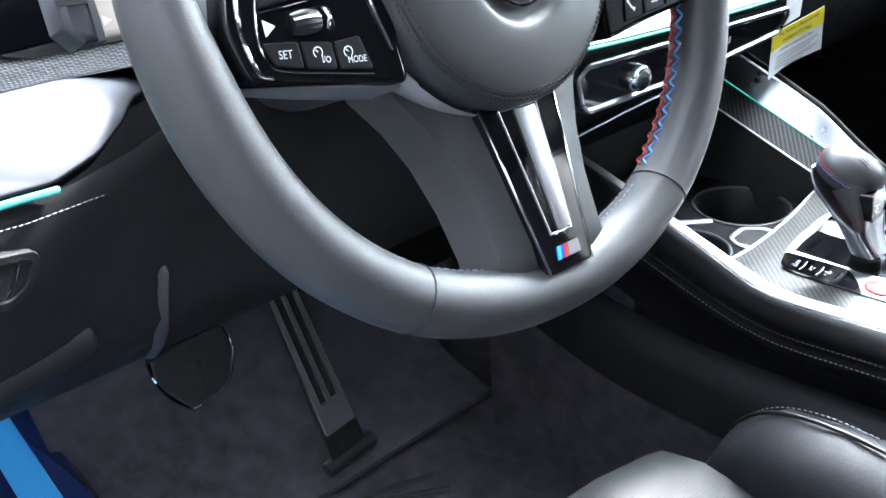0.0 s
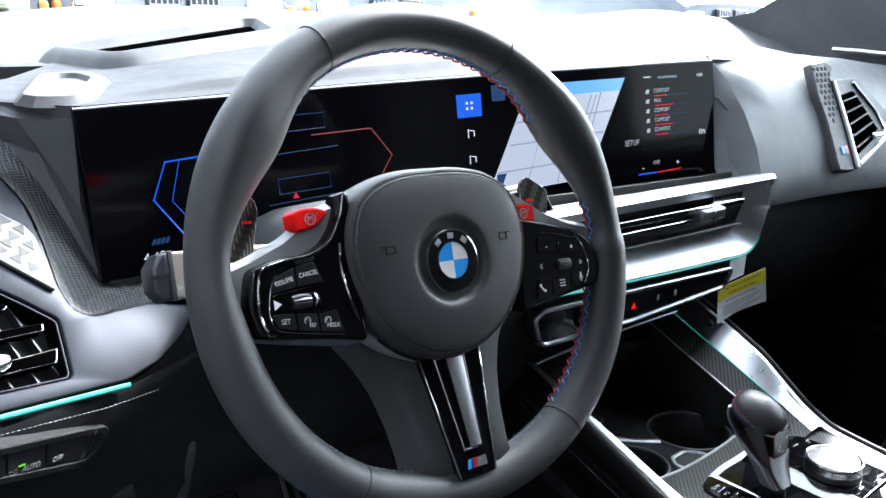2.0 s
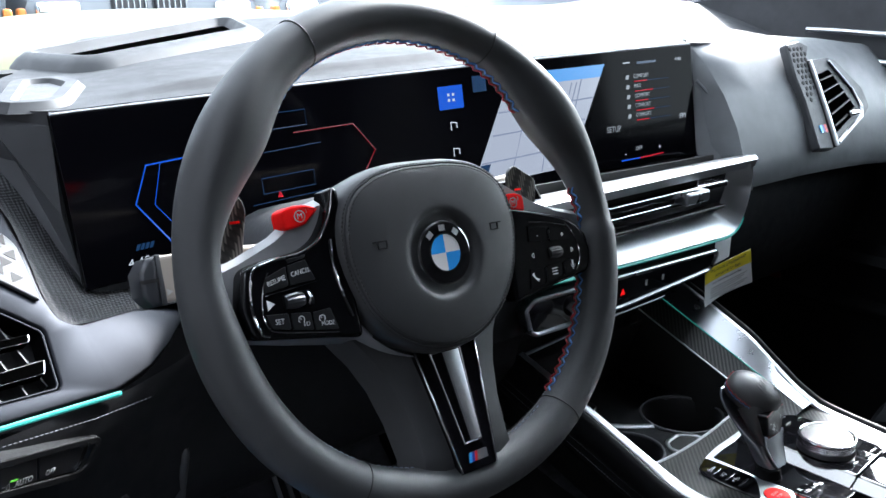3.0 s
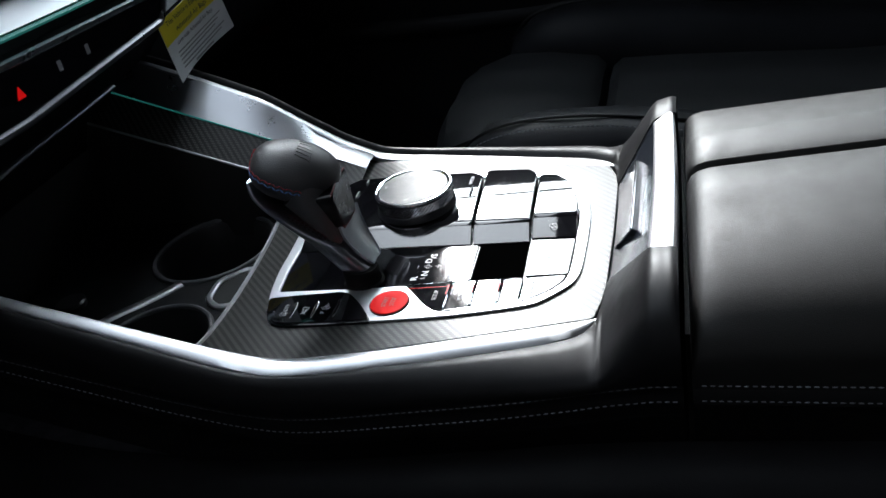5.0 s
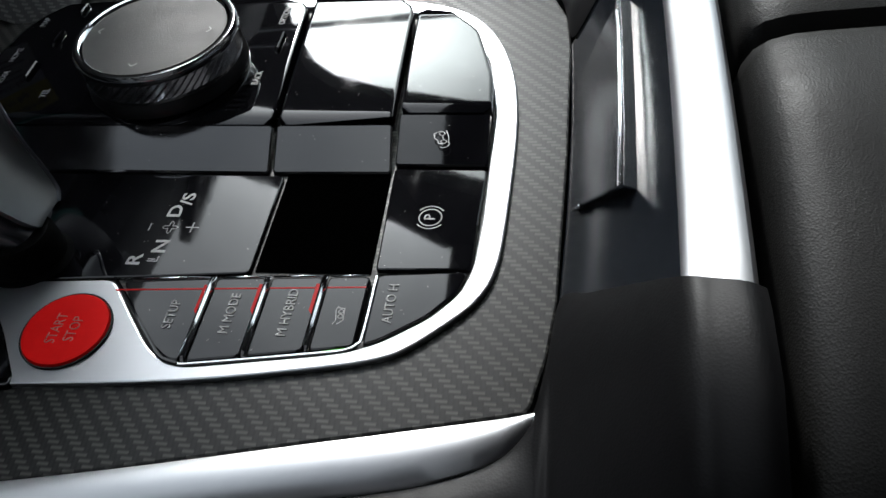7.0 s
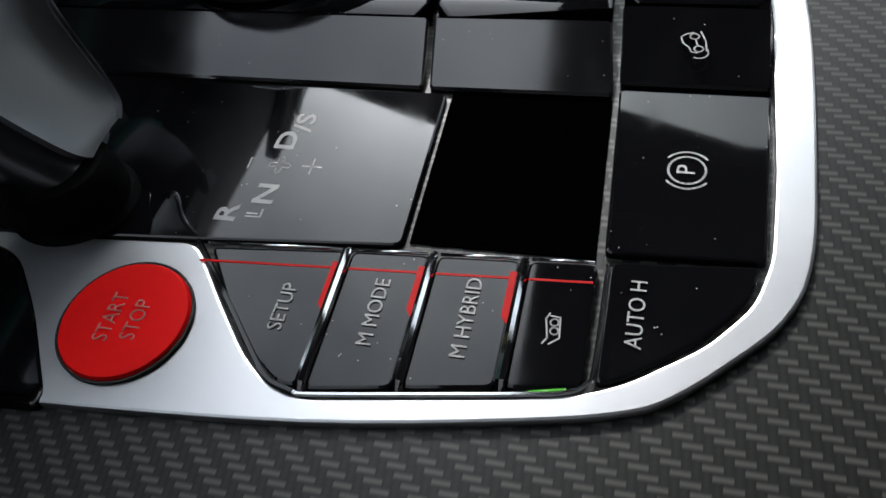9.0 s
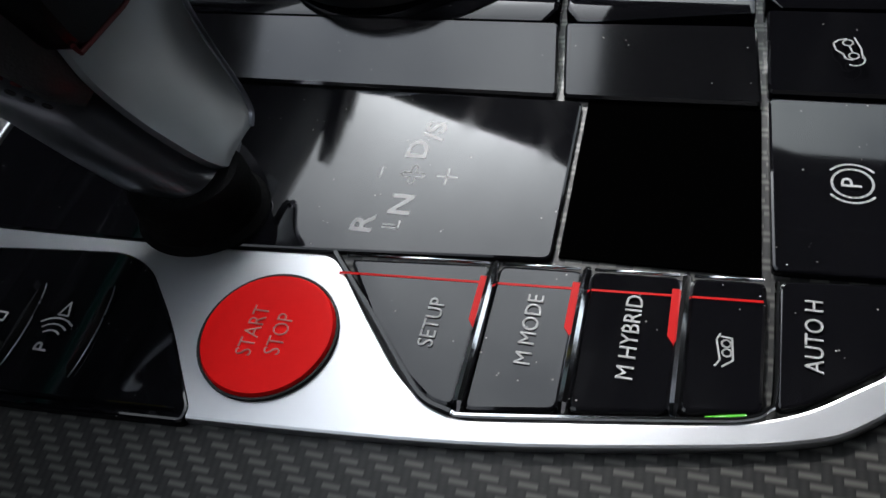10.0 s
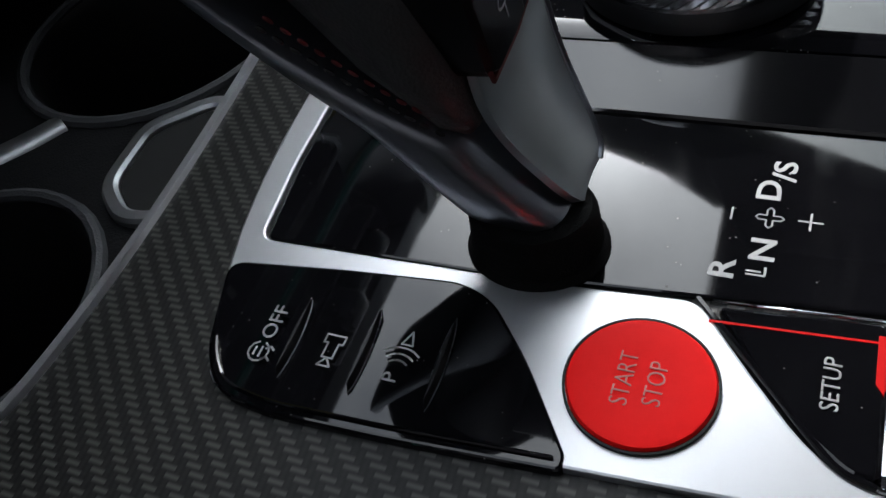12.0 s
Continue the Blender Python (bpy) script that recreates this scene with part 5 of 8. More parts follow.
pad_rows = [hub_ring(0.97, 0.030), hub_ring(1.0, 0.010), hub_ring(1.005, 0.001), hub_ring(0.995, -0.0050), hub_ring(0.978, -0.0096), hub_ring(0.955, -0.0122), hub_ring(0.936, -0.0134), hub_ring(0.931, -0.0124), hub_ring(0.926, -0.0124), hub_ring(0.921, -0.0138), hub_ring(0.905, -0.0146), hub_ring(0.86, -0.0156), hub_ring(0.78, -0.0166), hub_ring(0.66, -0.0176),
            dish_ring(0.0400, -0.0181), dish_ring(0.0345, -0.0183), dish_ring(0.0325, -0.0181), dish_ring(0.0310, -0.0175), dish_ring(0.0296, -0.0163), dish_ring(0.0282, -0.0150), dish_ring(0.0265, -0.0142), dish_ring(0.0245, -0.0140), dish_ring(0.010, -0.0140)]
part("airbag_pad", loft(pad_rows, True, True), LEATHER_WHEEL, wheel, "padded black leather airbag cover", m=WHEEL, crease=70)
for sc, yy in ((0.900, -0.0147), (0.950, -0.0126)):
    seam_line = hub_ring(sc, yy)
    stitches([WHEEL @ Vector(p) for p in seam_line + seam_line[:1]], DARK_THREAD, wheel, 0.0030, 0.00055)
# horn marks and a pressed word
for sx in (-1, 1):
    hx0 = -0.0500 if sx < 0 else 0.0520
    bm = bmesh.new()
    for x0, z0, w, h in ((0, 0.0024, 0.0110, 0.0008), (0.0016, -0.0024, 0.0062, 0.0008), (-0.0018, 0.0, 0.0009, 0.0052), (0.0050, 0.0, 0.0009, 0.0056)):
        box(hx0 + sx * -x0 - w / 2, hx0 + sx * -x0 + w / 2, -0.0181, -0.0160, 0.0085 + z0 - h / 2, 0.0085 + z0 + h / 2, bm=bm)
    part("horn_mark", bm, SOFT, wheel, "pressed horn mark", smooth=False, m=WHEEL)
writing("airbag_lettering", "AIRBAG", 0.0062, SOFT, wheel, WHEEL @ Matrix.Translation((0, -0.0167, -0.0495)) @ Matrix.Rotation(radians(84), 4, "X"))

# round emblem
EM = WHEEL @ Matrix.Translation((EM_X, -0.0150, EM_Z)) @ Matrix.Rotation(radians(90), 4, "X")
emblem = part("emblem", lathe([(0.0, 0.0), (0.0225, 0.0), (0.0225, 0.0016), (0.0215, 0.0026), (0.0, 0.0028)], 48), material("emblem_black", (0.008, 0.008, 0.009), 0.15), wheel, "round emblem in black, blue and white", m=EM)
part("emblem_ring", lathe([(0.0210, 0.0024), (0.0226, 0.0018), (0.0232, 0.0008), (0.0232, 0.0), (0.0205, 0.0)], 48), CHROME, emblem, "chrome ring", m=EM)
part("emblem_inner_ring", frame_ring(circle(0, 0, 0.0138, 40), circle(0, 0, 0.0128, 40), 0.002, 0.0033), CHROME, emblem, m=EM)
for k in range(4):
    fan = [(0, 0)] + [(0.0128 * math.cos(radians(90 * k + a)), 0.0128 * math.sin(radians(90 * k + a))) for a in range(0, 91, 10)]
    part("emblem_quarter", prism(fan, 0.002, 0.0031), WHITE if k % 2 == 0 else BLUE, emblem, smooth=False, m=EM)
bm = bmesh.new()
for a in (130, 90, 50):
    c = Vector((0.0175 * math.cos(radians(a)), 0.0175 * math.sin(radians(a)), 0.0030))
    d = Vector((math.sin(radians(a)), -math.cos(radians(a)), 0))
    o = Vector((math.cos(radians(a)), math.sin(radians(a)), 0))
    bm.faces.new([bm.verts.new(c + d * (sx * 0.0026) + o * (sz * 0.0021)) for sx, sz in ((-1, -1), (1, -1), (1, 1), (-1, 1))])
part("emblem_marks", bm, material("emblem_silver", (0.55, 0.56, 0.58), 0.3, 0.6), emblem, "plain silver marks", smooth=False, m=EM)

# shoulder under the pad with its bright arc


def wide_ring(s, y):
    return [(x * s, y, -0.006 + z * 0.95) for x, z in hub_line]


part("hub_shoulder", loft([wide_ring(1.02, 0.034), wide_ring(1.10, 0.026), wide_ring(1.13, 0.012), wide_ring(1.10, 0.003), wide_ring(1.02, 0.0)], True), SPOKE_GREY, wheel, "dark grey hub shoulder", m=WHEEL)
arc_line = [(x * 1.112, 0.0035, -0.006 + z * 0.95) for x, z in hub_line]
for pick in ([p for p in arc_line if p[0] < -0.030 and -0.050 < p[2] < 0.030],):
    pick.sort(key=lambda p: p[2])
    part("shoulder_arc", tube([WHEEL @ Vector(p) for p in pick], 0.0010, 6), CHROME, wheel, "thin chrome arc")

# button pods
POD_Y = Matrix.Rotation(radians(90), 4, "X")
POD_BLACK = material("pod_black", (0.0045, 0.0047, 0.0055), 0.10)
POD_BLACK.node_tree.nodes["Principled BSDF"].inputs["Specular IOR Level"].default_value = 0.38
POD_DARK = material("pod_dark", (0.0040, 0.0042, 0.0048), 0.20)
POD_DARK.node_tree.nodes["Principled BSDF"].inputs["Specular IOR Level"].default_value = 0.05
KEY_BLACK = material("key_black", (0.0105, 0.0108, 0.0120), 0.45)
KEY_BLACK.node_tree.nodes["Principled BSDF"].inputs["Specular IOR Level"].default_value = 0.15
KEY_INK = material("key_print", (0.85, 0.85, 0.85), 0.5)
POD_L = [(-0.1495, -0.0146), (-0.1440, 0.0080), (-0.1284, 0.0120), (-0.1019, 0.0140), (-0.0900, 0.0195), (-0.0805, 0.0320), (-0.0735, 0.0520), (-0.0690, 0.0500), (-0.0690, 0.0120), (-0.0690, -0.0300), (-0.0680, -0.0490), (-0.0879, -0.0446), (-0.1446, -0.0350)]
POD_R = [(0.0730, 0.0200), (0.0921, 0.0168), (0.1357, 0.0062), (0.1505, -0.0030), (0.1590, -0.0225), (0.1525, -0.0405), (0.1053, -0.0462), (0.0680, -0.0520), (0.0690, -0.0200)]
MM = WHEEL @ POD_Y


def pod(poly, mat):
    return part("button_pod", prism(rounded(poly, 0.006, 4), -0.014, 0.0085, 0.0030, 4), mat, wheel, "gloss-black button pod", m=MM)


def chrome_line(points, r, parent, label="thin chrome line", z=0.0088):
    return part("chrome_line", tube([MM @ Vector((*p[:2], z)) for p in spline(points, 5)], r, 6), CHROME, parent, label)


def key(body_, poly, z=0.0096, mat=None):
    return part("key", prism(rounded(poly, 0.0010, 2), 0.006, z, 0.0006), mat or KEY_BLACK, body_, "satin black key", m=MM)


def print_on(kk, body, x, z, size, turn, wide=0.85):
    return writing("key_lettering", body, size, KEY_INK, kk, MM @ Matrix.Translation((x, z, 0.00975)) @ Matrix.Rotation(radians(turn), 4, "Z"), 0.00004, wide=wide)


left_pod = pod(POD_L, POD_BLACK)
chrome_line([(-0.1150, 0.0112), (-0.1284, 0.0096), (-0.1385, 0.0052), (-0.1425, -0.0146), (-0.1395, -0.0312), (-0.1340, -0.0346)], 0.0009, left_pod, "bright chrome edge", 0.0086)
chrome_line([(-0.0990, 0.0136), (-0.0895, 0.0188), (-0.0800, 0.0316), (-0.0738, 0.0500)], 0.0006, left_pod)
chrome_line([(-0.0815, 0.0180), (-0.0824, 0.0050), (-0.0806, -0.0120), (-0.0748, -0.0333)], 0.0009, left_pod, "bright chrome arc", 0.0092)
chrome_line([(-0.1285, 0.0040), (-0.1335, -0.0060), (-0.1362, -0.0200), (-0.1340, -0.0290), (-0.1280, -0.0330), (-0.1040, -0.0380), (-0.0868, -0.0412)], 0.0004, left_pod)
chrome_line([(-0.1330, -0.0098), (-0.1150, -0.0082), (-0.0962, -0.0066)], 0.00035, left_pod, z=0.0092)
k1 = key(left_pod, [(-0.1308, 0.0010), (-0.1163, 0.0060), (-0.1164, -0.0063), (-0.1334, -0.0083)])
k2 = key(left_pod, [(-0.1150, 0.0062), (-0.1022, 0.0082), (-0.0970, -0.0054), (-0.1154, -0.0063)])
k3 = key(left_pod, [(-0.1348, -0.0212), (-0.1199, -0.0228), (-0.1195, -0.0331), (-0.1318, -0.0304)])
k4 = key(left_pod, [(-0.1184, -0.0230), (-0.1046, -0.0252), (-0.1043, -0.0363), (-0.1182, -0.0336)])
k5 = key(left_pod, [(-0.1030, -0.0254), (-0.0904, -0.0248), (-0.0866, -0.0392), (-0.1030, -0.0366)])
part("key_strip", prism([(-0.1150, 0.0100), (-0.1010, 0.0112), (-0.1020, 0.0092), (-0.1145, 0.0076)], 0.0070, 0.0092, 0.0005), KEY_BLACK, left_pod, "satin black strip", m=MM)
for kk, body, x, z, size, turn in ((k1, "RESUME", -0.1243, -0.0020, 0.0043, 11), (k2, "CANCEL", -0.1070, 0.0008, 0.0042, 6), (k3, "SET", -0.1266, -0.0270, 0.0047, -5), (k4, "I/O", -0.1088, -0.0318, 0.0038, -8), (k5, "MODE", -0.0941, -0.0341, 0.0039, -5)):
    print_on(kk, body, x, z, size, turn)
part("key_arrow", prism([(-0.1325, -0.0125), (-0.1325, -0.0190), (-0.1275, -0.0156)], 0.0086, 0.0091), KEY_INK, left_pod, smooth=False, m=MM)
cradle = part("scroll_cradle", prism(rounded([(-0.1225, -0.0105), (-0.1010, -0.0105), (-0.1000, -0.0215), (-0.1225, -0.0215)], 0.003, 3), 0.0075, 0.0089, 0.0006), POD_DARK, left_pod, "black cradle", m=MM)


def scroll_wheel(x, z, long_, r, mat, parent, label):
    """A ribbed roller lying across a pod."""
    prof = []
    for k in range(9):
        f = k / 8
        prof.append((r * (0.82 + 0.18 * math.sin(math.pi * f)), long_ * (f - 0.5)))
    bm_ = lathe([(0.0, -long_ / 2)] + prof + [(0.0, long_ / 2)], 26)
    for k, v in enumerate(bm_.verts):
        if (k % 26) % 2:
            v.co.x *= 0.93
            v.co.y *= 0.93
    return part("scroll_wheel", bm_, mat, parent, label, smooth=False, m=MM @ Matrix.Translation((x, z, 0.0080)) @ Matrix.Rotation(radians(90), 4, "Y"))


scroll_wheel(-0.1140, -0.0160, 0.0125, 0.0052, brushed("scroll_metal", (0.16, 0.16, 0.17), 0.3), left_pod, "ribbed metal scroll wheel")
part("scroll_tip", tube([MM @ Vector((-0.1052, -0.0115, 0.0100)), MM @ Vector((-0.1036, -0.0155, 0.0112)), MM @ Vector((-0.1046, -0.0200, 0.0100))], 0.0011, 8), CHROME, left_pod, "chrome side tip")
right_pod = pod(POD_R, POD_DARK)
# highlight on the black outer facet, built as a chrome sliver
part("pod_glint", tube([MM @ Vector((*p[:2], 0.0060)) for p in spline([(0.1490, -0.0030), (0.1550, -0.0120), (0.1580, -0.0225)], 5)], [0.0006] * 3 + [0.0016] * 5 + [0.0006] * 3, 8), CHROME, right_pod, "chrome sliver standing for the facet's highlight")
chrome_line([(0.1330, 0.0020), (0.1404, -0.0081), (0.1440, -0.0200), (0.1430, -0.0300), (0.1373, -0.0376)], 0.0004, right_pod, "fine chrome arc")
chrome_line([(0.0940, 0.0070), (0.1150, 0.0040), (0.1330, -0.0005)], 0.00035, right_pod)
rk = []
for poly in ([(0.0915, 0.0040), (0.1120, 0.0010), (0.1105, -0.0105), (0.0900, -0.0085)], [(0.1140, 0.0005), (0.1340, -0.0030), (0.1375, -0.0130), (0.1125, -0.0110)], [(0.0870, -0.0290), (0.1025, -0.0295), (0.1005, -0.0430), (0.0840, -0.0445)], [(0.1045, -0.0295), (0.1230, -0.0285), (0.1210, -0.0400), (0.1025, -0.0428)], [(0.1250, -0.0282), (0.1405, -0.0270), (0.1365, -0.0380), (0.1230, -0.0398)]):
    rk.append(key(right_pod, poly, 0.0093, POD_DARK))
print_on(rk[0], "-", 0.1002, -0.0041, 0.0080, -8)
print_on(rk[1], "+", 0.1269, -0.0075, 0.0072, -8)
for (ax_, az_), (bx_, bz_) in (((0.1132, -0.0018), (0.1118, -0.0085)), ((0.1036, -0.0305), (0.1017, -0.0420)), ((0.1243, -0.0290), (0.1222, -0.0390))):
    part("key_gap", tube([MM @ Vector((ax_, az_, 0.0093)), MM @ Vector((bx_, bz_, 0.0093))], 0.0006, 6), DARKENED_SILVER, right_pod, "grey gap line")


def pod_icon(lines, parent, m, w=0.0005, z=0.0092, mat=None):
    bm = bmesh.new()
    for l in lines:
        for a, b in zip(l, l[1:]):
            d = Vector((b[0] - a[0], b[1] - a[1], 0)).normalized()
            s = Vector((-d.y, d.x, 0)) * w / 2
            bm.faces.new([bm.verts.new(Vector((*p, z)) + q) for p, q in ((a, -s), (b, -s), (b, s), (a, s))])
    part("key_icon", bm, mat or WHITE, parent, smooth=False, m=m)


for kk, x, z in ((k4, -0.1120, -0.0283), (k5, -0.0977, -0.0303)):
    pod_icon([arc_pts(x, z, 0.0021, -60, 230, 10), [(x, z), (x - 0.0010, z + 0.0012)]], kk, MM, 0.0005, 0.0098, KEY_INK)
pod_icon([[(0.0888, -0.0335), (0.0896, -0.0352), (0.0912, -0.0372), (0.0932, -0.0384)]], rk[2], MM, 0.0014, 0.0096, KEY_INK)
pod_icon([[(0.0884, -0.0330), (0.0894, -0.0340)], [(0.0928, -0.0380), (0.0938, -0.0390)]], rk[2], MM, 0.0022, 0.0096, KEY_INK)
pod_icon([[(0.1095, -0.0346 + d), (0.1155, -0.0346 + d)] for d in (-0.0022, 0.0, 0.0022)], rk[3], MM, 0.0007, 0.0096, KEY_INK)
pod_icon([[(0.1335, -0.0335), (0.1335, -0.0290)]], rk[4], MM, 0.0018, 0.0096, KEY_INK)
pod_icon([arc_pts(0.1335, -0.0325, 0.0022, 180, 360, 6), [(0.1335, -0.0347), (0.1335, -0.0362)]], rk[4], MM, 0.0005, 0.0096, KEY_INK)
for x, z, sgn_ in ((0.0921, -0.0192, -1), (0.1358, -0.0206, 1)):
    pod_icon([[(x - sgn_ * 0.0011, z - 0.0018), (x + sgn_ * 0.0013, z), (x - sgn_ * 0.0011, z + 0.0018), (x - sgn_ * 0.0011, z - 0.0018)]], right_pod, MM, 0.0005, 0.0092, KEY_INK)
scroll_wheel(0.1167, -0.0201, 0.0130, 0.0050, RUBBER, right_pod, "ribbed black scroll wheel")

# arms behind the pods and the lower spoke
for sx in (-1, 1):
    rows = []
    for x, zt, zb, yf, yb in ((0.055, 0.052, -0.055, 0.004, 0.040), (0.085, 0.044, -0.050, 0.004, 0.036), (0.115, 0.026, -0.044, 0.004, 0.030), (0.140, 0.016, -0.038, 0.005, 0.024), (0.162, 0.010, -0.034, 0.004, 0.016)):
        rows.append([(sx * x, yf, zt - 0.004), (sx * x, (yf * 2 + yb) / 3, zt), (sx * x, yb, zt - 0.006), (sx * x, yb, zb + 0.006), (sx * x, (yf + yb) / 2, zb), (sx * x, yf, zb + 0.004)])
    part("spoke", loft(rows, True, True), SPOKE_GREY, wheel, "satin grey side spoke", m=WHEEL)
leg = []
for z, wl, yf, yb in ((-0.030, 0.074, 0.010, 0.036), (-0.052, 0.066, 0.009, 0.034), (-0.070, 0.054, 0.006, 0.030), (-0.090, 0.045, 0.001, 0.026), (-0.115, 0.0395, -0.004, 0.020), (-0.140, 0.0375, -0.009, 0.014), (-0.158, 0.041, -0.009, 0.011), (-0.166, 0.047, -0.004, 0.008)):
    leg.append([(-wl - 0.010, yb, z), (-wl - 0.004, yf + 0.010, z), (-wl, yf + 0.003, z), (-wl * 0.62, yf - 0.001, z), (-wl * 0.5, yf - 0.0005, z), (wl * 0.5, yf - 0.0005, z), (wl * 0.62, yf - 0.001, z), (wl, yf + 0.003, z), (wl + 0.004, yf + 0.010, z), (wl + 0.010, yb, z), (0, yb + 0.004, z)])
part("lower_spoke", loft(leg, True, True), LEATHER_WHEEL, wheel, "dark lower spoke", m=WHEEL)
vt = [(-0.0270, 0.0440), (0.0270, 0.0440), (0.0158, -0.0460), (-0.0158, -0.0460)]
mv = WHEEL @ Matrix.Translation((0, -0.0052, -0.1120)) @ Matrix.Rotation(radians(-10.3), 4, "X") @ POD_Y
trim = part("spoke_trim", prism(rounded(vt, 0.002, 3), -0.006, 0.0030, 0.0008), GLOSS_CLEAN, wheel, "gloss-black tapered trim", m=mv)
for a, b in ((0, 3), (1, 2)):
    part("trim_edge", tube([mv @ Vector((*vt[a], 0.0030)), mv @ Vector((*vt[b], 0.0030))], 0.0008, 6), CHROME, trim, "chrome edge")
win = [(-0.0150, 0.0400), (0.0125, 0.0400), (0.0085, -0.0270), (-0.0075, -0.0270)]
part("trim_bezel", frame_ring(win, inset(win, 0.0010), 0.0028, 0.0040, 0.0003), CHROME, trim, "chrome bezel", m=mv)
bw = [(-0.0040, 0.0385), (0.0095, 0.0385), (0.0070, -0.0255), (-0.0010, -0.0255)]
part("trim_blade", prism(bw, 0.0028, 0.0050, 0.0008), SILVER, trim, "polished blade", m=mv)
for k, mat in enumerate((M_BLUE, M_NAVY, M_RED)):
    part("badge_stripe", prism([(-0.0080 + 0.0024 * k, -0.0400), (-0.0058 + 0.0024 * k, -0.0400), (-0.0040 + 0.0024 * k, -0.0335), (-0.0062 + 0.0024 * k, -0.0335)], 0.0028, 0.0040), mat, trim, smooth=False, m=mv)
part("badge_block", prism([(-0.0004, -0.0400), (0.0088, -0.0400), (0.0092, -0.0335), (0.0014, -0.0335)], 0.0028, 0.0040), SILVER_DARK, trim, smooth=False, m=mv)

# red push buttons, paddles
for sx in (-1, 1):
    poly = [(-0.0105, 0.0040), (-0.0100, -0.0070), (0.0030, -0.0052), (0.0130, 0.0030), (0.0060, 0.0062), (-0.0040, 0.0064)]
    poly = [(x * 1.15, z * 1.15) for x, z in poly]
    if sx > 0:
        poly = [(-x, z) for x, z in poly][::-1]
    mr = WHEEL @ Matrix.Translation((-0.0955, 0.006, 0.0360) if sx < 0 else (0.0900, 0.006, 0.0240)) @ POD_Y
    rb = part("red_button", prism(rounded(poly, 0.003, 4), -0.010, 0.006, 0.0018, 3), RED, wheel, "glossy red push button", m=mr)
    part("button_ring", frame_ring(circle(0, 0, 0.0040, 24), circle(0, 0, 0.0034, 24), 0.006, 0.0063), WHITE_INK, rb, m=mr)
    writing("button_lettering", "M", 0.0052, WHITE_INK, rb, mr @ Matrix.Translation((0, 0, 0.0062)), wide=1.1)
    writing("button_lettering", "1" if sx < 0 else "2", 0.0038, WHITE_INK, rb, mr @ Matrix.Translation((0.0052, 0.0026, 0.0062)))
    pd = [(-0.150, 0.046), (-0.128, 0.060), (-0.1205, 0.0555), (-0.1180, 0.0465), (-0.1200, 0.0400), (-0.1262, 0.0160), (-0.1420, 0.0140)]
    mark = (-0.1310, -0.1240, 0.0386, 0.0404)
    if sx > 0:
        pd = [(-x - 0.004, z - 0.004) for x, z in pd][::-1]
        mark = (0.1200, 0.1270, 0.0346, 0.0364)
    mp = WHEEL @ Matrix.Translation((0, 0.030, 0)) @ POD_Y
    pdl = part("paddle", prism(rounded(pd, 0.004, 4), -0.0015, 0.002, 0.0008), CARBON_GLOSS, wheel, "carbon shift paddle", m=mp)
    part("paddle_mark", box(*mark, 0.0018, 0.0024), RED, pdl, "red mark", smooth=False, m=mp)

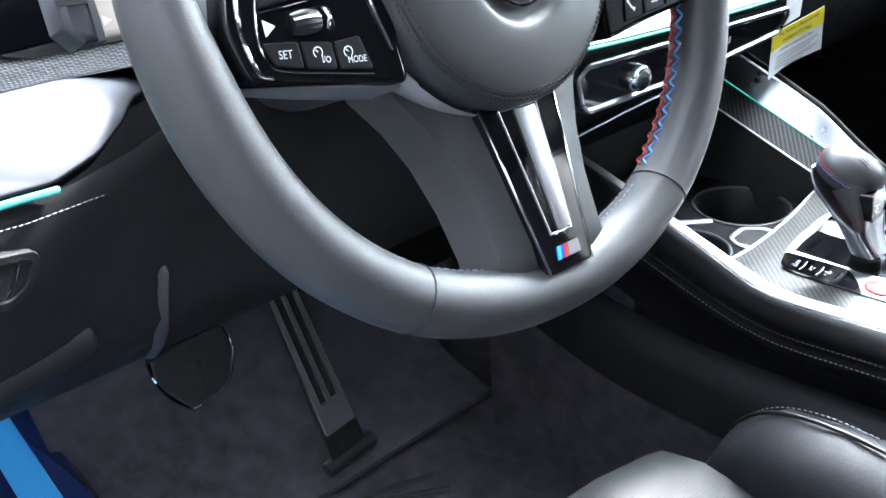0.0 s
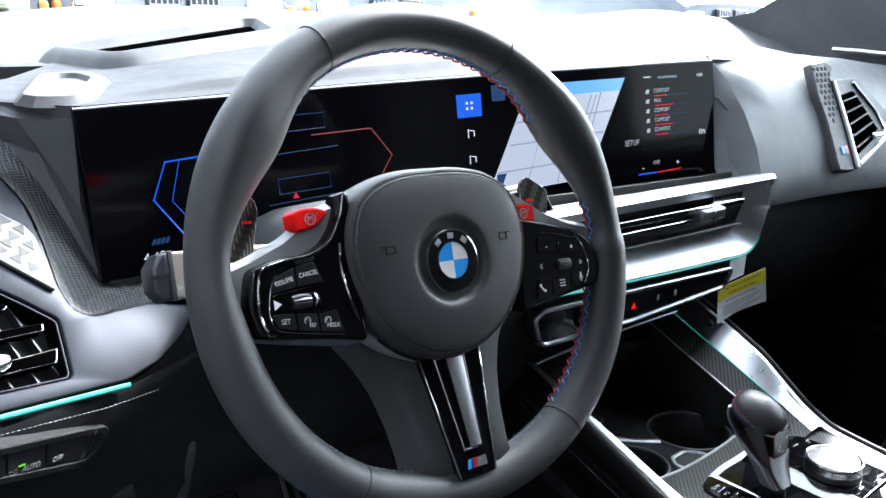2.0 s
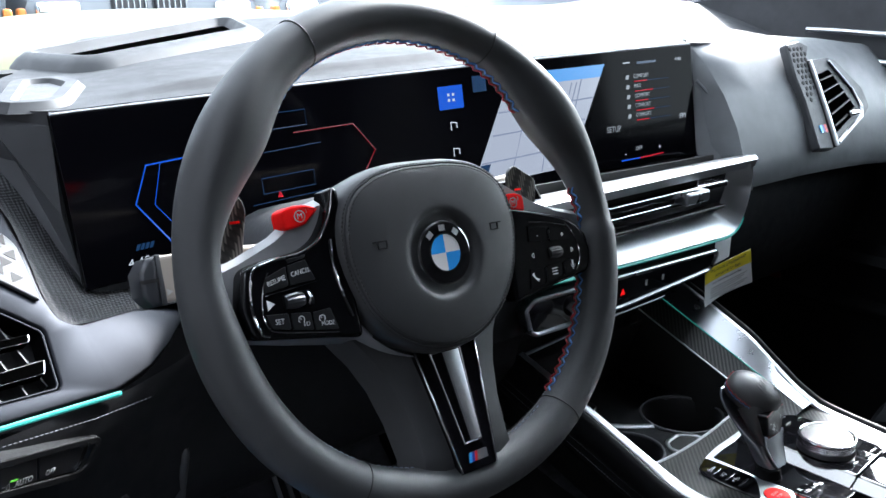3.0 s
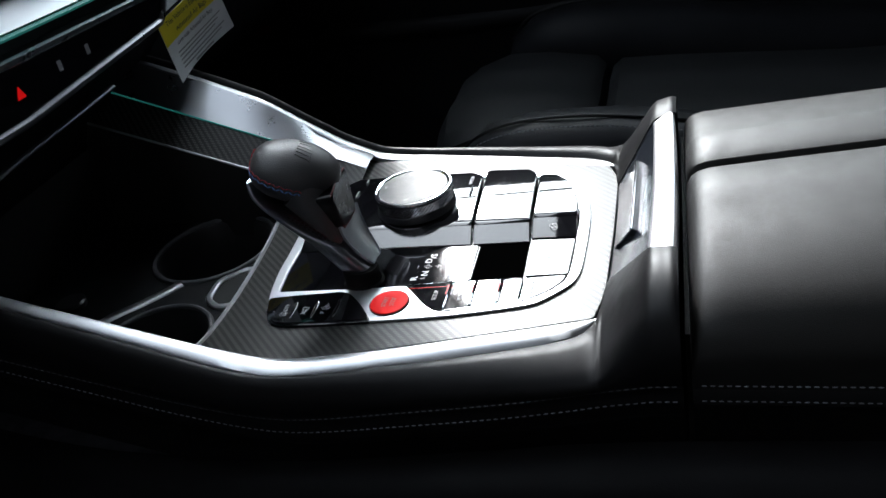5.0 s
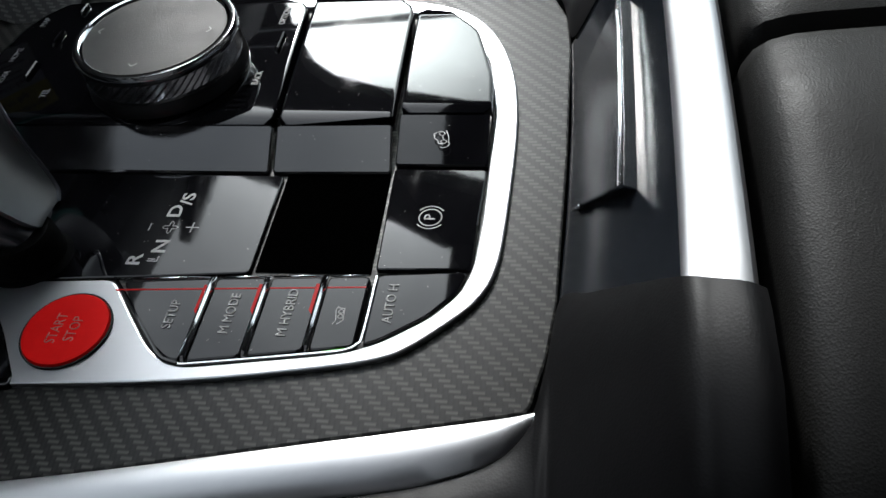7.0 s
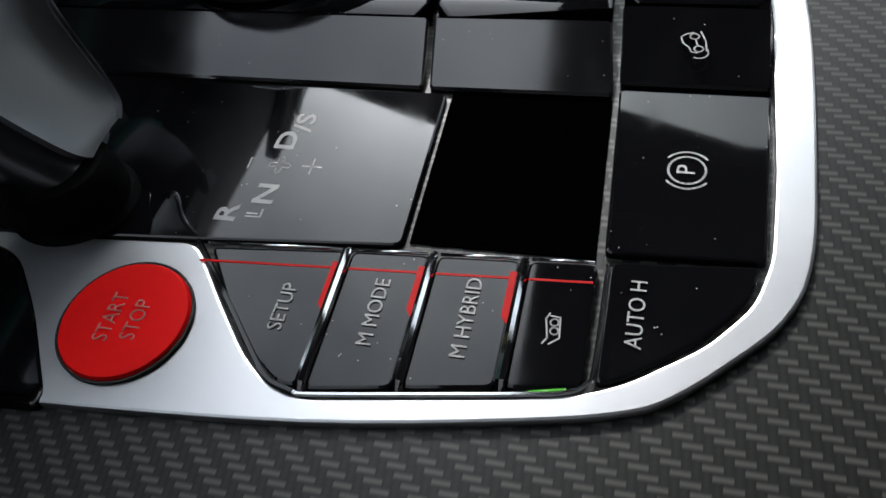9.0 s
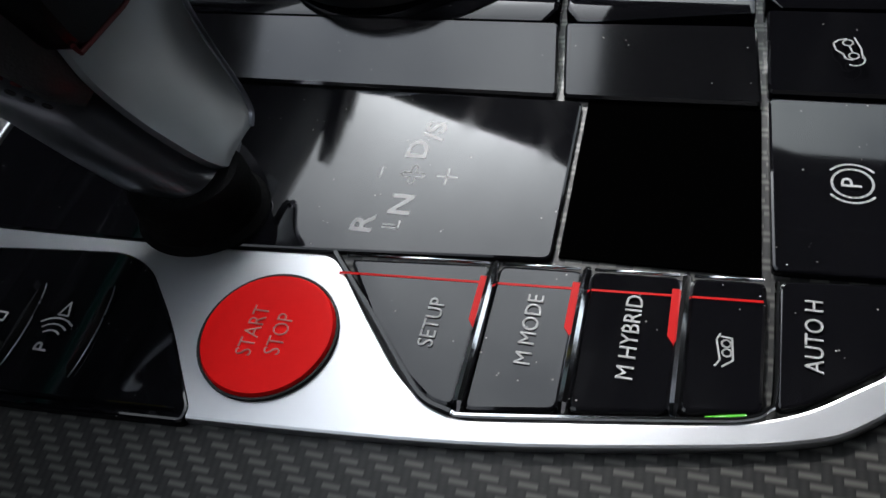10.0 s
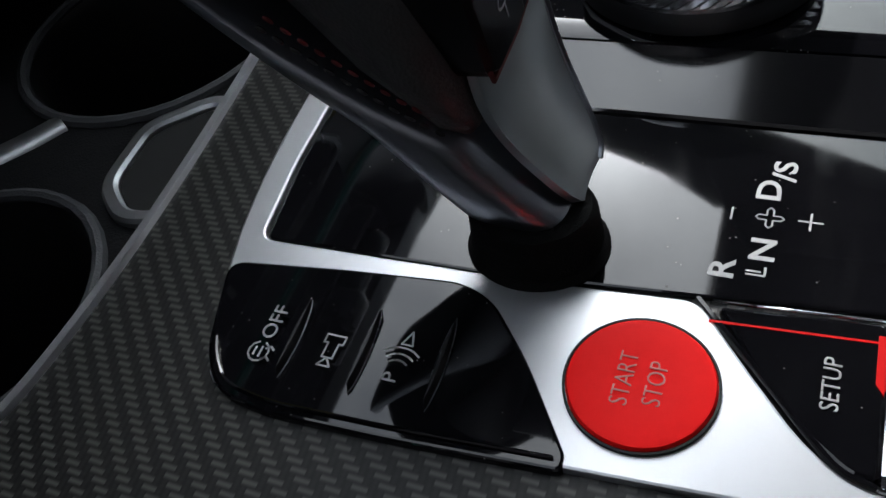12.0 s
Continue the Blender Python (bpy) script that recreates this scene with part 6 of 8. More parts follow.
# column and stalks
column = thing("steering_column", (0.004, 0.16, 0.60), "dark plastic steering column shroud behind the wheel", "steering column")
rows = []
for y, w, h in ((0.036, 0.050, 0.045), (0.06, 0.058, 0.050), (0.12, 0.062, 0.055), (0.22, 0.070, 0.060)):
    rows.append([(w * math.cos(b) * (1.0 if abs(math.cos(b)) < 0.7 else 1.02), y, 0.004 + h * math.sin(b)) for b in [2 * math.pi * j / 24 for j in range(24)]])
part("shroud", loft(rows, True, True), SOFT_GREY, column, "dark grey plastic shroud", m=WHEEL)
for sx, zc in ((-1, 0.0115), (1, 0.036)):
    stalk = thing("indicator_stalk" if sx < 0 else "wiper_stalk", WHEEL @ Vector((sx * 0.1, 0.055, zc)), "black plastic column stalk with white symbols", "control stalk", "stalks on the column")
    x0, x1 = 0.050, 0.175 if sx < 0 else 0.140
    arm = [(x0, 0.010), (0.12, 0.014), (x1, 0.0155), (x1, -0.0155), (0.12, -0.014), (x0, -0.010)]
    arm = [(sx * x, z) for x, z in arm]
    ms = WHEEL @ Matrix.Translation((0, 0.060, zc)) @ POD_Y
    part("arm", prism(arm if sx > 0 else arm[::-1], -0.008, 0.012, 0.003, 3), material("stalk_grey", (0.34, 0.30, 0.255), 0.45), stalk, "beige-grey plastic arm", m=ms)
    if sx > 0:
        box_ = rounded([(0.116, 0.0085), (0.1566, 0.0130), (0.1680, -0.0120), (0.1405, -0.0135), (0.118, -0.010)], 0.003, 3)
        part("switch_box", prism(box_, -0.012, 0.0150, 0.002, 3), GLOSS_CLEAN, stalk, "gloss-black switch box", m=ms)
        part("box_edge", tube([ms @ Vector((*p, 0.0148)) for p in inset(box_, 0.0012)], 0.0008, 6, True), WHITE_INK, stalk, "pale edge", m=None)
    tip = [(x1, 0.0155), (x1 + 0.006, 0.0145), (x1 + 0.012, 0.006), (x1 + 0.012, -0.009), (x1 + 0.006, -0.0165), (x1, -0.0160)]
    tip = [(sx * x, z) for x, z in tip]
    if sx < 0:
        part("tip", prism(tip, -0.010, 0.013, 0.003, 3), material("stalk_tip", (0.026, 0.028, 0.033), 0.35), stalk, "black tip", m=ms)
        part("tip_groove", box(-x1 - 0.0122, -x1 - 0.0005, -0.0012, 0.0012, 0.0120, 0.0134), MATTE, stalk, smooth=False, m=ms)
        dz = -0.0085
        part("stalk_arrow", prism([(-0.1715, dz - 0.0022), (-0.1675, dz), (-0.1715, dz + 0.0022)], 0.0118, 0.0122), WHITE_INK, stalk, smooth=False, m=ms)
        pod_icon([[(-0.1655, dz + 0.0024 - 0.0024 * k), (-0.1640, dz + 0.0022 - 0.0024 * k)] for k in range(3)] + [[(-0.1630, dz - 0.0030), (-0.1630, dz + 0.0030)], arc_pts(-0.1625, dz, 0.0030, -90, 90, 6)], stalk, ms, 0.0006, 0.0123, WHITE_INK)
        part("tip_collar", prism([(-0.1755, 0.0160), (-0.1755, -0.0165), (-0.1722, -0.0165), (-0.1722, 0.0160)], -0.0095, 0.0128, 0.0010), material("stalk_collar", (0.05, 0.052, 0.056), 0.4), stalk, "grey collar", m=ms)
    else:
        writing("stalk_lettering", "REAR", 0.0050, WHITE_INK, stalk, ms @ Matrix.Translation((0.151, 0.000, 0.0152)) @ Matrix.Rotation(radians(-4), 4, "Z"))
        pod_icon([arc_pts(0.137, 0.004, 0.004, 30, 150, 6), [(0.134, 0.0), (0.140, 0.0)], arc_pts(0.137, -0.006, 0.003, 0, 300, 8)], stalk, ms, 0.0006, 0.0152)


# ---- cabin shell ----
# near-black surface for the added wall that blocks light
BLOCKER_DARK = leather("light_blocker_dark", (0.02, 0.02, 0.021), 0.9, 60, 0.4)


def plane_pose(at, normal):
    """A pose whose x runs level and whose z is the normal."""
    n = Vector(normal).normalized()
    u = Vector((0, 0, 1)).cross(n).normalized()
    v = n.cross(u)
    return Matrix.Translation(at) @ Matrix((tuple(u) + (0,), tuple(v) + (0,), tuple(n) + (0,), (0, 0, 0, 1))).transposed()


def quad_sheet(points, t=0.01, bm=None):
    bm = bm or bmesh.new()
    bm.faces.new([bm.verts.new(p) for p in points])
    return thick(bm, t)


# unseen wall, added to hold back sky light from the driver's side
structure("wall_light_block", box(-1.75, -1.65, -5.0, 4.0, -0.42, 2.7), BLOCKER_DARK, "unseen dark wall added to cut light from the driver side", "wall")
structure("floor", box(-0.16, 1.20, -2.0, 0.95, -0.05, 0.0), CARPET, "black carpeted car floor", "floor")
toe = loft([[(x, y, z) for x in (-0.16, 0.1, 0.36)] for y, z in ((0.38, 0.002), (0.46, 0.012), (0.54, 0.045), (0.62, 0.12), (0.70, 0.28), (0.72, 0.55))])
structure("wall_toe_board", thick(toe, 0.01), CARPET, "black carpeted toe board", "floor")
structure("wall_firewall", box(-0.40, 1.22, 0.74, 0.80, -0.1, 0.76), MATTE, "black bulkhead", "wall")
structure("wall_rear", box(-0.40, 1.22, -2.0, -1.96, -0.1, 1.14), SOFT, "dark rear bulkhead", "wall")
roof = loft([[(x, y, z - 0.06 * ((x - XC) / 0.8) ** 2) for x in (-0.34, -0.1, 0.2, XC, 0.7, 1.0, 1.20)] for y, z in ((0.02, 1.21), (-0.1, 1.235), (-0.5, 1.26), (-1.2, 1.25), (-1.9, 1.15))])
structure("ceiling", thick(roof, 0.03), FELT, "dark headliner", "ceiling")
for side_, x in (("left", -0.40), ("right", 1.18)):
    structure("wall_rear_" + side_, box(x, x + 0.04, -1.96, -0.80, -0.1, 1.18), SOFT, "closed rear door with dark privacy glass", "wall")
for k, y in enumerate((-0.72, -1.55)):
    structure("pillar", box(1.12, 1.20, y - 0.07, y + 0.07, 0.3, 1.2), FELT, "dark door pillar", "pillar")
    structure("pillar", box(-0.40, -0.33, y - 0.07, y + 0.07, -0.1, 1.2), FELT, "dark door pillar", "pillar")
for sx in (0, 1):
    f = (lambda p: p) if sx else (lambda p: (2 * XC - p[0] - 0.03, p[1], p[2]))
    path = [(1.18, 0.68, 0.80), (1.17, 0.45, 0.91), (1.14, 0.22, 1.05), (1.08, 0.02, 1.16), (1.03, -0.2, 1.21)]
    if not sx:
        structure("pillar_front", tube([f(p) for p in spline(path, 5)], 0.045, 10, flat=0.8), FELT, "dark fabric windscreen pillar", "pillar")

for x in (1.14, -0.39):
    structure("wall_kick_panel", box(x, x + 0.03, 0.24, 0.80, -0.1, 0.74), CARPET, "black carpeted footwell side", "wall")

# windscreen and side panes
ws = loft([[(XC + w * s, y - 0.05 * abs(s) ** 2, z) for s in (-1, -0.5, 0, 0.5, 1)] for y, z, w in ((0.82, 0.78, 0.72), (0.42, 1.00, 0.71), (0.03, 1.20, 0.70))])
o = structure("window_windscreen", ws, GLASS, "clear windscreen glass", "window")
o.visible_shadow = False

# sail panel between the pillar and the side window
sail = bmesh.new()
# upper edge raised and run back, unseen, to keep sun off the seat
sail_line = [(0.82, 0.74), (0.60, 0.838), (0.52, 0.852), (0.43, 0.905), (0.31, 0.99), (0.22, 1.035), (0.10, 1.09), (0.03, 1.15), (-0.03, 1.16), (-0.70, 1.20), (-0.70, 1.15), (-0.25, 1.12), (-0.02, 1.03), (0.10, 0.975), (0.160, 0.93), (0.178, 0.88), (0.178, 0.69), (0.45, 0.66)]
loft([[(x, y, z) for y, z in sail_line] for x in (1.125, 1.165)], True, True, sail)
structure("pillar_sail", sail, FELT, "dark windscreen pillar trim, top raised to shade the driver seat", "pillar")

# passenger door
door = thing("passenger_door", (1.15, -0.25, 0.0), "closed black passenger door with padded armrest", "car door")
rows = []
for y in [0.50 - 0.11 * k for k in range(12)]:
    b = 0.01 * math.sin(3 * y)
    rows.append([(1.150, y, 0.0), (1.135, y, 0.08), (1.120 + b, y, 0.20), (1.110 + b, y, 0.33), (1.085, y, 0.39), (1.075, y, 0.41), (1.085, y, 0.425), (1.125, y, 0.435), (1.130, y, 0.55), (1.115, y, 0.66), (1.125, y, 0.70), (1.17, y, 0.705)])
part("inner_panel", loft(rows), SOFT, door, "dark soft inner panel")
arm_line = [(1.122, 0.40, 0.315), (1.118, 0.2, 0.32), (1.116, -0.05, 0.328), (1.112, -0.14, 0.345), (1.100, -0.22, 0.40), (1.09, -0.30, 0.45), (1.09, -0.55, 0.47)]
part("armrest_roll", tube(spline(arm_line, 5), 0.016, 10), SOFT, door, "grey leather armrest edge")
part("outer_skin", box(1.19, 1.22, -0.70, 0.55, 0.0, 0.70, 0.004), PAINT_GREEN, door, "pale green outer skin")
part("speaker", lathe([(0.0, 0.0), (0.035, 0.0), (0.045, 0.004), (0.055, 0.012), (0.062, 0.004), (0.062, -0.004)], 32), SOFT_GREY, door, "round door speaker", m=Matrix.Translation((1.128, 0.27, 0.50)) @ Matrix.Rotation(radians(-90), 4, "Y"))
part("red_reflector", box(1.108, 1.118, 0.335, 0.375, 0.330, 0.345, 0.003), RED_LENS, door, "red door light")
part("sill_trim", tube([(1.112, 0.345, 0.7955), (1.115, 0.30, 0.7950), (1.118, 0.18, 0.790)], 0.0045, 8), SILVER, door, "silver window-line trim")
part("sill_trim", tube([(1.112, 0.32, 0.752), (1.118, 0.2, 0.745), (1.12, -0.6, 0.715)], 0.005, 8), SILVER, door, "silver window-line trim")
o = part("window_pane", quad_sheet([(1.15, 0.18, 0.705), (1.15, -0.65, 0.705), (1.06, -0.65, 1.16), (1.05, -0.02, 1.14)], 0.004), GLASS, door, "clear side window", smooth=False)
o.visible_shadow = False

# driver's sill with its blue film
sill = thing("door_sill", (-0.24, 0.1, 0.0), "blue film-covered door sill beside the footwell", "door sill")
rows = []
for y in (0.80, 0.6, 0.3, -0.2, -0.65):
    rows.append([(-0.135, y, -0.02), (-0.142, y, 0.075), (-0.150, y, 0.092), (-0.170, y, 0.098), (-0.215, y, 0.096), (-0.235, y, 0.080), (-0.275, y, 0.074), (-0.33, y, 0.05), (-0.34, y, -0.12)])
part("body", loft(rows), SILL_NAVY, sill, "navy painted sill")
part("film", loft([[(-0.176, y, 0.1015), (-0.195, y, 0.1022), (-0.212, y, 0.1005)] for y in (0.80, 0.62, 0.60, -0.6)]), FILM_BLUE, sill, "bright blue protective film")
part("film", loft([[(-0.240, y, 0.0830), (-0.258, y, 0.0812), (-0.272, y, 0.0788)] for y in (0.80, 0.62, 0.60, -0.6)]), FILM_BLUE, sill, "bright blue protective film")

# ---- dashboard ----
dash = thing("dashboard", (0.4, 0.4, 0.0), "black and grey leather car dashboard with silver and carbon trim", "dashboard")


def top_z(x, y):
    """Height of the dash top, rising towards the windscreen and the passenger."""
    u = min(1, max(0, (x + 0.1735) / 0.7965))
    near = 0.767 + 0.0265 * u
    far = 0.783 + 0.030 * min(1, max(0, (x + 0.1) / 0.33)) + 0.022 * min(1, max(0, (x - 0.23) / 0.5))
    s = min(1, max(0, (x - 0.85) / 0.25))
    drop = min(0.030, max(-0.015, 0.031 - (y - 0.386) * 0.24)) * s * s * (3 - 2 * s)
    return near + (far - near) * min(1, max(0, (y - 0.28) / 0.47)) ** 0.8 - drop


def top_front(x):
    """Front edge of the dash top: along the display, then back to the left."""
    u = (x + 0.1735) / 0.7965
    if u < 0:
        return 0.279 + (-0.1735 - x) * 0.95, 0.767 - 0.02 * u
    if u > 1:
        return 0.254, 0.7935 - 0.02 * min(1, (x - 0.623) / 0.5)
    return 0.277 - 0.026 * u + 0.020 * (1 - (2 * u - 1) ** 2), 0.767 + 0.0265 * u


def top_back(x):
    return min(0.77, 0.43 + max(0, x + 0.2) * 1.75)


def step_up(x, y):
    """The pad rises a little behind the display."""
    line = 0.315 - 0.10 * max(0, -x) - 0.10 * max(0, x - 0.42)
    f = min(1, max(0, (y - line) / 0.010))
    return 0.0065 * f * f * (3 - 2 * f) * min(1, max(0, (x + 0.14) / 0.10)) * min(1, max(0, (0.60 - x) / 0.1))


rows = []
for k in range(61):
    v = k / 60
    row = []
    for q in range(64):
        x = -0.33 + 1.48 * q / 63
        y0, z0 = top_front(x)
        y1 = max(y0 + 0.03, top_back(x))
        y = y0 + (y1 - y0) * v ** 1.4
        z = z0 + (top_z(x, y) - z0) * min(1, v * 6)
        row.append((x, y, z + step_up(x, y) - (0.03 if k == 60 else 0)))
    rows.append(row)
part("dash_top", loft(rows), LEATHER_DASH, dash, "grey leather dash top")


def on_top(p, dz=0.0):
    return (p[0], p[1], top_z(*p[:2]) + step_up(*p[:2]) + dz)


# raised frame round a slot in the dash top, and a smaller one beside it
SLOT = [(-0.098, 0.590), (0.165, 0.685), (0.135, 0.572), (-0.070, 0.486)]
SMALL = [(-0.152, 0.419), (-0.136, 0.420), (-0.132, 0.385), (-0.167, 0.307), (-0.188, 0.309)]
slot = rounded(SLOT, 0.008, 4)
# no hole here: a black sheet above the dash top stands for shade
part("defrost_shade", loft([[on_top(p, 0.0030) for p in inset(slot, -0.001)], [on_top(p, 0.0025) for p in inset(slot, 0.006)], [on_top(p, 0.0022) for p in inset(slot, 0.02)]], True, True), LIGHTLESS_BLACK, dash, "black sheet standing for shade in the slot")
part("defrost_frame", loft([[on_top(p, -0.002) for p in inset(slot, -0.034)], [on_top(p, 0.007) for p in inset(slot, -0.026)], [on_top(p, 0.0135) for p in inset(slot, -0.016)], [on_top(p, 0.0135) for p in inset(slot, -0.010)], [on_top(p, 0.002) for p in slot]], True), SOFT_PALE, dash, "raised grey frame")
small_ = rounded(SMALL, 0.006, 3)
part("side_frame", loft([[on_top(p, -0.002) for p in inset(small_, -0.022)], [on_top(p, 0.006) for p in inset(small_, -0.014)], [on_top(p, 0.006) for p in inset(small_, -0.004)], [on_top(p, 0.0012) for p in small_]], True), SIDE_GREY, dash, "small raised grey frame", crease=25)
part("side_recess", loft([[on_top(p, 0.0018) for p in inset(small_, -0.001)], [on_top(p, 0.0014) for p in inset(small_, 0.008)]], True, True), SOFT_GREY, dash, "shallow grey recess")

# ---- curved display ----
display = thing("curved_display", (0.22, 0.27, 0.63), "wide black curved dashboard display with lit graphics", "display")
SL_B, SL_T = Vector((-0.1675, 0.2560, 0.6230)), Vector((-0.1735, 0.2740, 0.7655))
SR_B, SR_T = Vector((0.6300, 0.2280, 0.6450)), Vector((0.6230, 0.2480, 0.7920))


def screen(u, v, out=0.0):
    """A place on the display: u from its left to its right, v from its lower to its upper edge."""
    bow = 0.020 * (1 - (2 * u - 1) ** 2)
    p = (SL_B.lerp(SR_B, u)).lerp(SL_T.lerp(SR_T, u), v)
    return p + Vector((0, bow, 0)) - Vector((0, 0.992, -0.125)) * out


rows = []
NU = 40
for v, out in ((0.0, -0.012), (0.0, 0.0), (0.012, 0.0016), (0.5, 0.0016), (0.988, 0.0016), (1.0, 0.0), (1.0, -0.012)):
    rows.append([screen(k / NU, v, out) for k in range(NU + 1)])
bm = loft(rows)
loft([[screen(0, v, o) for v, o in ((0.0, -0.012), (0.0, 0.0), (0.5, 0.001), (1.0, 0.0), (1.0, -0.012))], [screen(0, v, -0.012) for v in (0, 0.1, 0.5, 0.9, 1)]], bm=bm)
loft([[screen(1, v, o) for v, o in ((0.0, -0.012), (0.0, 0.0), (0.5, 0.001), (1.0, 0.0), (1.0, -0.012))], [screen(1, v, -0.012) for v in (0, 0.1, 0.5, 0.9, 1)]], bm=bm)
part("glass_panel", bm, SCREEN, display, "glossy black glass")
rows = [[screen(k / NU, v, -0.013) for k in range(NU + 1)] for v in (0.02, 0.98)]
part("housing", thick(loft(rows), 0.012), SOFT_GREY, display, "dark grey housing")
part("top_edge", tube([screen(k / NU, 1.0, 0.0005) for k in range(NU + 1)], 0.0011, 6), SILVER, display, "thin silver edge")


def on_screen(name, poly, mat, out=0.0021, parent=None):
    """A lit area, cut into strips so that it follows the bow."""
    bm = bmesh.new()
    bm.faces.new([bm.verts.new(screen(u, v, out)) for u, v in poly])
    return part(name, bm, mat, parent or display, smooth=False)


def screen_line(name, pts, w, mat, out=0.0022):
    bm = bmesh.new()
    tube([screen(u, v, out) for u, v in pts], w, 5, bm=bm)
    return part(name, bm, mat, display, smooth=False)


def screen_text(body, u, v, s, mat, align="CENTER", wide=1.0):
    p = screen(u, v, 0.0022)
    d = (screen(u + 0.01, v) - screen(u - 0.01, v)).normalized()
    upv = (screen(u, v + 0.05) - screen(u, v - 0.05)).normalized()
    nrm = d.cross(upv)
    mt = Matrix((tuple(d) + (0,), tuple(upv) + (0,), tuple(nrm) + (0,), (0, 0, 0, 1))).transposed()
    return writing("screen_text", body, s, mat, display, Matrix.Translation(p) @ mt, 0.00005, align=align, wide=wide)


screen_line("gauge_line", [(0.165, 0.66), (0.084, 0.645), (0.066, 0.43), (0.098, 0.16), (0.12, 0.08)], 0.0008, S_BLUE)
screen_line("gauge_line", [(0.165, 0.665), (0.100, 0.650), (0.086, 0.41), (0.112, 0.20)], 0.0004, S_BLUE)
screen_line("gauge_line", [(0.265, 0.70), (0.350, 0.70), (0.378, 0.50), (0.345, 0.26)], 0.0006, S_DARK_RED)
for v0, v1, ua, ub in ((0.74, 0.84, 0.225, 0.285), (0.34, 0.44, 0.215, 0.285)):
    screen_line("menu_line", [(ua, v0), (ub, v0), (ub, v1), (ua, v1), (ua, v0)], 0.0004, S_DIM)
for v in (0.60, 0.28):
    screen_line("menu_line", [(0.20, v), (0.30, v + 0.01)], 0.0004, S_DIM)
on_screen("warning_mark", [(0.232, 0.30), (0.240, 0.30), (0.236, 0.345)], S_RED)
screen_text("4:48", 0.058, 0.095, 0.0105, S_PALE, wide=1.1)
screen_text("pm", 0.082, 0.088, 0.0065, S_PALE)
for k in range(4):
    on_screen("brand_bars", [(0.056 + 0.005 * k, 0.165), (0.060 + 0.005 * k, 0.165), (0.063 + 0.005 * k, 0.200), (0.059 + 0.005 * k, 0.200)], S_DIM)
on_screen("menu_tile", [(0.488, 0.70), (0.530, 0.70), (0.530, 0.87), (0.488, 0.87)], S_BLUE)
for du in (-0.004, 0.004):
    for dv in (-0.02, 0.02):
        on_screen("tile_dot", [(0.509 + du - 0.002, 0.785 + dv - 0.01), (0.509 + du + 0.002, 0.785 + dv - 0.01), (0.509 + du + 0.002, 0.785 + dv + 0.01), (0.509 + du - 0.002, 0.785 + dv + 0.01)], S_PALE, 0.0025)
for v in (0.575, 0.38, 0.19):
    screen_line("menu_icon", [(0.504, v - 0.03), (0.504, v + 0.03), (0.514, v + 0.02), (0.514, v - 0.02)], 0.0007, S_PALE)
on_screen("map", [(0.530, 0.085), (0.72, 0.10), (0.795, 0.80), (0.607, 0.80)], S_MAP)
on_screen("map_sky", [(0.607, 0.80), (0.795, 0.80), (0.806, 0.90), (0.618, 0.90)], S_SKY)
for a, b in (((0.55, 0.25), (0.735, 0.27)), ((0.575, 0.45), (0.755, 0.47)), ((0.59, 0.62), (0.775, 0.64)), ((0.60, 0.10), (0.655, 0.80)), ((0.66, 0.10), (0.70, 0.80)), ((0.70, 0.10), (0.755, 0.80)), ((0.62, 0.55), (0.70, 0.20)), ((0.715, 0.55), (0.735, 0.78)), ((0.725, 0.55), (0.745, 0.78))):
    screen_line("map_road", [a, b], 0.0010, S_ROAD, 0.0024)
on_screen("map_button", [(0.548, 0.12), (0.568, 0.12), (0.568, 0.24), (0.548, 0.24)], S_DIM, 0.0026)
on_screen("search_button", [(0.548, 0.80), (0.572, 0.80), (0.572, 0.92), (0.548, 0.92)], S_DIM, 0.0026)
for k, body in enumerate(("COMFORT", "MAX", "COMFORT", "COMFORT", "COMFORT")):
    v = 0.770 - 0.083 * k
    screen_text(body, 0.866, v, 0.0072, S_GREY, "LEFT", 0.8)
    screen_line("setting_line", [(0.868, v - 0.042), (0.895 + 0.012 * (k % 2), v - 0.042)], 0.0007, S_RED)
    screen_line("setting_line", [(0.895, v - 0.042), (0.945, v - 0.042)], 0.0004, S_DIM)
    on_screen("setting_icon", [(0.848, v - 0.020), (0.855, v - 0.020), (0.857, v + 0.015), (0.850, v + 0.015)], S_GREY)
screen_text("SETUP", 0.816, 0.345, 0.0105, S_GREY, wide=0.85)
screen_text("FM", 0.972, 0.375, 0.0095, S_PALE)
screen_text("OFF", 0.868, 0.150, 0.0075, S_GREY, wide=0.9)
screen_text("-", 0.838, 0.12, 0.011, S_PALE)
screen_text("+", 0.915, 0.13, 0.011, S_PALE)
screen_line("cold_line", [(0.828, 0.065), (0.868, 0.065)], 0.0009, S_BLUE)
screen_line("warm_line", [(0.870, 0.065), (0.922, 0.075)], 0.0009, S_RED)
screen_text("OFF", 0.603, 0.055, 0.007, S_PALE)
on_screen("status_bars", [(0.845, 0.885), (0.860, 0.885), (0.860, 0.895), (0.845, 0.895)], S_PALE)
on_screen("status_bars", [(0.875, 0.872), (0.918, 0.872), (0.918, 0.892), (0.875, 0.892)], S_DIM)
screen_text("4:48", 0.968, 0.88, 0.0065, S_PALE)

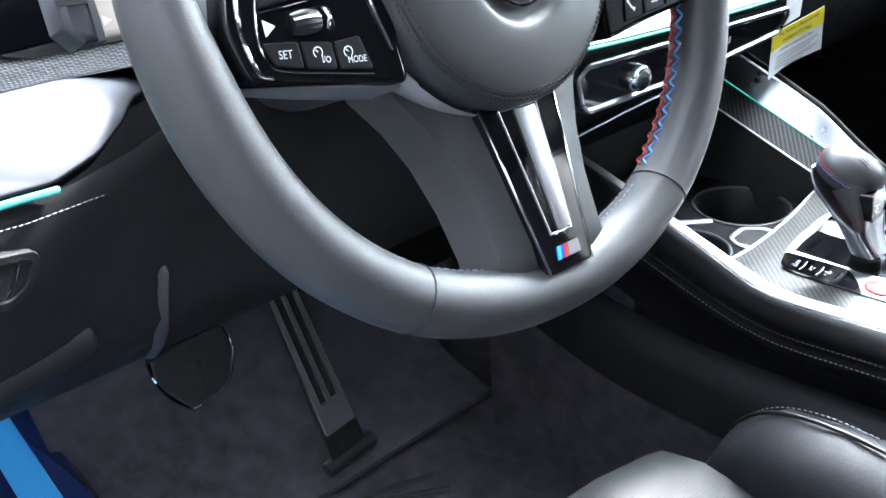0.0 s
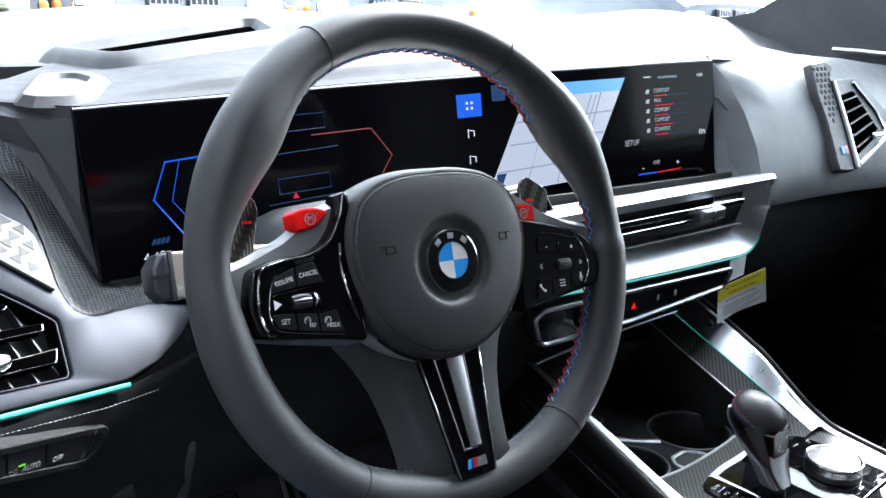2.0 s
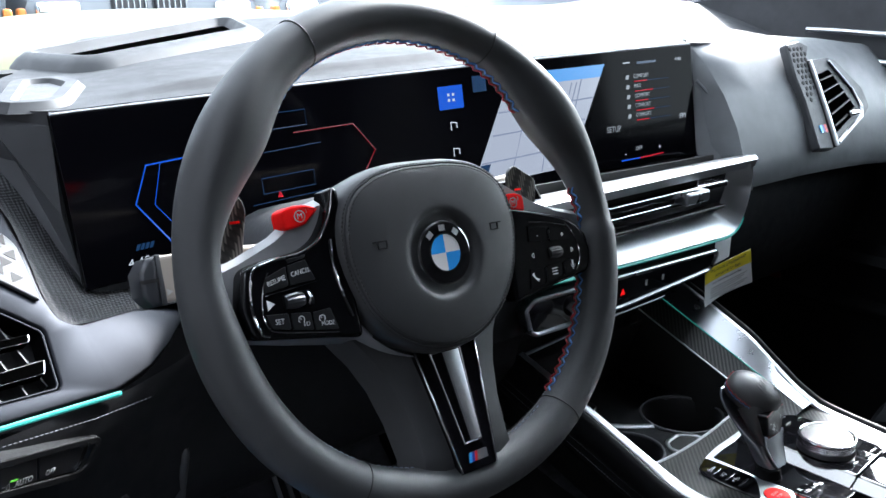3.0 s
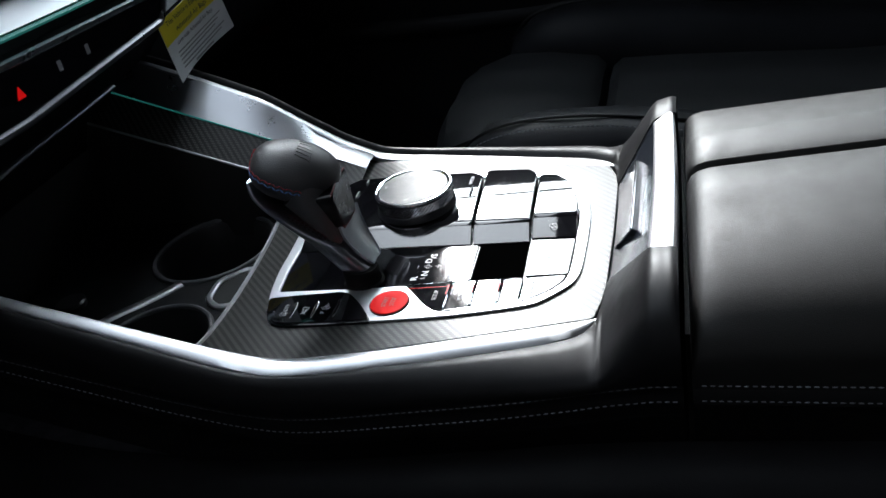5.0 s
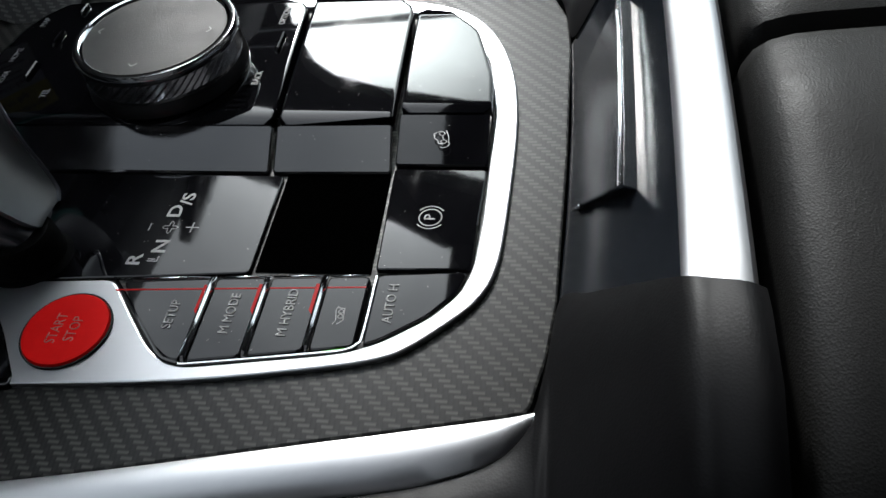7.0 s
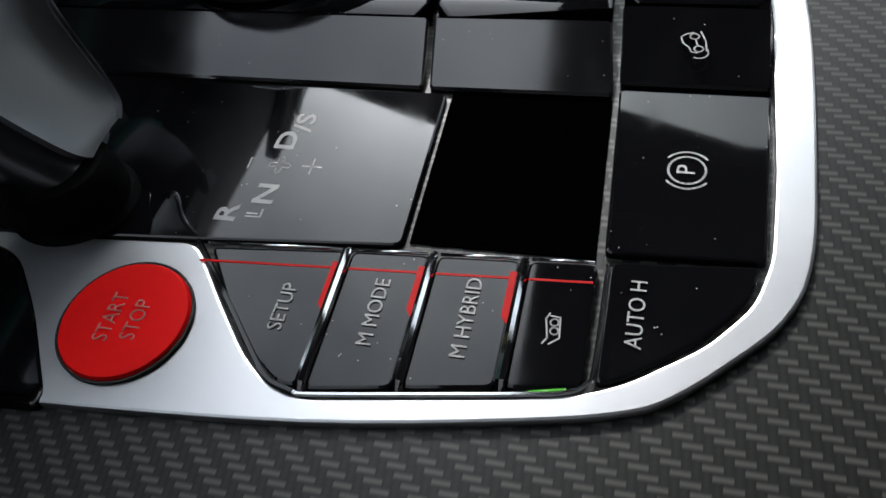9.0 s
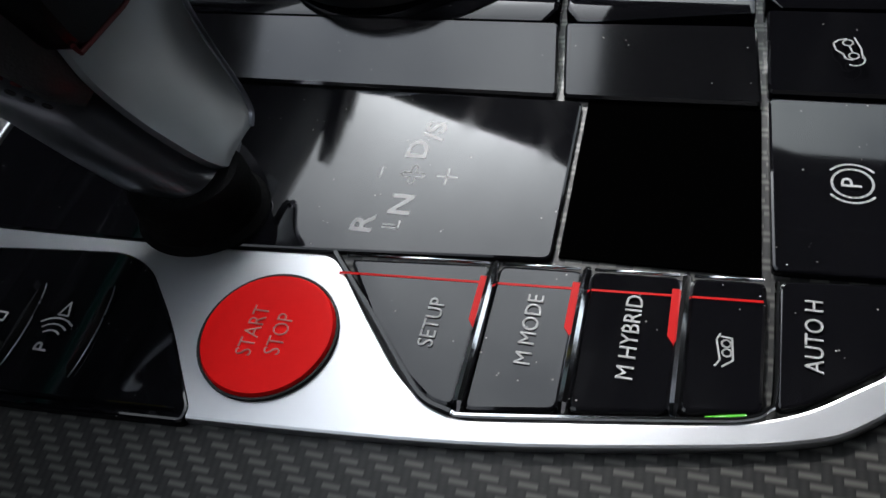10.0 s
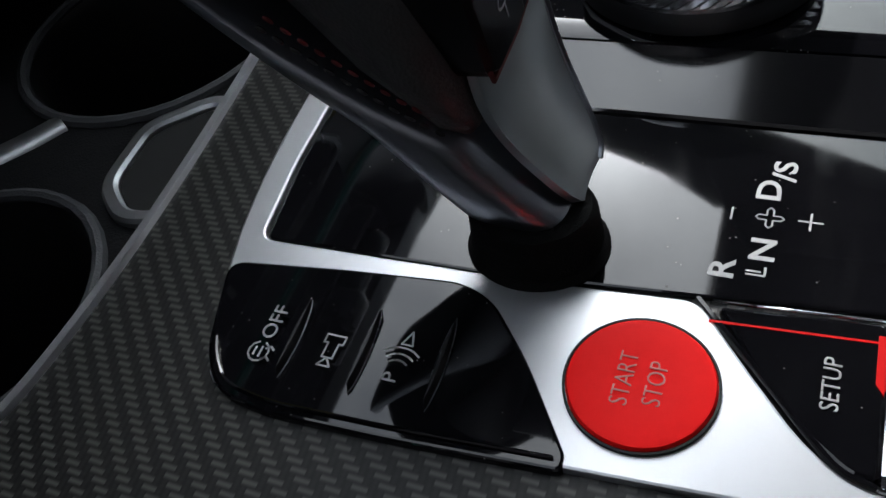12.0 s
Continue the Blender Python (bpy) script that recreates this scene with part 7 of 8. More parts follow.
# ---- left of the display: facets, knurled band, silver vent trim ----
fac = [[(-0.300, 0.360, 0.782), (-0.229, 0.330, 0.768), SL_T + Vector((0.001, 0.004, 0.002))], [(-0.300, 0.350, 0.775), (-0.210, 0.302, 0.757), SL_T + Vector((0.001, 0.006, -0.010))], [(-0.290, 0.330, 0.758), (-0.196, 0.300, 0.727), (-0.174, 0.275, 0.684)], [(-0.290, 0.330, 0.752), (-0.205, 0.298, 0.714), SL_B + Vector((0.001, 0.010, 0.004))]]
part("facet_panel", thick(loft(fac), 0.006), SOFT_GREY, dash, "dark faceted panel", smooth=False)
A = spline([(-0.300, 0.340, 0.792), (-0.234, 0.310, 0.752), (-0.205, 0.295, 0.714), (-0.183, 0.275, 0.664), (-0.172, 0.264, 0.633), (-0.164, 0.262, 0.6215), (-0.131, 0.262, 0.6155), (-0.05, 0.260, 0.616), (0.05, 0.258, 0.618)], 5)
B = spline([(-0.270, 0.315, 0.775), (-0.240, 0.285, 0.7307), (-0.2192, 0.261, 0.699), (-0.2133, 0.2343, 0.672), (-0.2115, 0.204, 0.6445), (-0.206, 0.1905, 0.630), (-0.1939, 0.189, 0.6225), (-0.11, 0.215, 0.612), (0.05, 0.206, 0.607)], 5)
part("knurled_trim", loft([[a.lerp(b, f) - Vector((0, 0, 0.009 * math.sin(f * math.pi))) for f in (0, 0.25, 0.5, 0.75, 1)] for a, b in zip(A, B)]), CARBON_FINE, dash, "dark band pressed with fine dots")
MV = plane_pose((-0.184, 0.140, 0.574), (0.35, -0.62, 0.70))
trim_out = [(0.000, 0.270), (0.0225, 0.2198), (0.0289, 0.1751), (0.0208, 0.1376), (0.0075, 0.0988), (0.0057, 0.0781), (0.0154, 0.0676), (0.0658, 0.0602), (0.106, 0.0529), (0.1414, 0.0327), (0.1232, 0.0303), (0.0943, 0.0311), (0.0761, 0.022), (0.0433, 0.0125), (0.0066, 0.0104), (-0.1017, 0.0341), (-0.18, 0.053), (-0.16, 0.20)]
vent_open = [(-0.084, 0.180), (-0.0427, 0.1223), (-0.0237, 0.0958), (-0.0103, 0.075), (-0.0282, 0.0349), (-0.032, 0.0321), (-0.0933, 0.0467), (-0.150, 0.060)]


def plate_with_hole(outer, hole, z0, z1, bevel):
    """A plate with an opening, its upper edges rounded."""
    bm = bmesh.new()
    edges = []
    for pts in (outer, hole):
        vs = [bm.verts.new((*p[:2], z0)) for p in pts]
        edges += [bm.edges.new((vs[k], vs[(k + 1) % len(vs)])) for k in range(len(vs))]
    bmesh.ops.triangle_fill(bm, edges=edges, use_beauty=True)
    res = bmesh.ops.extrude_face_region(bm, geom=bm.faces[:])
    for v in res["geom"]:
        if isinstance(v, bmesh.types.BMVert):
            v.co.z = z1
    bm.normal_update()
    rim_ = [e for e in bm.edges if all(abs(v.co.z - z1) < 1e-6 for v in e.verts) and any(abs(f.normal.z) < 0.5 for f in e.link_faces)]
    bmesh.ops.bevel(bm, geom=rim_, offset=bevel, segments=3, affect="EDGES", profile=0.5)
    return bm


part("vent_trim", plate_with_hole(rounded(trim_out, 0.006, 4), rounded(vent_open, 0.004, 4), -0.012, 0.0, 0.0022), DARKENED_SILVER, dash, "satin silver vent trim, darkened to look out of the sun", m=MV)
part("light_line", tube([(-0.34, 0.085, 0.6065), (-0.2846, 0.1080, 0.5970), (-0.1825, 0.1462, 0.5795)], 0.0019, 8), TEAL, dash, "teal light line")
vent_l = thing("air_vent", (-0.23, 0.15, 0.60), "black slatted air vent in silver trim", "air vent", "dashboard vents")
ring = rounded(vent_open, 0.004, 4)
part("bezel", frame_ring(inset(ring, 0.0004), inset(ring, 0.0022), -0.020, -0.0015, 0.0005), DARKENED_SILVER, vent_l, "silver bezel darkened like the vent trim", m=MV)
part("well", prism(inset(ring, 0.0022), -0.024, -0.018), MATTE, vent_l, m=MV)
for sl in ([(-0.110, 0.139), (-0.0495, 0.1122), (-0.0347, 0.0997), (-0.0385, 0.0976), (-0.0558, 0.1026), (-0.112, 0.128)], [(-0.130, 0.100), (-0.0662, 0.0872), (-0.0207, 0.0778), (-0.0234, 0.0727), (-0.0702, 0.0812), (-0.132, 0.093)], [(-0.140, 0.077), (-0.0808, 0.0654), (-0.0237, 0.0561), (-0.0304, 0.0472), (-0.0856, 0.0582), (-0.142, 0.070)]):
    sr = rounded(sl, 0.0015, 2)
    part("slat", prism(sr, -0.012, -0.0035, 0.001), LIGHTLESS_BLACK, vent_l, m=MV)
    part("slat_edge", tube([MV @ Vector((*p, -0.0035)) for p in sr], 0.00045, 5, True), CHROME, vent_l)
for u in (-0.030, -0.046, -0.064, -0.086):
    part("fin", box(u - 0.0006, u + 0.0006, 0.040, 0.150 - 0.6 * (u + 0.09), -0.018, -0.010), BLACK, vent_l, smooth=False, m=MV @ Matrix.Rotation(radians(0), 4, "Z"))
part("tab", prism(rounded([(-0.088, 0.0575), (-0.0635, 0.0560), (-0.0600, 0.0640), (-0.0700, 0.0690), (-0.088, 0.0680)], 0.004, 4), -0.004, 0.006, 0.003, 3), brushed("tab_metal", (0.5, 0.5, 0.51), 0.2, (900, 900, 900)), vent_l, "knurled chrome tab", m=MV)
# speaker grille
grille = thing("speaker_grille", (-0.20, 0.2, 0.66), "pale grey triangular pattern speaker grille", "speaker")
gp = [(-0.0239, 0.2034), (-0.005, 0.1786), (0.0138, 0.1538), (0.0159, 0.1426), (0.0011, 0.0952), (-0.0289, 0.1429), (-0.0589, 0.1906)]
part("plate", prism(rounded(gp, 0.003, 3), 0.0005, 0.0030, 0.0010), material("grille_grey", (0.042, 0.044, 0.047), 0.55, 0.0), grille, m=MV)
for row in range(9):
    for col in range(6):
        c = Vector((0.0035, 0.108)) + Vector((-0.0085, 0.0135)) * row * 0.78 + Vector((0.0095, 0.0045)) * col * 0.85 - Vector((0.016, 0.0075))
        ok = True
        for a_, b_ in zip(gp, gp[1:] + gp[:1]):
            e = Vector(b_) - Vector(a_)
            w = c - Vector(a_)
            if (e.x * w.y - e.y * w.x) * (1 if area(gp) > 0 else -1) / e.length < 0.0046:
                ok = False
        if not ok:
            continue
        s_ = 0.0058
        ang = 0.55 + (math.pi if (row + col) % 2 else 0)
        tri_ = [(c.x + s_ * math.cos(ang + q * 2 * math.pi / 3), c.y + s_ * math.sin(ang + q * 2 * math.pi / 3)) for q in range(3)]
        part("hole", prism(rounded(tri_, 0.0008, 2), 0.0026, 0.0033), MATTE, grille, smooth=False, m=MV)

# lower dash, knee panel and light switches
low = []
for x, y0, zt in ((-0.36, 0.070, 0.604), (-0.285, 0.0935, 0.5935), (-0.24, 0.1185, 0.586), (-0.20, 0.1375, 0.579), (-0.17, 0.1530, 0.576), (-0.13, 0.172, 0.577), (-0.09, 0.186, 0.585), (-0.05, 0.195, 0.590), (0.02, 0.200, 0.595), (0.10, 0.190, 0.590), (0.20, 0.172, 0.565), (0.26, 0.168, 0.552)):
    low.append([(x, y0 + 0.004, zt), (x, y0 + 0.002, zt - 0.010), (x, y0 + 0.012, zt - 0.050), (x, y0 + 0.024, zt - 0.095), (x, y0 * 0.5 + 0.112, 0.450), (x, 0.222, 0.415), (x, 0.238, 0.400), (x, 0.252, 0.396), (x, 0.275, 0.405), (x, 0.34, 0.45), (x, 0.60, 0.56)])
part("lower_panel", loft(low), SOFT, dash, "black soft lower panel")
stitches([(-0.2897, 0.0790, 0.6018), (-0.2049, 0.1325, 0.5745), (-0.1566, 0.1580, 0.5655)], GREY_THREAD, dash, 0.0042, 0.00030, lift=(-0.0012, -0.0036, 0.0))
switch = thing("light_switch_panel", (-0.24, 0.11, 0.55), "black light switch panel with white symbols", "switch panel")
MS = plane_pose((-0.1834, 0.1453, 0.5784), (0.5, -0.84, -0.2))
sp = rounded([(-0.19, 0.0370), (-0.1263, 0.015), (-0.0349, -0.0168), (-0.0203, -0.0228), (-0.0166, -0.0303), (-0.0261, -0.0448), (-0.0398, -0.0475), (-0.1255, -0.0128), (-0.19, 0.012)], 0.004, 3)
part("bezel", frame_ring(sp, inset(sp, 0.0055), -0.030, 0.0012, 0.0008), SOFT, switch, "black bezel", m=MS)
part("backing", prism(inset(sp, 0.0055), -0.028, -0.001), MATTE, switch, m=MS)
for key_ in ([(-0.0745, -0.0080), (-0.0420, -0.0190), (-0.0345, -0.0245), (-0.0420, -0.0395), (-0.0745, -0.0265)], [(-0.1055, 0.0020), (-0.0760, -0.0075), (-0.0760, -0.0262), (-0.1055, -0.0150)], [(-0.15, 0.0170), (-0.107, 0.0025), (-0.107, -0.0145), (-0.15, 0.003)]):
    part("key", prism(rounded(key_, 0.001, 2), -0.006, 0.0006, 0.0008), BLACK, switch, m=MS)
part("key_edge", tube([MS @ Vector((*p, 0.0012)) for p in ((-0.0312, -0.0215), (-0.0366, -0.0342), (-0.0440, -0.0388))], 0.0006, 5), CHROME, switch, "thin chrome edge")
tilt_s = Matrix.Rotation(math.atan2(-0.0073, 0.0264), 4, "Z")
writing("switch_lettering", "AUTO", 0.0060, WHITE_INK, switch, MS @ Matrix.Translation((-0.0870, -0.0190, 0.0008)) @ tilt_s, wide=0.9)
writing("switch_lettering", "OFF", 0.0056, WHITE_INK, switch, MS @ Matrix.Translation((-0.0652, -0.0255, 0.0008)) @ tilt_s, wide=0.9)
lamp_icon = strokes("lamp_icon", [[(x, y) for x, y in arc_pts(-0.0985, -0.0155, 0.0022, 90, 270, 6)] + [(-0.0985, -0.0133)], [(-0.1015, -0.014), (-0.104, -0.013)], [(-0.1015, -0.0165), (-0.104, -0.0160)]], 0.0005, 0.0008, switch)
lamp_icon.data.transform(MS)
part("green_mark", box(-0.0945, -0.0890, -0.0142, -0.0132, 0.0006, 0.0010), GREEN_GLOW, switch, smooth=False, m=MS @ tilt_s @ Matrix.Translation((0.004, -0.0245, 0)))
back_ = SETTLE.inverted()
grip_line = spline([(-0.300, 0.1200, 0.4980), (-0.2468, 0.1470, 0.4832), (-0.2200, 0.1580, 0.4800), (-0.2000, 0.1650, 0.4795), (-0.1930, 0.1680, 0.4800)], 4)
part("bonnet_release", tube([back_ @ Vector(p) for p in grip_line], [0.0125] * (len(grip_line) - 4) + [0.0120, 0.0108, 0.0080, 0.0030], 12), SOFT, dash, "black release handle")
fin_line = spline([(-0.1340, 0.1880, 0.4930), (-0.1390, 0.1890, 0.4700), (-0.1415, 0.1960, 0.4450), (-0.1418, 0.2150, 0.4220), (-0.1420, 0.2360, 0.4040)], 4)
part("knee_fin", tube([back_ @ Vector(p) for p in fin_line], [0.0030] + [0.0052] * (len(fin_line) - 2) + [0.0036], 10), SIDE_GREY, dash, "grey trim fin")

# ---- centre vents and climate strip ----
CY = 0.150
cv = thing("air_vent", (0.45, CY, 0.56), "wide centre air vent with silver frame and chrome bars", "air vent", "dashboard vents")
frame_low = spline([(0.10, 0.578), (0.24, 0.564), (0.40, 0.556), (0.56, 0.552), (0.612, 0.553), (0.634, 0.568), (0.646, 0.600), (0.648, 0.628), (0.643, 0.640)], 5)
frame_in = spline([(0.10, 0.602), (0.24, 0.590), (0.40, 0.582), (0.55, 0.576), (0.592, 0.577), (0.606, 0.585), (0.618, 0.606), (0.624, 0.628), (0.622, 0.640)], 5)
part("frame", loft([[(a.x, CY + 0.020, a.y - 0.003), (a.x, CY + 0.006, a.y - 0.002), (a.x, CY, a.y + 0.001), (a.x, CY + 0.001, a.y + 0.003), (b.x, CY + 0.022, b.y - 0.001), (b.x, CY + 0.045, b.y + 0.004)] for a, b in zip(frame_low, frame_in)]), SILVER, cv, "bright satin silver frame")
part("light_line", tube([(a.x, CY + 0.001, a.y - 0.0022) for a in frame_low[:27]], 0.0018, 6), TEAL, cv, "teal light line")
part("well", quad_sheet([(0.10, CY + 0.046, 0.585), (0.625, CY + 0.046, 0.570), (0.625, CY + 0.046, 0.650), (0.10, CY + 0.046, 0.660)], 0.004), MATTE, cv, smooth=False)
for z0, z1, xa, xb, mat in ((0.618, 0.626, 0.16, 0.60, CHROME), (0.607, 0.612, 0.16, 0.52, CHROME), (0.640, 0.643, 0.16, 0.58, BLACK), (0.590, 0.594, 0.16, 0.60, BLACK)):
    bm = box(xa, xb, -0.004, 0.004, -0.5, 0.5, 0)
    part("bar", box(xa, xb, CY + 0.006, CY + 0.020, z0, z1, 0.0012), mat, cv, "chrome vent bar" if mat is CHROME else "")
part("tab", box(0.50, 0.548, CY - 0.004, CY + 0.016, 0.608, 0.624, 0.004), SILVER_DARK, cv, "chrome vent tab")
part("right_slat", prism(rounded([(0.545, 0.616), (0.606, 0.622), (0.608, 0.638), (0.545, 0.634)], 0.003, 3), -0.004, 0.002, 0.001), CHROME, cv, m=Matrix.Translation((0, CY + 0.016, 0)) @ POD_Y)
# shelf under the display
sh = []
for k in range(13):
    f = k / 12
    x = 0.03 + 0.63 * f
    sh.append([(x, 0.262 - 0.03 * f, 0.620 + 0.022 * f), (x, 0.225 - 0.02 * f, 0.640), (x, 0.190 - 0.01 * f, 0.648), (x, 0.160 - 0.004 * f, 0.652), (x, 0.152, 0.647), (x, 0.156, 0.636)])
part("shelf_carbon", loft([r[:3] for r in sh]), CARBON_FINE, dash, "carbon shelf under the display")
part("shelf_edge", loft([r[2:] for r in sh]), SILVER, dash, "silver shelf edge")
# climate strip
cl = thing("climate_panel", (0.42, 0.16, 0.5), "gloss-black climate panel with dark silver frame", "control panel")
mcl = Matrix.Translation((0, 0.158, 0)) @ POD_Y
cp = rounded([(0.236, 0.535), (0.250, 0.546), (0.590, 0.535), (0.597, 0.527), (0.578, 0.506), (0.40, 0.497), (0.256, 0.500), (0.246, 0.505)], 0.005, 4)
part("frame", frame_ring(cp, inset(cp, 0.0055), -0.010, 0.004, 0.0015), SILVER_DARK, cl, "dark silver frame", m=mcl)
part("fascia", prism(inset(cp, 0.0055), -0.008, 0.001), GLOSS_CLEAN, cl, "gloss-black fascia", m=mcl)
part("hazard_mark", prism([(0.3965, 0.515), (0.4050, 0.515), (0.4008, 0.523)], 0.001, 0.0016), RED_GLOW, cl, "red hazard triangle", smooth=False, m=mcl)
for x in (0.445, 0.478):
    part("climate_mark", box(x - 0.002, x + 0.002, 0.517, 0.524, 0.001, 0.0014), GREY_INK, cl, smooth=False, m=mcl)
part("climate_edge", tube([mcl @ Vector(p) for p in ((0.40, 0.5355, 0.0015), (0.578, 0.5295, 0.0015))], 0.0008, 5), CHROME, cl)
part("volume_knob", lathe([(0.0, 0.0), (0.0125, 0.0), (0.0120, 0.010), (0.0105, 0.012), (0.009, 0.0115), (0.0, 0.0115)], 28), CHROME, cl, "chrome volume knob", m=mcl @ Matrix.Translation((0.320, 0.519, 0)))
# lower centre stack
cs = []
for z, y in ((0.560, 0.168), (0.500, 0.172), (0.495, 0.185), (0.475, 0.205), (0.44, 0.24), (0.36, 0.275), (0.30, 0.28)):
    cs.append([(x, y, z) for x in (0.20, 0.30, 0.45, 0.56, 0.625)])
part("stack_face", loft(cs), SOFT, dash, "black centre stack")
part("stack_lip", tube([(0.31, 0.225, 0.440), (0.42, 0.215, 0.455), (0.545, 0.20, 0.468)], 0.0030, 8, flat=0.6), SILVER_DARK, dash, "dark silver lip")

# ---- passenger side of the dash ----
pr = []
for x, z0, y0 in ((0.640, 0.792, 0.262), (0.70, 0.793, 0.255), (0.78, 0.793, 0.25), (0.87, 0.790, 0.245), (0.96, 0.785, 0.24), (1.06, 0.775, 0.235), (1.13, 0.77, 0.24)):
    f = (x - 0.64) / 0.49
    pr.append([(x, y0 + 0.012, z0 + 0.004), (x, y0, z0), (x + 0.004, y0 - 0.030, z0 - 0.028), (x + 0.008, y0 - 0.058, z0 - 0.066), (x + 0.012, y0 - 0.080, z0 - 0.108), (x + 0.014, y0 - 0.094, z0 - 0.150 + 0.004 * f), (x + 0.013, y0 - 0.098, z0 - 0.178 + 0.008 * f), (x + 0.010, y0 - 0.092, z0 - 0.190 + 0.010 * f), (x + 0.004, y0 - 0.070, z0 - 0.194 + 0.010 * f)])
pr.insert(0, [(0.634, 0.262, 0.797), (0.634, 0.258, 0.792), (0.634, 0.250, 0.764), (0.636, 0.240, 0.726), (0.640, 0.228, 0.684), (0.644, 0.210, 0.642), (0.648, 0.195, 0.614), (0.650, 0.195, 0.602), (0.65, 0.20, 0.598)])
pg = []
for x in (0.625, 0.75, 0.90, 1.13):
    pg.append([(x, 0.205, 0.602), (x, 0.190, 0.575), (x, 0.200, 0.50), (x, 0.23, 0.42), (x, 0.30, 0.37), (x, 0.5, 0.40)])
part("glovebox", loft(pg), SOFT, dash, "black glovebox lid")
part("passenger_panel", loft(pr), LEATHER_GREY, dash, "grey leather passenger panel")
part("passenger_wing", loft([[(0.628, 0.246, 0.742), (0.628, 0.240, 0.690), (0.630, 0.232, 0.660), (0.630, 0.222, 0.642)], [(0.645, 0.226, 0.722), (0.648, 0.215, 0.685), (0.650, 0.205, 0.660), (0.652, 0.190, 0.642)], [(0.662, 0.200, 0.690), (0.664, 0.190, 0.668), (0.666, 0.178, 0.650), (0.667, 0.168, 0.638)]]), LEATHER_GREY, dash, "pale grey wing beside the display")
wing_line = spline([(0.632, 0.238, 0.744), (0.650, 0.217, 0.716), (0.668, 0.192, 0.684), (0.676, 0.172, 0.650), (0.674, 0.165, 0.600)], 6)
part("wing_seam", tube(wing_line, 0.0022, 8), LEATHER_GREY, dash, "rounded seam")
pv = thing("air_vent", (1.0, 0.19, 0.66), "slatted passenger air vent with silver frame", "air vent", "dashboard vents")
mpv = Matrix.Translation((0.920, 0.164, 0.700)) @ Matrix.Rotation(radians(-27), 4, "X") @ POD_Y
vp = rounded([(-0.0767, 0.0717), (-0.0221, 0.0735), (0.0000, 0.0683), (0.0546, 0.0189), (0.0569, -0.0131), (0.0231, -0.0304), (-0.0786, -0.0630), (-0.0760, -0.0125)], 0.005, 3)
vo = rounded([(-0.0690, 0.0470), (-0.0295, 0.0535), (0.0135, -0.0150), (-0.0680, -0.0420)], 0.005, 3)
pad = loft([[(*p, -0.014) for p in vp], [(*p, -0.002) for p in vp], [(*p, 0.0006) for p in inset(vp, 0.0020)]], True, True)
part("surround", pad, SOFT_GREY, pv, "grey vent surround", m=mpv)
part("bezel_bar", tube([mpv @ Vector((*p, 0.001)) for p in ((-0.0745, 0.0700), (-0.0735, 0.030), (-0.0740, -0.0125), (-0.0770, -0.0600))], 0.0042, 10, flat=0.7), SILVER, pv, "bright silver bezel bar")
part("bezel_side", tube([mpv @ Vector((*p, 0.001)) for p in ((-0.0230, 0.0660), (0.0180, 0.020), (0.0300, -0.010), (0.0180, -0.026), (-0.0740, -0.0560))], 0.0046, 10, flat=0.6), SILVER_DARK, pv, "satin bezel side")
# black sheet on the surround, the vent's inner shade as colour
part("well", prism(vo, 0.0002, 0.0016), LIGHTLESS_BLACK, pv, "black sheet standing for shade in the vent", m=mpv)
for k in range(5):
    f = k / 4
    a, b = Vector((-0.0680, 0.038 - 0.070 * f)), Vector((-0.0260 + 0.036 * f, 0.044 - 0.054 * f))
    part("slat", tube([mpv @ Vector((*a, 0.0022)), mpv @ Vector((*b, 0.0022))], 0.0019, 8, flat=0.6), BLACK, pv)
part("tab", box(-0.0226, 0.0067, -0.0230, -0.0146, 0.002, 0.010, 0.003), CHROME, pv, "chrome tab", m=mpv)
dp = rounded([(-0.1171, 0.0985), (-0.0816, 0.1021), (-0.0590, 0.0930), (-0.0765, 0.0734), (-0.0775, -0.0125), (-0.0830, -0.0640), (-0.1233, -0.0600), (-0.1183, 0.0117), (-0.1220, 0.0497)], 0.004, 3)
part("dot_plate", loft([[(*p, -0.014) for p in dp], [(*p, -0.004) for p in dp], [(*p, -0.0015) for p in inset(dp, 0.002)]], True, True), SOFT_GREY, pv, "grey plate with dots", m=mpv)
bm = bmesh.new()
for b in range(10):
    for a in range(4 if b < 6 else 10 - b):
        bmesh.ops.create_cone(bm, cap_ends=True, segments=8, radius1=0.0036, radius2=0.0030, depth=0.001, matrix=Matrix.Translation((-0.113 + 0.0105 * a + 0.0008 * b + 0.0045 * (b % 2), 0.090 - 0.0086 * b, -0.0012)))
grip_ = part("dot_pattern", bm, MATTE, pv, "dark dotted pattern", m=mpv, smooth=False)
grip_["kind"] = "stuff"
for k, mat in enumerate((M_BLUE, M_NAVY, M_RED)):
    part("badge_stripe", box(-0.1050 + 0.006 * k, -0.0995 + 0.006 * k, -0.0380, -0.0265, -0.0016, 0.0), mat, pv, smooth=False, m=mpv)

# ---- paper tag ----
tag = thing("warning_tag", (0.61, 0.15, 0.54), "white and yellow paper warning tag hanging from the vent", "paper tag")
T0, T1, T2, T3 = Vector((0.573, 0.160, 0.507)), Vector((0.655, 0.146, 0.525)), Vector((0.678, 0.150, 0.471)), Vector((0.590, 0.165, 0.4500))


def on_tag(u, v, out=0.0):
    p = (T3.lerp(T2, u)).lerp(T0.lerp(T1, u), v)
    return p + Vector((0, 0.006 * math.sin(u * math.pi) * (1 - v), 0)) - Vector((0, 1, 0)) * out


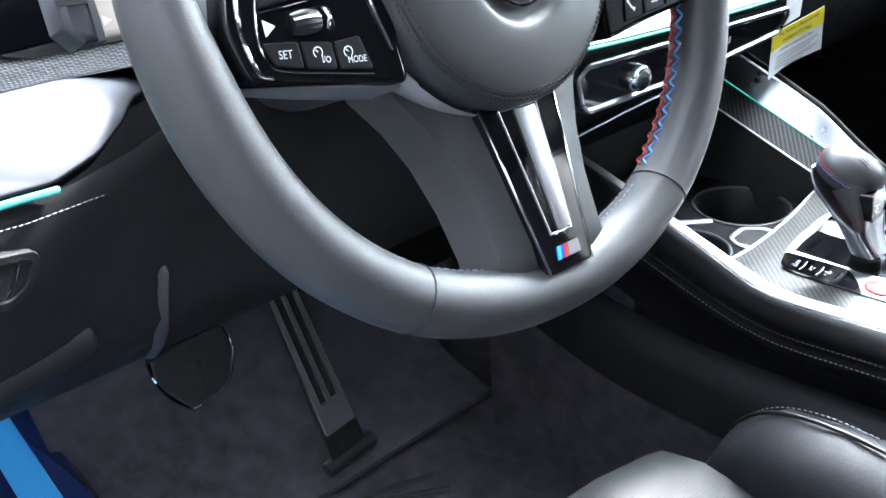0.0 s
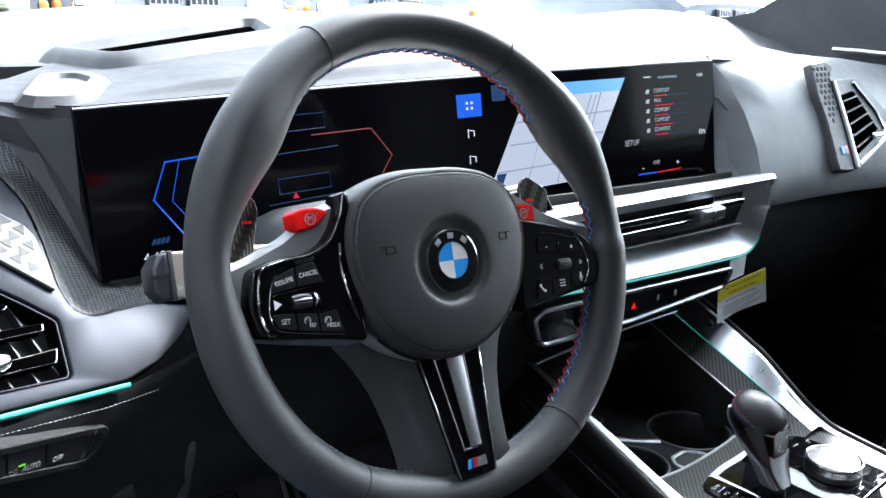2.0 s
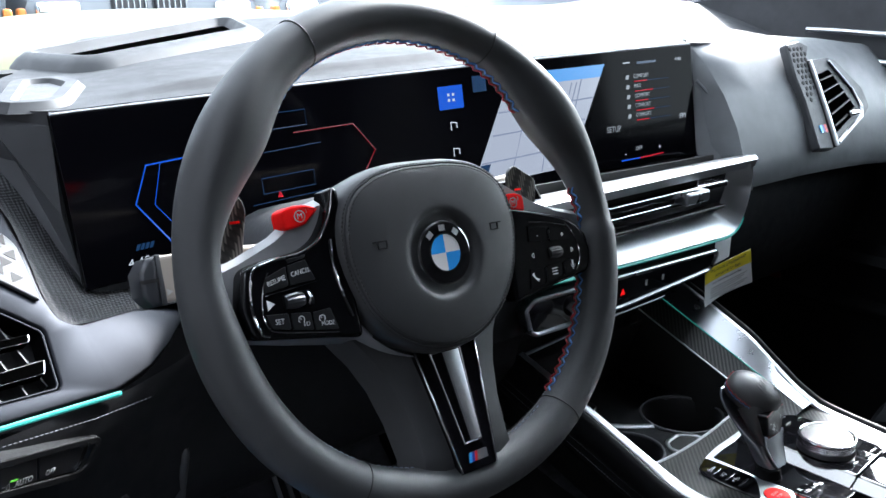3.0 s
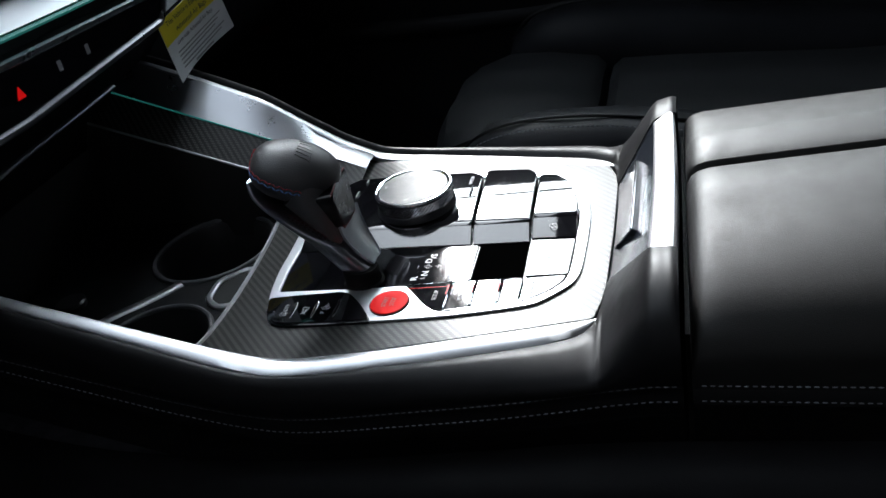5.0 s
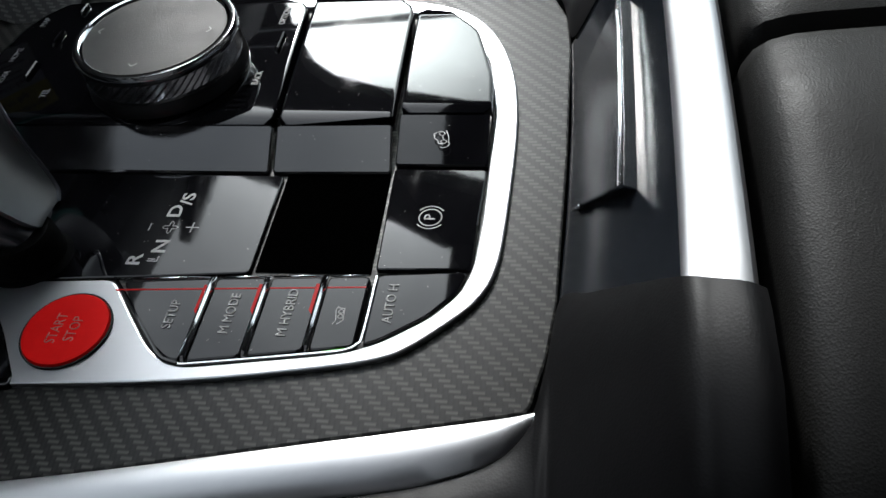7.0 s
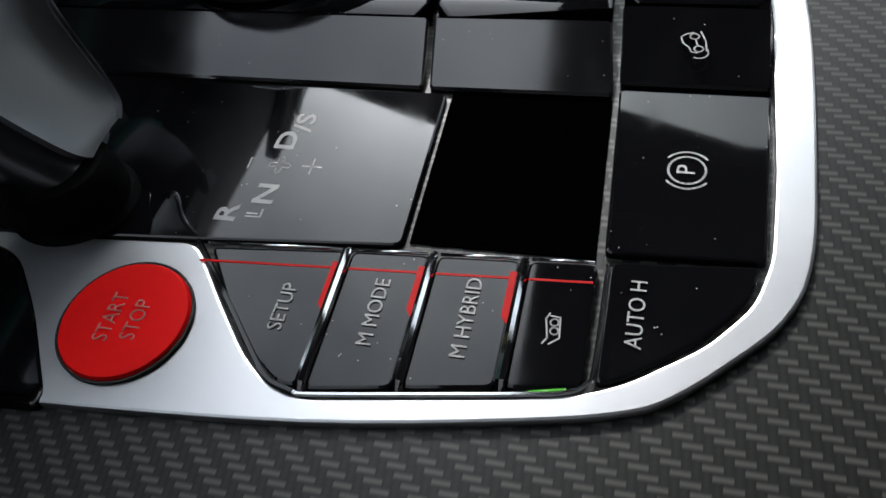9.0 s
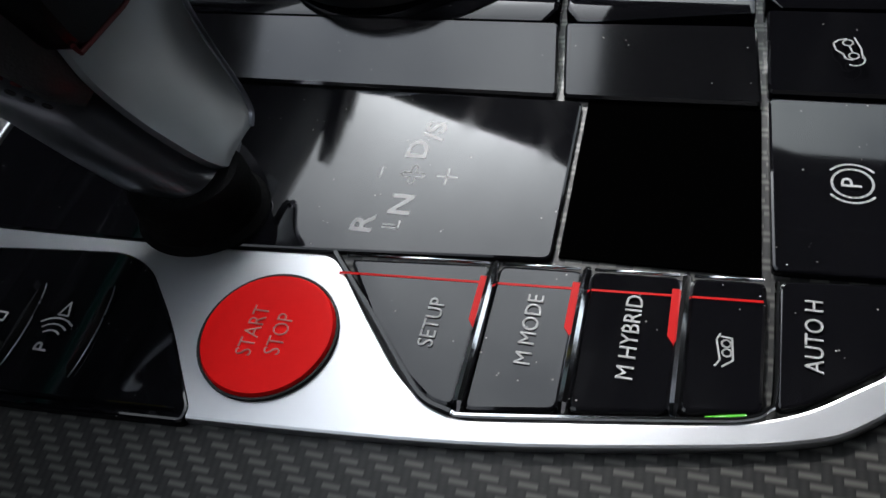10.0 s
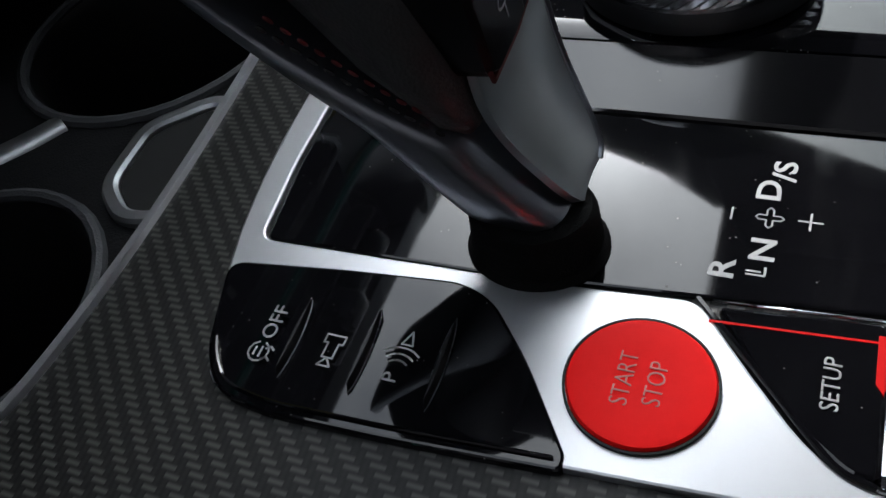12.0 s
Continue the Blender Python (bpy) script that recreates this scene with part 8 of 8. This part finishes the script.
def tag_sheet(name, u0, u1, v0, v1, out, mat, t=0.0004):
    return part(name, thick(loft([[on_tag(u0 + (u1 - u0) * i / 8, v0 + (v1 - v0) * j / 4, out) for i in range(9)] for j in range(5)]), t), mat, tag)


tag_sheet("card", 0, 1, 0, 1, 0.0, PAPER)
tag_sheet("yellow_band", 0, 1, 0.62, 1, 0.0007, YELLOW)
strap = [[(0.575 + dx, 0.157, z + dx * 0.12) for dx in (0.012, 0.03, 0.048)] for z in (0.558, 0.53, 0.512)]
part("strap", thick(loft(strap), 0.0004), PAPER, tag, "white card strap")
du, dv = (T1 - T0).normalized(), (T0 - T3).normalized()
mtag = Matrix((tuple(du) + (0,), tuple((Vector((0, -1, 0)).cross(du)).normalized()) + (0,), (0, -1, 0, 0), (0, 0, 0, 1))).transposed()
for body, v, s in (("This Vehicle is Equipped with", 0.90, 0.0062), ("Advanced Air Bags", 0.73, 0.0068), ("Even with Advanced Air Bags", 0.53, 0.0052)):
    writing("tag_lettering", body, s, DARK_INK, tag, Matrix.Translation(on_tag(0.5, v, 0.0018)) @ mtag, 0.00003, wide=0.92)
bm = bmesh.new()
for k in range(5):
    v = 0.42 - 0.065 * k
    bm.faces.new([bm.verts.new(on_tag(u, vv, 0.0016)) for u, vv in ((0.12, v - 0.012), (0.9 - 0.06 * (k % 3), v - 0.012), (0.9 - 0.06 * (k % 3), v + 0.012), (0.12, v + 0.012))])
bm.faces.new([bm.verts.new(on_tag(u, vv, 0.0016)) for u, vv in ((0.35, 0.04), (0.68, 0.04), (0.68, 0.075), (0.35, 0.075))])
part("small_print", bm, GREY_INK, tag, "bars of small print", smooth=False)

# ---- pedals, mat, seats ----
acc = thing("accelerator_pedal", (0.10, 0.40, 0.02), "floor-hinged brushed steel accelerator pedal", "pedal")
a0, a1 = Vector((0.118, 0.392, 0.062)), Vector((0.083, 0.445, 0.285))
ax = Vector((1, 0.05, 0.1)).normalized()


def pedal_at(f, w, out=0.0):
    n = (a1 - a0).cross(ax).normalized()
    return a0.lerp(a1, f) + ax * w + n * out


sgn = -1 if (a1 - a0).cross(ax).normalized().y > 0 else 1
rows = [[pedal_at(f, w, sgn * 0.0) for w in (-hw, -hw * 0.5, 0, hw * 0.5, hw)] for f, hw in ((-0.08, 0.026), (0.0, 0.025), (0.5, 0.021), (1.0, 0.016))]
part("plate", thick(loft(rows), 0.004), RUBBER, acc, "black rubber plate")
out_p = [(-0.0212, 0.10), (0.0212, 0.10), (0.0165, 0.97), (-0.0165, 0.97)]
inn_p = [(-0.0130, 0.27), (0.0130, 0.27), (0.0128, 0.94), (-0.0128, 0.94)]


def pedal_ring(pts, out):
    return [pedal_at(f, w, sgn * out) for w, f in pts]


def ring_strip(o_, i_, z0, z1):
    rows = [pedal_ring(o_, z0), pedal_ring(o_, z1), pedal_ring(i_, z1), pedal_ring(i_, z0), pedal_ring(o_, z0)]
    b = loft(rows, True)
    bmesh.ops.remove_doubles(b, verts=b.verts, dist=1e-6)
    return b


part("steel_cover", ring_strip(out_p, inn_p, 0.004, 0.010), PEDAL_STEEL, acc, "brushed steel cover", smooth=False)
part("steel_rib", loft([pedal_ring([(-0.0028, 0.26), (0.0028, 0.26), (0.002, 0.9), (-0.002, 0.9)], z) for z in (0.003, 0.010)], True, True), PEDAL_STEEL, acc, smooth=False)
part("hinge", tube([pedal_at(-0.10, -0.036), pedal_at(-0.10, 0.036)], 0.010, 10), RUBBER, acc, "black hinge")
brk = thing("brake_pedal", (-0.03, 0.42, 0.20), "black rubber brake pedal with steel edge", "pedal")
bp = rounded([(-0.046, 0.030), (-0.043, 0.000), (-0.014, -0.040), (0.030, -0.028), (0.043, 0.010), (0.036, 0.038)], 0.010, 4)
mbk = Matrix.Translation((-0.032, 0.418, 0.236)) @ Matrix.Rotation(radians(-12), 4, "X") @ POD_Y
part("pad", prism(bp, -0.008, 0.005, 0.003), RUBBER, brk, "ribbed rubber pad", m=mbk)
for edge, r in (([(-0.0450, 0.028), (-0.0435, 0.006), (-0.0350, -0.014), (-0.0180, -0.037), (-0.0080, -0.0385)], 0.0019), ([(0.010, -0.0345), (0.030, -0.027), (0.0425, 0.006), (0.0375, 0.034)], 0.0009)):
    part("steel_edge", tube([mbk @ Vector((*p, 0.0035)) for p in spline(edge, 5)], r, 6), CHROME, brk, "thin chrome edge")
for k in range(3):
    part("rib", box(-0.004 + 0.001 * k, 0.004 + 0.001 * k, -0.018 + 0.016 * k, -0.006 + 0.016 * k, 0.005, 0.0065, 0.001), RUBBER, brk, m=mbk)
part("arm", tube([(-0.03, 0.425, 0.24), (-0.03, 0.46, 0.34), (-0.03, 0.52, 0.48)], 0.009, 8), MATTE, brk)
mat_ = thing("floor_mat", (0.1, 0.28, 0.0), "black ribbed rubber floor mat in the footwell", "floor mat")
part("sheet", box(-0.11, 0.26, 0.02, 0.365, 0.001, 0.010, 0.003), CARPET, mat_)
for k in range(7):
    part("rib", tube(spline([(0.02 + 0.012 * k, 0.345 - 0.004 * k, 0.011), (0.10 + 0.012 * k, 0.34 - 0.02 * k, 0.012), (0.19, 0.31 - 0.03 * k, 0.011)], 5), 0.0045, 6), RUBBER, mat_)


def seat(cx, name, label):
    s = thing(name, (cx, -0.3, 0.0), label, "car seat")
    f = lambda x, y, z: (cx + x, y, z)
    # cushion: a thigh support before the seat proper
    blocks = (("thigh_support", ((0.008, 0.17, 0.118), (0.020, 0.225, 0.122), (0.022, 0.266, 0.125), (0.006, 0.290, 0.126), (-0.03, 0.301, 0.127), (-0.10, 0.298, 0.127), (-0.155, 0.288, 0.126), (-0.166, 0.276, 0.125), (-0.168, 0.24, 0.125))),
              ("cushion", ((-0.172, 0.24, 0.125), (-0.174, 0.272, 0.126), (-0.186, 0.281, 0.128), (-0.25, 0.278, 0.130), (-0.45, 0.262, 0.132), (-0.56, 0.26, 0.132))))
    for name_, prof in blocks:
        rows = []
        for y, z, w in prof:
            row = []
            for k in range(15):
                u = -1 + 2 * k / 14
                row.append(f(u * w, y - 0.014 * u * u * (1 if y > -0.05 else 0), z - 0.010 * u ** 6 - 0.002 * math.cos(u * 9)))
            rows.append([(row[0][0] - 0.002, row[0][1], row[0][2] - 0.05)] + row + [(row[-1][0] + 0.002, row[-1][1], row[-1][2] - 0.05)])
        part(name_, loft(rows), PERFORATED, s, "perforated dark leather")
    for sx in (-1, 1):
        rows = []
        prof = ((-0.028, 0.215, 0.018), (-0.030, 0.270, 0.034), (-0.042, 0.305, 0.044), (-0.07, 0.328, 0.050), (-0.12, 0.338, 0.052), (-0.20, 0.335, 0.053), (-0.32, 0.315, 0.053), (-0.45, 0.300, 0.053), (-0.56, 0.29, 0.053))
        for y, z, w in prof:
            ring = [f(sx * (0.172 - w * 0.95), y, 0.16)]
            for k in range(13):
                a = math.pi * k / 12
                ca, sa = math.cos(a), math.sin(a)
                ring.append(f(sx * (0.172 - w * math.copysign(abs(ca) ** 0.8, ca)), y, z - 0.055 + 0.055 * sa ** 0.8 - 0.010 * (1 - k / 12)))
            ring.append(f(sx * (0.172 + w * 1.1), y, 0.05))
            rows.append(ring)
        part("bolster", loft(rows), LEATHER_SEAT, s, "black leather side bolster")
        for a_, dz in ((100, 0.0012), (118, 0.0012)):
            a = radians(a_)
            line = [f(sx * (0.172 - w * math.copysign(abs(math.cos(a)) ** 0.8, math.cos(a))), y, z - 0.055 + 0.055 * math.sin(a) ** 0.8 - 0.010 * (1 - a / math.pi) + dz) for y, z, w in prof[1:]]
            if a_ == 118:
                stitches(spline(line, 4), GREY_THREAD, s, 0.0045, 0.0005)
            else:
                part("piping", tube(spline(line, 4), 0.0016, 6), LEATHER, s)
    rows = []
    for z, y, w in ((0.22, -0.60, 0.20), (0.34, -0.615, 0.22), (0.5, -0.64, 0.24), (0.68, -0.68, 0.24), (0.84, -0.72, 0.19), (0.90, -0.74, 0.12)):
        rows.append([f(u * w, y + 0.05 * u * u - 0.02, z) for u in (-1, -0.8, -0.55, -0.3, 0, 0.3, 0.55, 0.8, 1)] + [f(u * w, y - 0.10, z) for u in (1, 0, -1)])
    part("backrest", loft(rows, True, True), LEATHER, s, "black leather backrest")
    part("headrest", box(cx - 0.12, cx + 0.12, -0.84, -0.75, 0.93, 1.08, 0.03), LEATHER, s, "black leather headrest")
    part("base", box(cx - 0.19, cx + 0.19, -0.58, -0.03, 0.0, 0.20, 0.01), MATTE, s)
    return s


seat(0.040, "driver_seat", "dark perforated leather driver seat beside the console")
seat(0.875, "passenger_seat", "dark leather passenger seat beyond the console").location.z = 0.006

# ---- outside ----
ground = bmesh.new()
bmesh.ops.create_grid(ground, x_segments=2, y_segments=2, size=600)
structure("ground", ground, ASPHALT, "grey asphalt car park", "ground").location.z = -0.42
hood_rows = []
for y, z in ((0.80, 0.790), (0.84, 0.816), (1.2, 0.820), (1.6, 0.822), (1.82, 0.815), (1.95, 0.74), (2.05, 0.55)):
    hood_rows.append([(XC + u * 0.86, y - 0.04 * u * u, z - 0.22 * max(0, abs(u) * 0.86 - 0.1) ** 2) for u in [-1 + 2 * k / 28 for k in range(29)]])
bonnet = thing("bonnet", (XC, 1.3, 0.5), "pale green car bonnet beyond the windscreen", "car bonnet")
part("panel", thick(loft(hood_rows), 0.01), PAINT_GREEN, bonnet, "pale green painted panel")


def parked(x, y, turn, paint, label):
    """A parked car seen from its front."""
    car = thing("parked_car", (x, y, -0.42), label, "car", "parked cars")
    m = pose(x, y, -0.42, 0, 0, turn) @ Matrix.Diagonal((1, 1, 1.2, 1))
    rows = []
    for yy, zb, zt, w in ((0.0, 0.35, 0.75, 0.80), (0.06, 0.28, 1.10, 0.92), (0.3, 0.25, 1.22, 0.97), (1.3, 0.25, 1.30, 0.98), (1.5, 0.25, 1.32, 0.98), (4.6, 0.25, 1.30, 0.98), (4.8, 0.35, 1.1, 0.9)):
        rows.append([(-w, yy, zb), (-w, yy, zt - 0.15), (-w * 0.92, yy, zt - 0.03), (-w * 0.6, yy, zt), (0, yy, zt + 0.02), (w * 0.6, yy, zt), (w * 0.92, yy, zt - 0.03), (w, yy, zt - 0.15), (w, yy, zb)])
    part("body", loft(rows, True, True), paint, car, m=m)
    cab = []
    for yy, zt, w in ((1.35, 1.30, 0.86), (2.1, 1.88, 0.70), (3.6, 1.90, 0.70), (4.7, 1.30, 0.84)):
        cab.append([(-w, yy, 1.25), (-w, yy, zt), (w, yy, zt), (w, yy, 1.25)])
    part("cabin", loft(cab, True, True), material("tinted_glass", (0.01, 0.012, 0.014), 0.08), car, "tinted glass cabin", m=m)
    part("roof", box(-0.68, 0.68, 2.1, 3.6, 1.89, 1.93, 0.02), paint, car, m=m)
    for gx in (-0.16, 0.16):
        gr = part("grille", box(gx - 0.135, gx + 0.135, -0.03, 0.08, 0.62, 1.05, 0.03), BLACK, car, "dark mesh grille", m=m)
        for k in range(6):
            part("grille_bar", box(gx - 0.12, gx + 0.12, -0.045, -0.025, 0.66 + 0.06 * k, 0.675 + 0.06 * k, 0.004), SILVER_DARK, gr, m=m)
            part("grille_bar", box(gx - 0.12 + 0.045 * k, gx - 0.11 + 0.045 * k, -0.045, -0.025, 0.64, 1.03, 0.003), SILVER_DARK, gr, m=m)
    for sx in (-1, 1):
        part("headlight", box(sx * 0.68 - 0.16, sx * 0.68 + 0.16, -0.01, 0.12, 0.86, 1.02, 0.03), CHROME, car, "clear headlight", m=m)
        part("marker_light", box(sx * 0.93 - 0.03, sx * 0.93 + 0.03, 0.02, 0.14, 0.80, 0.98, 0.02), material("amber", (0.7, 0.2, 0.02), 0.3), car, "amber marker light", m=m)
        for yy in (0.9, 3.8):
            wh = part("wheel", lathe([(0.0, -0.12), (0.36, -0.12), (0.38, -0.08), (0.38, 0.08), (0.36, 0.12), (0.0, 0.12)], 28), RUBBER, car, m=m @ Matrix.Translation((sx * 0.86, yy, 0.38)) @ Matrix.Rotation(radians(90), 4, "Y"))
            part("rim", lathe([(0.0, -0.13), (0.24, -0.13), (0.24, 0.13), (0.0, 0.13)], 20), SILVER, wh, m=m @ Matrix.Translation((sx * 0.86, yy, 0.38)) @ Matrix.Rotation(radians(90), 4, "Y"))
    part("bumper", box(-0.90, 0.90, -0.08, 0.1, 0.30, 0.56, 0.05), SILVER_DARK if paint is PAINT_W else paint, car, m=m)


PAINT_W = car_paint("white_paint", (0.13, 0.142, 0.155))
PAINT_G = car_paint("grey_paint", (0.035, 0.046, 0.058))
parked(0.15, 6.2, -4, PAINT_G, "grey parked car with amber marker lights")
parked(2.15, 6.3, -4, PAINT_W, "white parked car with two dark mesh grilles")
parked(4.35, 6.5, -5, PAINT_W, "white parked car on the car park")
parked(10.0, 6.6, -8, PAINT_G, "grey parked car on the car park")

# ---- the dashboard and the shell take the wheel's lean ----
KEEP_PLACE = {"center_console", "cup_holder", "control_panel", "rotary_controller", "gear_lever", "armrest_latch", "armrest", "steering_wheel", "steering_column", "indicator_stalk", "wiper_stalk", "passenger_seat", "floor", "ground", "wall_light_block", "camera", "sun"}
for ob in [o for o in scene.objects if o.parent is None and o.name.split(".")[0] not in KEEP_PLACE]:
    ob.matrix_basis = SETTLE @ ob.matrix_basis
